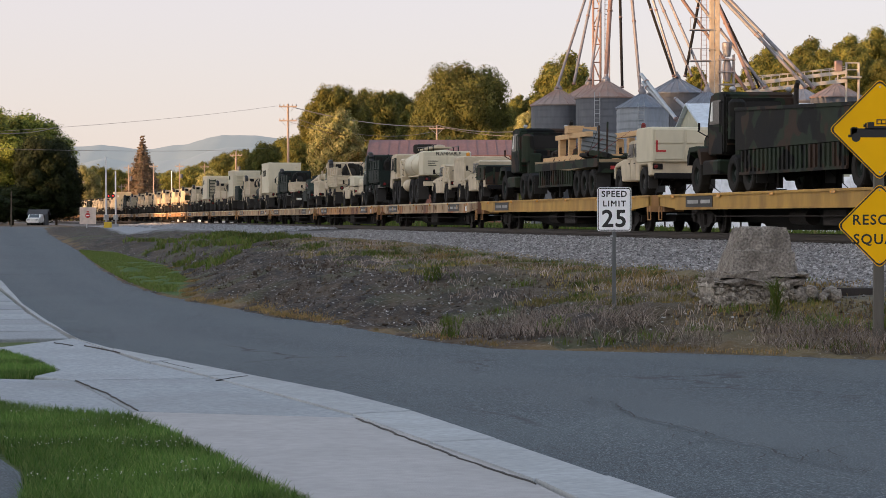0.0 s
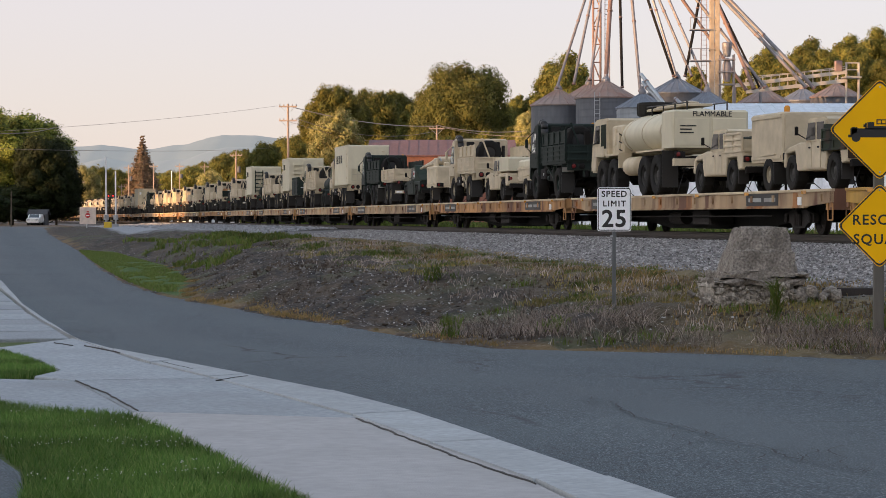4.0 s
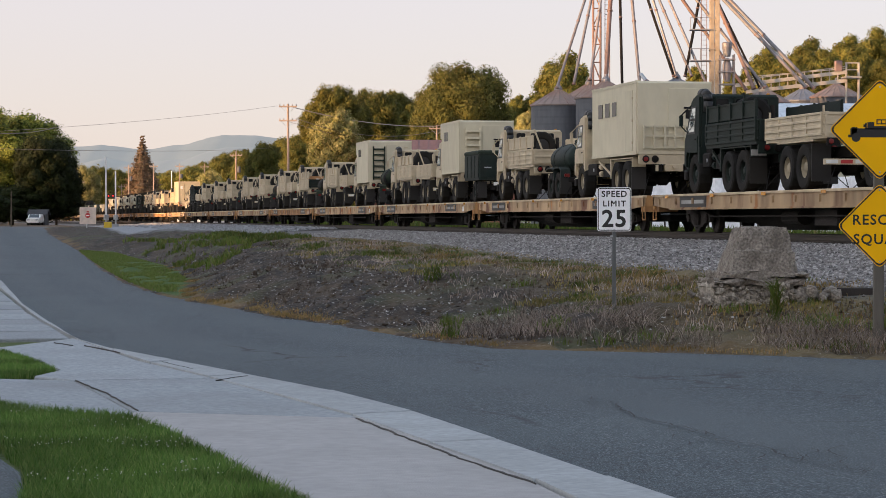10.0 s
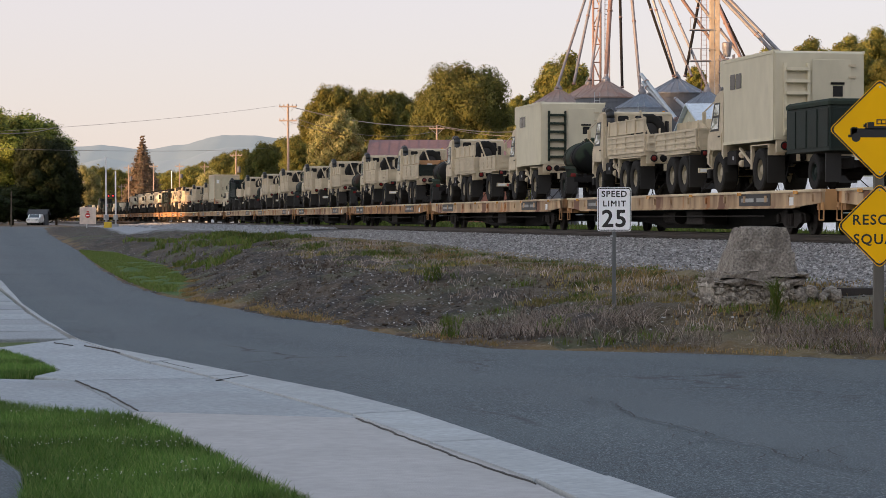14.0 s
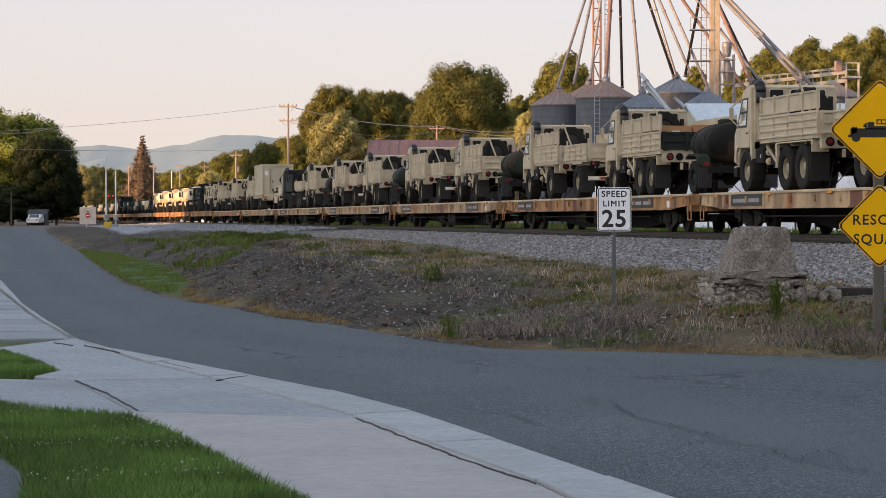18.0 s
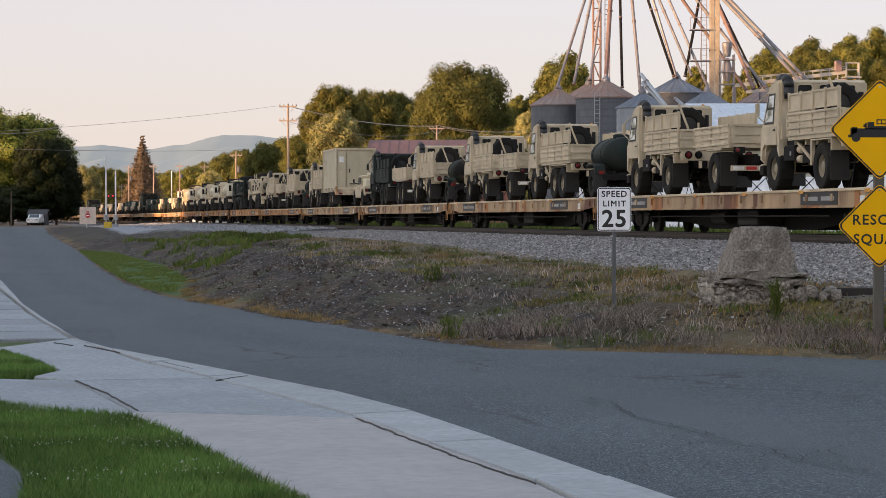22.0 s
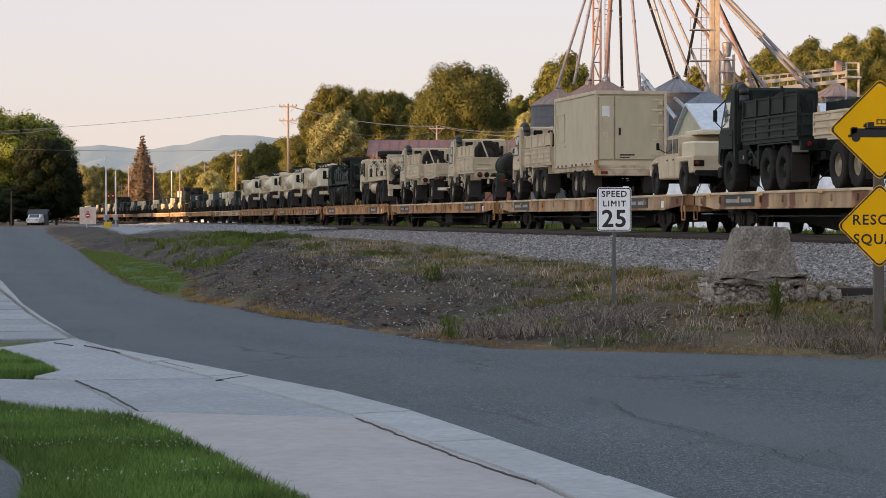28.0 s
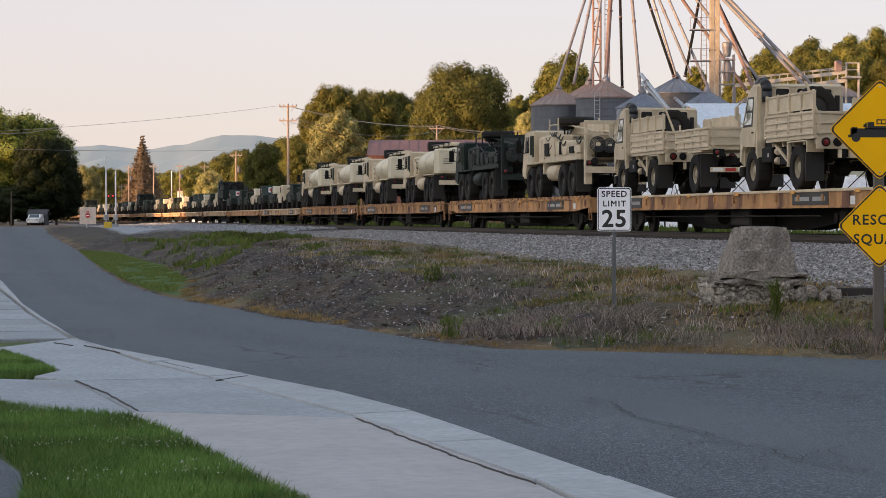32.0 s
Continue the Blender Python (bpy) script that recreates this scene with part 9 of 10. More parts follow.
def conveyor():
    th = tagged(empty("grain_conveyor"), "sunlit steel conveyor bridge with handrails", "conveyor")
    D = 198

    def P(x, y, d=D):
        return ray_point(x, y, d)
    WARM = surface("conveyor_paint", (0.46, 0.42, 0.37), 0.55, soil=0.4)
    for (x0, y0, x1, y1, w) in ((1300, 152, 1497, 128, 0.30), (1320, 141, 1497, 118, 0.08), (1320, 163, 1497, 143, 0.30), (1330, 136, 1497, 122, 0.08)):
        bm = bb()
        beam(bm, P(x0, y0), P(x1, y1), w, w)
        part("girder", bm, WARM, th)
    for i in range(13):
        f = i / 12
        x = 1320 + 177 * f
        bm = bb()
        tube(bm, P(x, 162 - 19 * f), P(x, 139 - 21 * f), 0.05, seg=5)
        part("post", bm, WARM, th)
    for x in (1497, 1519):
        bm = bb()
        b = P(x, 112)
        tube(bm, (b.x, b.y, 0.8), b, 0.10, seg=6)
        part("support_leg", bm, WARM, th)
    for y in (112, 124, 136):
        bm = bb()
        tube(bm, P(1495, y), P(1520, y), 0.05, seg=5)
        part("handrail", bm, WARM, th)
    bm = bb()
    beam(bm, P(1490, 138), P(1522, 138), 1.6, 0.12)
    part("platform", bm, WARM, th)
    bm = bb()
    a = P(1483, 108)
    block(bm, a.x - 0.3, a.x + 0.3, a.y - 0.3, a.y + 0.3, a.z - 0.9, a.z, 0.05)
    part("motor", bm, SPOUTRED, th)
    bm = bb()
    for x in (1300, 1345):
        b = P(x, 150)
        tube(bm, (b.x, b.y, 0.8), b, 0.12, seg=6)
    part("trestle", bm, SPOUT, th)
    # dryer head beside the tan tower
    t2 = tagged(empty("dust_cyclone"), "grey steel cyclone on a braced platform", "cyclone")
    c = P(1286, 75, 186)
    k = 186 / F_PX
    bm = bb()
    lathe(bm, [(6 * k, -26 * k), (9 * k, -8 * k), (9 * k, -2 * k), (6 * k, 0)], 14, m=Matrix.Translation(c))
    part("drum", bm, SPOUT, t2)
    for dy in (30, 52, 74):
        bm = bb()
        block(bm, c.x - 14 * k, c.x + 14 * k, c.y - 0.5, c.y + 0.5, c.z - dy * k - 0.1, c.z - dy * k)
        part("platform", bm, SPOUT, t2)
    for x in (-12, 12):
        for y in (-0.45, 0.45):
            bm = bb()
            tube(bm, (c.x + x * k, c.y + y, 0.8), (c.x + x * k, c.y + y, c.z - 22 * k), 0.06, seg=5)
            part("support_leg", bm, SPOUT, t2)
    bm = bb()
    lathe(bm, [(5 * k, 30 * k), (8 * k, 44 * k), (8 * k, 60 * k), (3 * k, 72 * k)], 12, m=Matrix.Translation((c.x, c.y, c.z - 100 * k)))
    part("hopper", bm, SPOUT, t2)


conveyor()


def gabled(name, corners, eave, ridge, wallmat, roofmat, label, category, doors=()):
    """A plain gabled building over a rectangle: x0, x1, y0, y1; its ridge runs along x."""
    x0, x1, y0, y1 = corners
    g = float(land_z((x0 + x1) / 2, (y0 + y1) / 2)) - 0.2
    th = tagged(empty(name), label, category)
    ym = (y0 + y1) / 2
    for xx in (x0, x1):
        bm = bb()
        slab(bm, [(y0, g), (y0, eave), (ym, ridge - 0.05), (y1, eave), (y1, g)], xx - 0.1, xx + 0.1)
        part("gable_wall", bm, wallmat, th)
    for yy in (y0, y1):
        bm = bb()
        block(bm, x0 + 0.1, x1 - 0.1, yy - 0.1, yy + 0.1, g, eave)
        part("wall", bm, wallmat, th)
    for s, ya in ((-1, y0), (1, y1)):
        bm = bb()
        yo = ya + s * 0.4
        zo = eave - 0.4 * (ridge - eave) / abs(ym - ya)
        quadify(bm, [(x0 - 0.4, yo, zo), (x1 + 0.4, yo, zo), (x1 + 0.4, ym, ridge), (x0 - 0.4, ym, ridge), (x0 - 0.4, yo, zo + 0.12), (x1 + 0.4, yo, zo + 0.12), (x1 + 0.4, ym, ridge + 0.12), (x0 - 0.4, ym, ridge + 0.12)],
                [(3, 2, 1, 0), (4, 5, 6, 7), (0, 1, 5, 4), (1, 2, 6, 5), (2, 3, 7, 6), (3, 0, 4, 7)])
        rp = part("roof", bm, roofmat, th)
        n = int((x1 - x0) / 0.9)
        bm = bb()
        for i in range(n + 1):
            x = x0 - 0.3 + (x1 - x0 + 0.6) * i / n
            beam(bm, (x, yo, zo + 0.13), (x, ym, ridge + 0.13), 0.05, 0.05)
        part("roof_seam", bm, roofmat, rp)
    for x, w, z, h in doors:
        bm = bb()
        block(bm, x - w / 2, x + w / 2, y0 - 0.16, y0 - 0.1, z, z + h)
        part("window", bm, GLASSDARK, th)
    return th


def dock_wall():
    """A long low pale wall in the yard, in bays between piers."""
    th = tagged(empty("dock_wall"), "long low white-painted wall in the grain store's yard", "wall")
    d = 143.0
    z1 = 1.8 + (387.5 - 313) / F_PX * d
    xs = [(px - 784) / F_PX * d for px in range(1030, 1631, 60)]
    for x0, x1 in zip(xs, xs[1:]):
        bm = bb()
        block(bm, x0 + 0.16, x1 - 0.16, d, d + 0.25, 0.6, z1, 0.03)
        part("wall_bay", bm, DOCKWHITE, th)
    for x in xs:
        bm = bb()
        block(bm, x - 0.18, x + 0.18, d - 0.08, d + 0.33, 0.6, z1 + 0.12, 0.03)
        part("pier", bm, DOCKWHITE, th)


DOCKWHITE = surface("white_painted_block", (0.82, 0.84, 0.87), 0.7, soil=0.25, soil_scale=0.6, dirt=(0.45, 0.44, 0.42))
dock_wall()
# long shed with the pale roof, red-roofed building, low house by the trees
gabled("store_shed", (16.9, 27.8, 147, 173), 6.92, 9.55, SHEDTAN, ROOFWHITE, "tan metal shed with a pale bluish roof", "shed")
a, b = ray_point(660, 270, 235), ray_point(905, 270, 235)
gabled("brick_building", (a.x, b.x, 228, 244), 1.8 + (387.5 - 276) / F_PX * 228, 1.8 + (387.5 - 250) / F_PX * 236, surface("brick_wall", (0.26, 0.11, 0.075), 0.85, soil=0.3), ROOFRED, "long low building with a dull red roof", "building",
       [(a.x + 2 + i * 2.6, 1.0, 3.2, 1.2) for i in range(5)])
a, b = ray_point(462, 322, 420), ray_point(498, 322, 420)
gabled("white_house", (a.x, b.x, 418, 430), 1.8 + (387.5 - 326) / F_PX * 418, 1.8 + (387.5 - 313) / F_PX * 424, WHITEP, ROOFRED, "white house with a red roof among trees", "house")
a, b = ray_point(318, 345, 560), ray_point(375, 345, 560)
gabled("white_house", (a.x, b.x, 556, 568), 1.8 + (387.5 - 338) / F_PX * 556, 1.8 + (387.5 - 328) / F_PX * 562, WHITEP, ROOFRED, "pale house with a red-brown roof beyond the line", "house")


# ---- poles and wires ----
def utility_pole(px, top, depth, arms=(0,), kva=False, mat=None, thick=0.15):
    c = ray_point(px, top, depth)
    g = float(land_z(c.x, depth))
    th = tagged(empty("utility_pole", pose(c.x, depth, g)), "timber utility pole with crossarms", "utility pole", group="utility poles")
    H = c.z - g
    bm = bb()
    tube(bm, (0, 0, -0.5), (0, 0, H), thick, thick * 0.65, 10)
    part("pole", bm, mat or POLEWOOD, th)
    for dz in arms:
        bm = bb()
        block(bm, -0.85, 0.85, -0.16, -0.06, H - 0.35 - dz, H - 0.22 - dz)
        arm = part("crossarm", bm, POLEWOOD, th)
        for x in (-0.78, -0.4, 0.4, 0.78):
            bm = bb()
            lathe(bm, [(0.03, 0), (0.06, 0.05), (0.05, 0.14), (0.02, 0.18)], 8, m=pose(x, -0.11, H - 0.22 - dz))
            part("insulator", bm, surface("porcelain", (0.25, 0.22, 0.20), 0.3) if "porcelain" not in MATS else MATS["porcelain"], arm)
        bm = bb()
        beam(bm, (-0.7, -0.1, H - 0.32 - dz), (0, -0.1, H - 0.95 - dz), 0.03, 0.03)
        beam(bm, (0.7, -0.1, H - 0.32 - dz), (0, -0.1, H - 0.95 - dz), 0.03, 0.03)
        part("arm_brace", bm, GALV, th)
    if kva:
        bm = bb()
        lathe(bm, [(0.2, 0), (0.26, 0.05), (0.26, 0.8), (0.2, 0.88)], 12, m=pose(0.38, 0, H - 3.0))
        part("transformer", bm, BINSTEEL, th)
    return Vector((c.x, depth, c.z))


P1 = utility_pole(510, 184, 225, (0.0, 1.35))
P2 = utility_pole(773, 222, 262, (0.1,))
P3 = utility_pole(418, 268, 330, (0.3,), True)
P4 = utility_pole(318, 290, 480, (0.3,), True)
P5 = utility_pole(272, 290, 470, (0.3,))
P6 = utility_pole(228, 292, 430, (0.3,), True)
P7 = utility_pole(143, 318, 480, (0.3,))
P8 = utility_pole(362, 290, 420, (0.3,))
P9 = utility_pole(20, 338, 225, (), thick=0.08, mat=BARK)
utility_pole(215, 326, 560, (0.3,))


def wire(a, b, sag, r=0.02, name="overhead_wire"):
    bm = bb()
    k = 14
    pts = []
    for i in range(k + 1):
        f = i / k
        p = Vector(a).lerp(Vector(b), f)
        p.z -= sag * 4 * f * (1 - f)
        pts.append(p)
    rings = [[bm.verts.new(p + Vector((0, r * math.cos(j * 1.2566), r * math.sin(j * 1.2566)))) for j in range(5)] for p in pts]
    for p, q in zip(rings, rings[1:]):
        for j in range(5):
            bm.faces.new((p[j], p[(j + 1) % 5], q[(j + 1) % 5], q[j]))
    tagged(part(name, bm, LITWIRE if r > 0.04 or r < 0.013 else WIREMAT), "thin sagging overhead power wire", "wire", group="overhead wires")


# lit copy of the wire colour: sunlight on some wires is in the paint
LITWIRE = surface("pale_cable", (0.42, 0.34, 0.29), 0.6, soil=0.2, bump=0)
WIREMAT = surface("wire_cable", (0.20, 0.17, 0.15), 0.6, soil=0.1, bump=0)
wire(P1 + Vector((0, 0, -0.2)), P2 + Vector((0, 0, -0.1)), 0.6, 0.045)
wire(P1 + Vector((1, 0, -1.5)), P2 + Vector((0.9, 0, -0.4)), 1.2, 0.025)
wire(P1 + Vector((0, 0, -1.7)), ray_point(905, 250, 275), 1.5, 0.02)
wire(P2, ray_point(930, 232, 270), 0.4, 0.045)
wire(P2 + Vector((0.9, 0, -0.3)), ray_point(1000, 236, 255), 0.6, 0.03)
wire(P1 + Vector((-1, 0, -0.2)), ray_point(-60, 236, 140), 0.25, 0.012)
wire(ray_point(-60, 262, 130), ray_point(480, 262, 320), 0.3, 0.014)
wire(ray_point(-60, 231, 90), ray_point(95, 227, 130), 0.2, 0.02)


# ---- crossing at the far end ----
def gate_mast(px, top, base, depth, wid, label):
    c = ray_point(px, base, depth)
    k = depth / F_PX
    g = float(land_z(c.x, depth))
    th = tagged(empty("crossing_gate", pose(c.x, depth, g)), label, "crossing gate", group="crossing gates")
    H = 1.8 + (387.5 - top) * k - g
    bm = bb()
    tube(bm, (0, 0, 0), (0, 0, min(3.6, H * 0.5)), 0.09, seg=10)
    part("mast", bm, GALV, th)
    bm = bb()
    block(bm, -0.068, 0.068, -0.2, -0.12, 0.9, H, 0.01)
    arm = part("gate_arm", bm, WHITEP, th, "raised white gate arm")
    bm = bb()
    block(bm, -0.22, 0.22, -0.2, 0.2, 0.7, 1.2, 0.05)
    part("gate_motor", bm, GALV, th)
    bm = bb()
    block(bm, -0.3, 0.3, -0.3, 0.3, -0.1, 0.25, 0.02)
    part("plinth", bm, SIDEWALK, th)
    return th, g


GLOWRED = bpy.data.materials.new("lit_red_lamp")
GLOWRED.use_nodes = True
GLOWRED.node_tree.nodes["Principled BSDF"].inputs["Emission Color"].default_value = (1, 0.03, 0.02, 1)
GLOWRED.node_tree.nodes["Principled BSDF"].inputs["Emission Strength"].default_value = 1.1
GLOWRED.node_tree.nodes["Principled BSDF"].inputs["Base Color"].default_value = (0.4, 0.01, 0.01, 1)
gate_mast(188, 278, 397, 212, 5, "raised white railway gate arm on a steel mast")
th, g = gate_mast(205, 303, 388, 238, 4, "railway crossing mast with lit red lamps")
for dx in (-0.45, 0.0):
    z = 1.8 + (387.5 - 347) / F_PX * 238 - g
    bm = bb()
    lathe(bm, [(0.22, 0), (0.22, 0.02)], 18, m=pose(dx - 0.25, -0.28, z, 90, 0, 0))
    hood = part("lamp_backing", bm, SIGNBLACK, th)
    bm = bb()
    lathe(bm, [(0.075, 0), (0.07, 0.03), (0.02, 0.05)], 14, m=pose(dx - 0.25, -0.30, z, 90, 0, 0))
    part("signal_lamp", bm, GLOWRED, hood, "lit red crossing lamp")
gate_mast(304, 303, 378, 330, 4, "raised white railway gate arm on a steel mast")


def notice_board():
    d = 205
    k = d / F_PX
    c = ray_point(155.5, 382, d)
    g = float(land_z(c.x, d))
    th = tagged(empty("notice_board", pose(c.x, d, g)), "white board with a red octagonal sign on a post", "sign")
    bm = bb()
    block(bm, -14.5 * k, 14.5 * k, -0.03, 0.03, c.z - g - 15 * k, c.z - g + 15 * k, 0.01)
    # white panel with a warm tint that stands in for sunlight on it
    pn = part("panel", bm, surface("cream_board", (0.66, 0.55, 0.47), 0.6, soil=0.2), th)
    bm = bb()
    lathe(bm, [(4.6 * k, 0), (4.6 * k, 0.02)], 8, m=pose(0, -0.035, c.z - g + 0.3 * k, 90, 22.5, 0))
    oc = part("octagon", bm, REDP, pn, "red octagon")
    bm = bb()
    block(bm, -2.8 * k, 2.8 * k, -0.065, -0.055, c.z - g - 0.6 * k, c.z - g + 1.2 * k)
    part("lettering_bar", bm, SIGNWHITE, oc)
    bm = bb()
    block(bm, -2.0 * k, 2.0 * k, -0.045, -0.03, c.z - g + 6 * k, c.z - g + 8.5 * k)
    part("red_plate", bm, REDP, pn)
    bm = bb()
    tube(bm, (-0.1, 0.06, -0.3), (-0.1, 0.06, c.z - g), 0.05, seg=8)
    part("post", bm, GALV, th)


notice_board()
for px, d in ((191, 205),):
    c = ray_point(px, 395, d)
    bm = bb()
    block(bm, -0.32, 0.32, -0.3, 0.3, 0, 0.55, 0.05)
    tagged(part("yellow_block", bm, YELLOWBLOCK, at=pose(c.x, d, float(land_z(c.x, d)) - 0.02)), "yellow painted concrete block at the crossing", "concrete block")


# garage with a parked van at the road's end
def garage():
    d = 316
    k = d / F_PX
    c = ray_point(58, 403, d)
    g = float(land_z(c.x, d))
    # grey siding and shingle coloured darker to hold the shade of the trees
    gabled("garage", (c.x - 15 * k, c.x + 11 * k, d + 4.4, d + 7), g + 20 * k, g + 27 * k, surface("shaded_grey_siding", (0.07, 0.07, 0.075), 0.8), surface("shaded_grey_shingle", (0.06, 0.06, 0.065), 0.9), "small grey garage under the trees", "garage")
    th = tagged(empty("parked_car", pose(c.x, d, g)), "white parked car in front of a garage", "car")
    bm = bb()
    slab(bm, [(-0.1, 0.35), (-0.1, 0.95), (0.8, 1.0), (1.5, 1.5), (3.4, 1.5), (3.9, 1.0), (4.2, 0.9), (4.2, 0.35)], -0.85, 0.85)
    bmesh.ops.bevel(bm, geom=bm.edges[:], offset=0.08, segments=2, affect='EDGES', clamp_overlap=True)
    part("body", bm, WHITEP, th)
    bm = bb()
    quadify(bm, [(-0.7, 0.84, 1.04), (0.7, 0.84, 1.04), (0.62, 1.44, 1.46), (-0.62, 1.44, 1.46), (-0.7, 0.81, 1.05), (0.7, 0.81, 1.05), (0.62, 1.41, 1.48), (-0.62, 1.41, 1.48)], [(3, 2, 1, 0), (4, 5, 6, 7), (0, 1, 5, 4), (1, 2, 6, 5), (2, 3, 7, 6), (3, 0, 4, 7)])
    part("windscreen", bm, SCREEN, th)
    for x in (-0.55, 0.55):
        bm = bb()
        block(bm, x - 0.16, x + 0.16, -0.14, -0.08, 0.68, 0.84, 0.02)
        part("headlight", bm, GALV, th)
    wheels(th, [0.7, 3.4], 0.32, 0.2, GALV, 0.85)


garage()


# ---- flat wagons ----
def wheelset_mesh():
    bm = bb()
    r = 0.42
    tube(bm, (-0.95, 0, 0), (0.95, 0, 0), 0.075, seg=10)
    for s in (-1, 1):
        lathe(bm, [(0.12, s * 0.80), (0.14, s * 0.83), (0.33, s * 0.81), (r - 0.05, s * 0.82), (r, s * 0.80), (r, s * 0.70), (r + 0.028, s * 0.685), (r + 0.028, s * 0.66), (r - 0.06, s * 0.67), (0.14, s * 0.70)], 24, axis="x")
        for i in range(4):
            a = i * math.pi / 2
            block(bm, s * 0.825 - 0.012, s * 0.825 + 0.012, -0.02, 0.02, 0.16, 0.30, m=Euler((a, 0, 0)).to_matrix().to_4x4())
    me = mesh_from(bm, "wheelset")
    me.materials.append(RUST)
    return me


def flat_wagon(mat, rib=False):
    """A long flat wagon: deck top at z = 0, ends at y = 0.5 and 26.73."""
    th = tagged(empty("flat_wagon"), "", "flat wagon")
    bm = bb()
    for k in range(90):
        y = 0.6 + k * 0.2895
        block(bm, -1.36, 1.36, y, y + 0.28, -0.07, -0.004 - 0.006 * (k % 3))
    part("deck", bm, DECKWOOD, th, "weathered timber deck")
    for s in (-1, 1):
        bm = bb()
        slab(bm, [(0.5, -0.30), (0.5, 0.0), (26.73, 0.0), (26.73, -0.30), (24.83, -0.40), (2.4, -0.40)], s * 1.38, s * 1.44)
        block(bm, s * 1.41 - 0.06, s * 1.41 + 0.06, 2.4, 24.83, -0.43, -0.385)
        for k in range(0 if mat is CARYELLOW else 15):
            y = 1.2 + k * 1.77
            block(bm, s * 1.455 - 0.03, s * 1.455 + 0.03, y - 0.07, y + 0.07, -0.27, -0.10)
        if rib:
            for k in range(46):
                y = 0.7 + k * 0.556
                block(bm, s * 1.44 - 0.05, s * 1.44 + 0.05, y, y + 0.30, 0.0, 0.09)
        sill = part("side_sill", bm, mat, th)
        bm = bb()
        block(bm, s * 1.41 - 0.065, s * 1.41 + 0.065, 0.5, 26.73, -0.04, 0.022, 0.008)
        part("deck_edge", bm, mat if rib or mat is CARYELLOW else CARLIP, sill, "stained deck edge, coloured paler for sky light")
        for k in range(6):
            y = 2.2 + k * 4.55
            bm = bb()
            block(bm, s * 1.475 - 0.006, s * 1.475 + 0.006, y, y + 0.34, -0.085, -0.005)
            part("deck_marker", bm, AMBER, sill, "orange reflective marker")
        for y in ((4.4, 21.2) if s < 0 else (5.0,)):
            bm = bb()
            block(bm, s * 1.448 - 0.006, s * 1.448 + 0.006, y, y + 2.6, -0.36, -0.05)
            pn = part("number_panel", bm, SIGNBLACK, sill, "black number panel")
            for a, b in ((0.2, 1.1), (1.35, 2.4)):
                bm = bb()
                block(bm, s * 1.457 - 0.004, s * 1.457 + 0.004, y + a, y + b, -0.26, -0.16)
                part("marking_bar", bm, MARKGREY, pn)
        bm = bb()
        block(bm, s * 1.45 - 0.006, s * 1.45 + 0.006, 2.6, 2.9, -0.36, -0.16)
        part("data_plate", bm, WHITEP, sill)
        bm = bb()
        tube(bm, (s * 1.2, 5.6, -0.62), (s * 1.2, 21.6, -0.62), 0.022, seg=6)
        part("brake_rod", bm, RUST, th)
        for y in (0.62, 26.61):
            bm = bb()
            for x in (-0.16, 0.16):
                tube(bm, (s * 1.42, y + x, -0.32), (s * 1.42, y + x, -0.72), 0.018, seg=6)
            tube(bm, (s * 1.42, y - 0.16, -0.72), (s * 1.42, y + 0.16, -0.72), 0.018, seg=6)
            part("footstep", bm, CARRUST, th)
    bm = bb()
    slab(bm, [(1.5, -0.75), (1.5, -0.1), (25.73, -0.1), (25.73, -0.75), (20.43, -0.80), (18.03, -0.98), (9.2, -0.98), (6.8, -0.80)], -0.33, 0.33)
    part("centre_sill", bm, UNDER, th)
    bm = bb()
    for k in range(11):
        y = 3.95 + k * 1.933
        slab(bm, [(y - 0.08, -0.38), (y - 0.08, -0.07), (y + 0.08, -0.07), (y + 0.08, -0.38)], -1.37, 1.37)
    part("cross_bearer", bm, UNDER, th)
    for y, d in ((0.5, 1), (26.73, -1)):
        bm = bb()
        block(bm, -1.44, 1.44, min(y, y + d * 0.14), max(y, y + d * 0.14), -0.42, 0.02, 0.01)
        for s in (-1, 1):
            block(bm, s * 1.1 - 0.3, s * 1.1 + 0.3, min(y, y + d * 0.5), max(y, y + d * 0.5), -0.48, -0.30)
        part("end_sill", bm, CARRUST, th, "rust-stained orange end sill")
        bm = bb()
        beam(bm, (0, y, -0.52), (0, y - d * 0.5, -0.52), 0.18, 0.24)
        block(bm, -0.2, 0.2, min(y - d * 0.5, y - d * 0.22), max(y - d * 0.5, y - d * 0.22), -0.66, -0.38, 0.03)
        part("coupler", bm, RUST, th)
        bm = bb()
        tube(bm, (-0.9, y + d * 0.05, -0.55), (0.9, y + d * 0.05, -0.55), 0.02, seg=6)
        part("uncoupling_rod", bm, GALV, th)
    bm = bb()
    block(bm, -1.1, -0.35, 11.5, 13.2, -0.85, -0.42, 0.05)
    part("brake_reservoir", bm, RUST, th)
    bm = bb()
    tube(bm, (-0.85, 14.6, -0.65), (-0.85, 15.9, -0.65), 0.2, seg=12)
    part("brake_cylinder", bm, RUST, th)
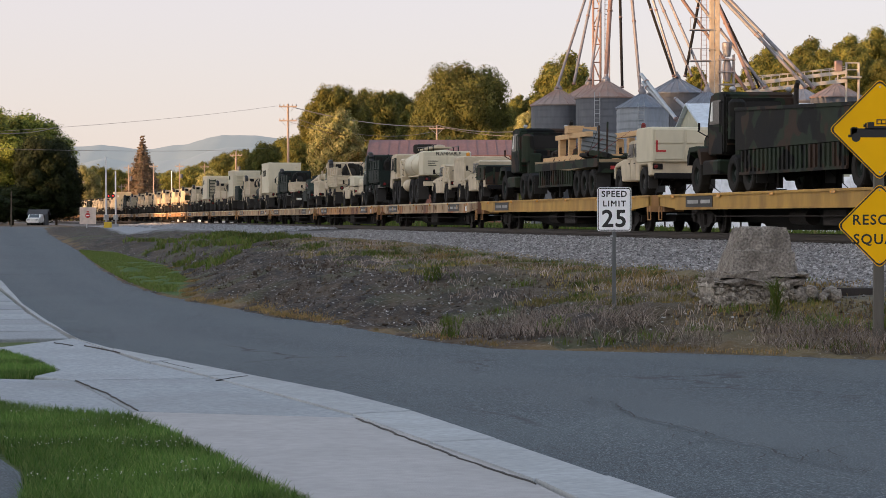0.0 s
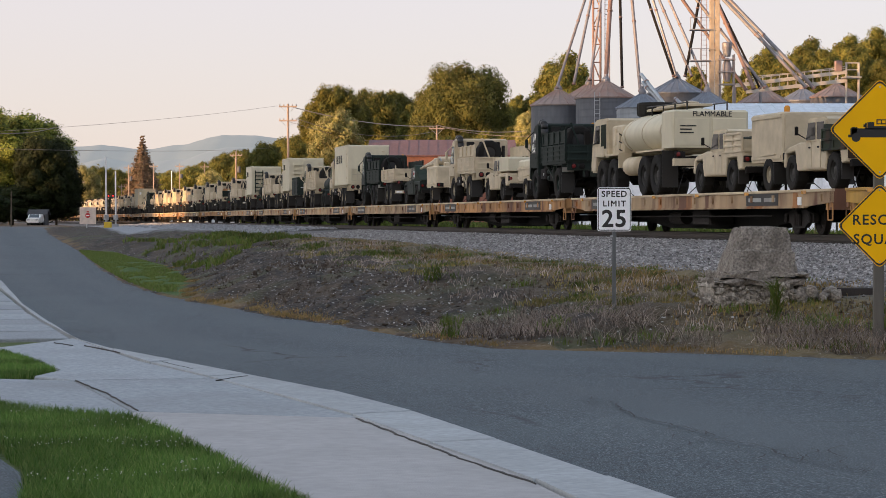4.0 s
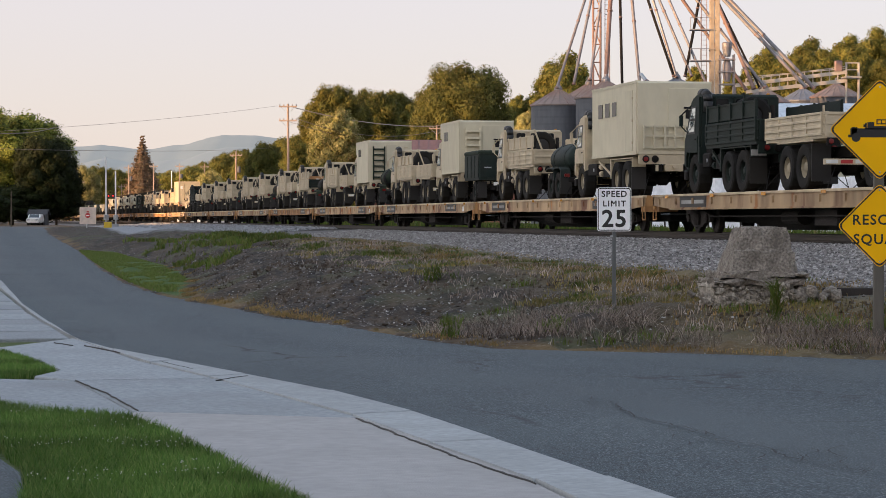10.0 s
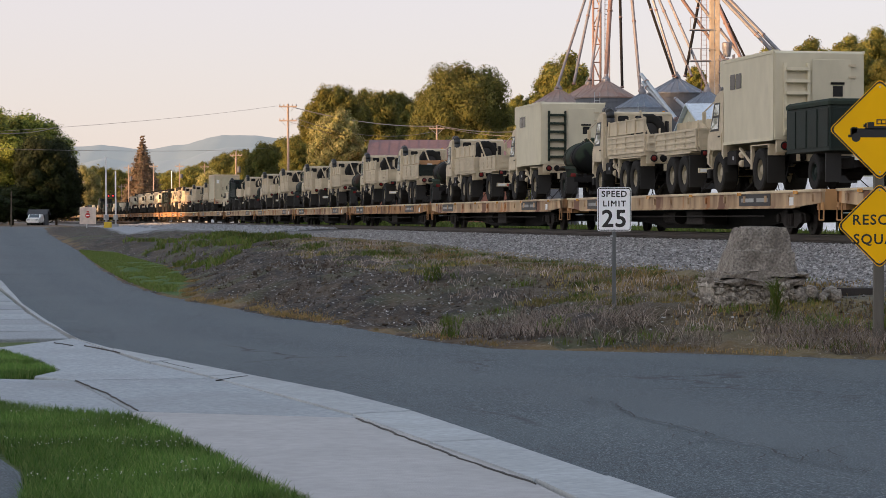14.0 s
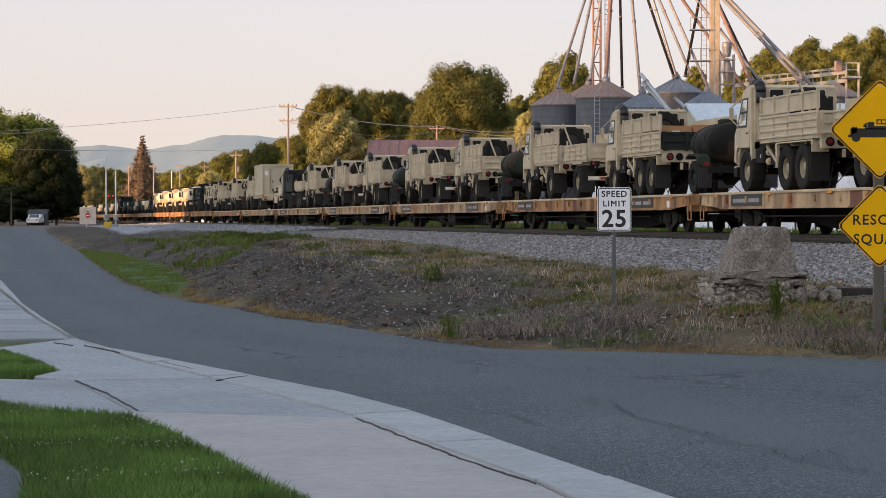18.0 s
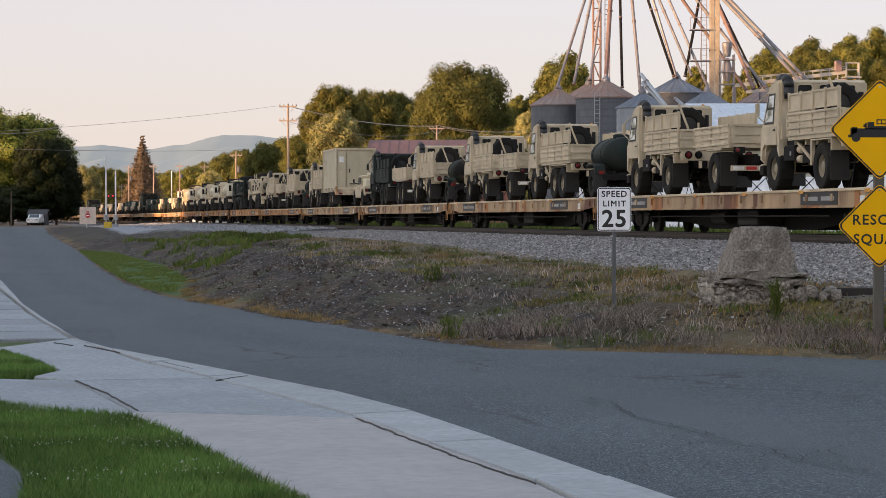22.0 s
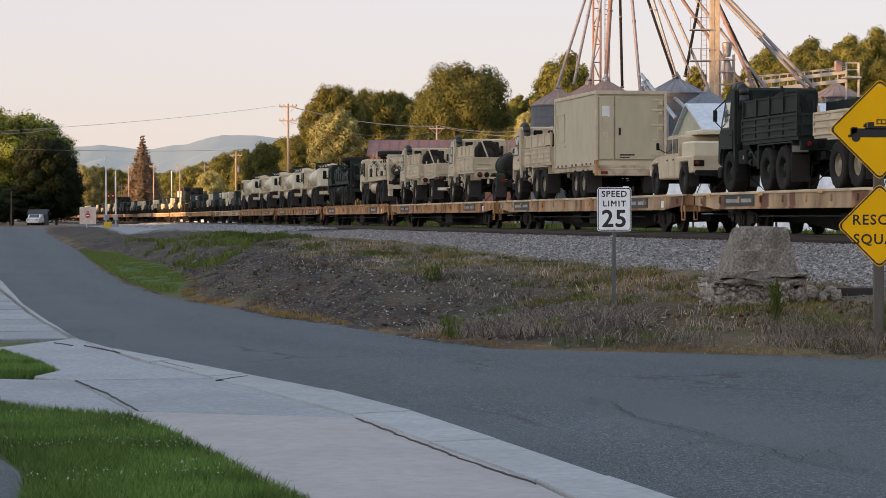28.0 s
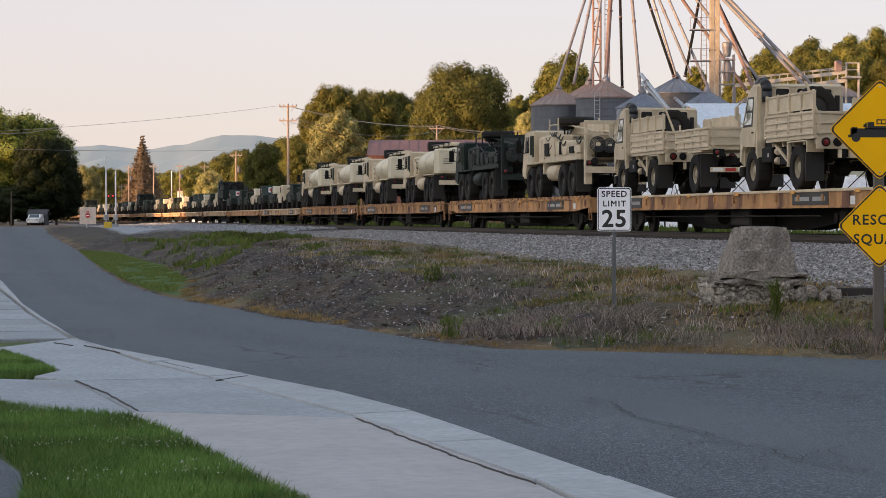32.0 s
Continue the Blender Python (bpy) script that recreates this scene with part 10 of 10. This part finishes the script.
    for yc in (3.95, 23.28):
        bm = bb()
        block(bm, -1.05, 1.05, yc - 0.2, yc + 0.2, -0.72, -0.40, 0.03)
        bg = part("bogie", bm, UNDER, th)
        for s in (-1, 1):
            bm = bb()
            slab(bm, [(yc - 1.12, -0.58), (yc - 1.12, -0.78), (yc - 0.66, -0.80), (yc - 0.42, -0.92), (yc + 0.42, -0.92), (yc + 0.66, -0.80), (yc + 1.12, -0.78), (yc + 1.12, -0.58), (yc + 0.5, -0.46), (yc - 0.5, -0.46)], s * 0.93, s * 1.05)
            for o in (-0.16, 0.0, 0.16):
                tube(bm, (s * 1.08, yc + o, -0.86), (s * 1.08, yc + o, -0.56), 0.06, seg=8)
            for o in (-0.89, 0.89):
                lathe(bm, [(0.12, s * 1.0), (0.12, s * 1.10), (0.06, s * 1.12)], 10, m=pose(0, yc + o, -0.67), axis="x")
            part("side_frame", bm, RUST, bg)
        for o in (-0.89, 0.89):
            part("wheelset", WHEELSET, None, th, at=pose(0, yc + o, -0.67))
    return th


WHEELSET = wheelset_mesh()


# ---- the train's order, from its head: kind, tail's place along the line at the start, colour ----
TRAIN = [
    ("van_semi_trailer", 53.0, "camo"),
    ("tractor_unit", 62.68, "camo"),
    ("utility_shelter", 73.5, "tan"),
    ("low_semi_trailer", 79.72, "camo"),
    ("tractor_unit", 89.5, "camo"),
    ("utility_cargo", 99.57, "camotan"),
    ("tall_box_trailer", 104.44, "tan"),
    ("utility_rack", 107.66, "tan"),
    ("fuel_tanker", 114.1, "tan"),
    ("cargo_truck", 127.72, "green"),
    ("flat_trailer", 134.06, "tan"),
    ("utility_flat", 138.35, "tan"),
    ("cargo_truck", 144.49, "tan"),
    ("box_trailer", 154.69, "tan"),
    ("utility_canvas", 159.0, "green"),
    ("tandem_cargo_trailer", 165.91, "tan"),
    ("six_wheel_truck", 171.0, "green"),
    ("large_van_truck", 183.05, "tan"),
    ("tandem_tank_trailer", 193.53, "green"),
    ("six_wheel_truck", 198.12, "tan"),
    ("generator_trailer", 208.93, "green"),
    ("van_truck", 212.87, "tan"),
    ("tandem_cargo_trailer", 219.8, "tan"),
    ("six_wheel_truck", 225.42, "tan"),
    ("water_trailer", 235.95, "camo"),
    ("dark_step_van_truck", 239.94, "tan"),
    ("cargo_trailer", 248.34, "tan"),
    ("six_wheel_truck", 252.81, "tan"),
    ("water_trailer", 263.01, "camo"),
    ("open_truck", 266.93, "tan"),
    ("cargo_trailer", 276.22, "tan"),
    ("cargo_truck", 280.54, "tan"),
    ("water_trailer", 290.42, "camo"),
    ("cargo_truck", 294.65, "tan"),
    ("cargo_trailer", 303.33, "tan"),
    ("cargo_truck", 308.27, "tan"),
    ("water_trailer", 318.47, "green"),
    ("six_wheel_truck", 322.08, "tan"),
    ("cargo_trailer", 330.89, "tan"),
    ("cargo_truck", 335.82, "tan"),
    ("water_trailer", 345.69, "camo"),
    ("cargo_truck", 349.42, "tan"),
    ("tandem_cargo_trailer", 357.12, "tan"),
    ("six_wheel_truck", 362.59, "green"),
    ("utility_pod", 372.3, "tan"),
    ("container_trailer", 383.21, "tan"),
    ("six_wheel_truck", 389.95, "tan"),
    ("water_trailer", 399.85, "camo"),
    ("cargo_truck", 404.72, "tan"),
    ("cargo_trailer", 413.53, "tan"),
    ("cargo_truck", 418.2, "tan"),
    ("recovery_truck", 428.3, "tan"),
    ("recovery_truck", 442.3, "green"),
    ("fuel_tanker", 456.5, "tan"),
    ("fuel_tanker", 470.3, "tan"),
    ("fuel_tanker", 484.6, "tan"),
    ("fuel_tanker", 499.2, "tan"),
]
FAR_KINDS = [("utility_cargo", "green"), ("utility_rack", "green"), ("utility_rack", "tan"), ("utility_flat", "green"), ("utility_canvas", "green"), ("utility_flat", "tan"),
             ("utility_cargo", "camo"), ("utility_rack", "green"), ("utility_canvas", "green"), ("cargo_truck", "green"), ("utility_rack", "tan"), ("utility_cargo", "green"),
             ("utility_flat", "tan"), ("utility_canvas", "camo"), ("utility_canvas", "tan"), ("utility_rack", "green"), ("utility_flat", "tan")]
PAINT = {"tan": TAN, "green": GREEN, "camo": CAMO, "camotan": TAN}
WORD = {"tan": "desert tan", "green": "dark green", "camo": "camouflage painted", "camotan": "desert tan"}
BUILDERS = {
    "cargo_truck": (lambda th, m, r: lorry(th, m, r, [1.35, 4.95], 6.12), "{} four-wheeled military cargo truck with drop sides", "truck", 6.12),
    "six_wheel_truck": (lambda th, m, r: lorry(th, m, r, [1.25, 2.55, 5.75], 6.9), "{} six-wheeled military cargo truck with drop sides", "truck", 6.95),
    "open_truck": (lambda th, m, r: lorry(th, m, r, [1.25, 2.55, 5.75], 6.9, gate=GREEN), "{} six-wheeled military truck with an open bed of boxes", "truck", 6.95),
    "van_truck": (lambda th, m, r: van_small(th, m, r, False), "{} military truck with a tall windowed shelter body", "truck", 6.45),
    "dark_step_van_truck": (lambda th, m, r: van_small(th, m, r, True), "{} military shelter truck with dark folded steps", "truck", 6.45),
    "large_van_truck": (lambda th, m, r: van_large(th, m, r), "{} six-wheeled military truck with a long windowed shelter", "truck", 6.95),
    "utility_shelter": (lambda th, m, r: utility_truck(th, m, r, "shelter"), "{} light utility truck with a box shelter", "light truck", 4.66),
    "utility_cargo": (lambda th, m, r: utility_truck(th, m, r, "cargo"), "{} light utility truck with a dark covered bed", "light truck", 4.66),
    "utility_rack": (lambda th, m, r: utility_truck(th, m, r, "rack"), "{} light utility truck with a slatted cargo bed", "light truck", 4.66),
    "utility_flat": (lambda th, m, r: utility_truck(th, m, r, "flat"), "{} light utility truck with a sloped hard cover", "light truck", 4.66),
    "utility_pod": (lambda th, m, r: utility_truck(th, m, r, "pod"), "{} light utility truck with a roof box and spare tyre", "light truck", 4.66),
    "utility_canvas": (lambda th, m, r: utility_truck(th, m, r, "ambulance"), "{} light utility ambulance with a dark canvas top", "light truck", 4.66),
    "fuel_tanker": (lambda th, m, r: heavy(th, m, r, "tank"), "{} eight-wheeled military fuel tanker", "tanker truck", 10.1),
    "recovery_truck": (lambda th, m, r: heavy(th, m, r, "crane"), "{} eight-wheeled recovery truck with a folded crane", "recovery truck", 10.1),
    "tractor_unit": (lambda th, m, r: tractor(th, m, r), "{} bonneted military tractor unit", "truck", 6.55),
    "van_semi_trailer": (lambda th, m, r: semi_trailer(th, m, r, "van"), "{} long semi-trailer with ribbed side racks", "trailer", 11.5),
    "low_semi_trailer": (lambda th, m, r: semi_trailer(th, m, r, "low"), "{} flat semi-trailer with a timber deck", "trailer", 9.6),
    "cargo_trailer": (lambda th, m, r: cargo_trailer(th, m, r, [1.5]), "{} two-wheeled cargo trailer with ribbed drop sides", "trailer", 3.3),
    "tandem_cargo_trailer": (lambda th, m, r: cargo_trailer(th, m, r, [1.4, 2.7]), "{} four-wheeled cargo trailer with ribbed drop sides", "trailer", 4.3),
    "water_trailer": (lambda th, m, r: tank_trailer(th, m, r, [0.8]), "{} two-wheeled water tank trailer", "trailer", 2.6),
    "tandem_tank_trailer": (lambda th, m, r: tank_trailer(th, m, r, [0.8, 1.95]), "{} four-wheeled tank trailer", "trailer", 3.6),
    "generator_trailer": (lambda th, m, r: box_trailer(th, m, r, "generator"), "{} generator trailer under a canvas cover", "trailer", 3.2),
    "box_trailer": (lambda th, m, r: box_trailer(th, m, r, "box"), "{} two-wheeled box trailer carrying a folded boom", "trailer", 2.6),
    "tall_box_trailer": (lambda th, m, r: box_trailer(th, m, r, "tall"), "{} tall two-wheeled box trailer with an amber beacon", "trailer", 2.6),
    "flat_trailer": (lambda th, m, r: box_trailer(th, m, r, "flat"), "{} small two-wheeled covered trailer", "trailer", 2.6),
    "container_trailer": (lambda th, m, r: container_trailer(th, m, r), "{} flat trailer carrying a container", "trailer", 6.3),
}
_made, MOVING = {}, []


def vehicle(kind, colour):
    key = (kind, colour)
    if key in _made:
        return copy_thing(_made[key], pose(0, 0, -50))
    build, label, category, length = BUILDERS[kind]
    th = tagged(empty(kind.replace("dark_step_", "").replace("large_", "")), label.format(WORD[colour]), category, group="vehicles on the train")
    build(th, PAINT[colour], RIMTAN if colour == "tan" else GREEN)
    _made[key] = th
    return th


for kind, s0, colour in TRAIN:
    MOVING.append((vehicle(kind, colour), s0, DECK_Z))
    if kind == "low_semi_trailer":
        MOVING.append((timber_load(), s0, DECK_Z))
    if kind == "container_trailer":
        MOVING.append((container(), s0 + 0.05, DECK_Z + 1.11))
    if kind == "open_truck":
        MOVING.append((crates(), s0 + 0.3, DECK_Z + 1.40))
SMALL = ("window_rubber", "stake", "cab_rib", "window_frame", "marker_lamp", "air_bottle", "hanger_bracket", "lamp_ring", "tie_down_chain", "round_lamp", "handle", "latch", "tail_lamp", "lamp_box", "mud_flap", "axle", "mirror", "hinge", "step", "marking_bar", "deck_marker", "footstep", "data_plate", "uncoupling_rod", "brake_rod", "number_panel", "brake_")


def trim_small(th):
    """Leaves the smallest fittings off what stays far down the line."""
    for c in list(th.children_recursive):
        if c.name.startswith(SMALL):
            bpy.data.objects.remove(c)
    return th


def far_vehicle(kind, colour):
    key = (kind, colour, "far")
    if key not in _made:
        if (kind, colour) in _made:
            _made[key] = copy_thing(_made[(kind, colour)], pose(0, 0, -50))
        else:
            _made[key] = vehicle(kind, colour)
            del _made[(kind, colour)]
        return _made[key]
    return copy_thing(_made[key], pose(0, 0, -50))


rt = random.Random(12)
JOINT, PITCH = 180.8, 27.23
s_far = 509.0
k_far = 0
while s_far < 960:
    kind, colour = FAR_KINDS[k_far % len(FAR_KINDS)]
    room = PITCH - (s_far - JOINT) % PITCH
    if room < BUILDERS[kind][3] + 0.8 or (s_far - JOINT) % PITCH < 0.8:
        s_far += room + 1.0 if room < 8 else 1.0
        if room < 8:
            continue
    MOVING.append((trim_small(far_vehicle(kind, colour)), s_far, DECK_Z))
    s_far += BUILDERS[kind][3] + rt.uniform(0.9, 1.8)
    k_far += 1
wagons = {}
for n in range(-7, 28):
    style = "yellow" if n in (-5, -4) else ("orange" if 9 <= n < 12 else ("rust" if n % 5 == 3 else "ochre"))
    if style not in wagons:
        mat = {"yellow": CARYELLOW, "orange": CARRUST, "rust": CARRUST, "ochre": CARTAN}[style]
        wagons[style] = flat_wagon(mat, style == "orange")
        wagons[style]["label"] = {"yellow": "yellow painted railway flat wagon with a timber deck", "orange": "rust-orange railway flat wagon with notched deck edges",
                                  "rust": "rust-streaked orange railway flat wagon", "ochre": "weathered ochre railway flat wagon with rust streaks"}[style]
        wagons[style]["group"] = "wagons of the train"
        ob = wagons[style]
    else:
        ob = copy_thing(wagons[style], pose(0, 0, -50))
    MOVING.append((trim_small(ob) if n > 12 else ob, JOINT + PITCH * n, DECK_Z))


def train_rows(s0, z):
    rows = []
    for k in range(0, 33, 2):
        x, y, h = on_track(s0 - SPEED * k)
        rows.append((k, pose(x, y, z, 0, 0, h)))
    return rows


def motions():
    for ob, s0, z in MOVING:
        walk(ob, train_rows(s0, z))
        # wheels roll on the wagons that pass near
        if ob.name.startswith("flat_wagon") and 50 < s0 < 420:
            for wh in [c for c in ob.children if c.name.startswith("wheelset")]:
                y = wh.matrix_basis.translation.y
                turn = math.degrees(SPEED / FPS / 0.42)
                walk(wh, [(k / FPS, pose(0, y, -0.67, k * turn)) for k in range(0, 32 * FPS + 1)])


motions()
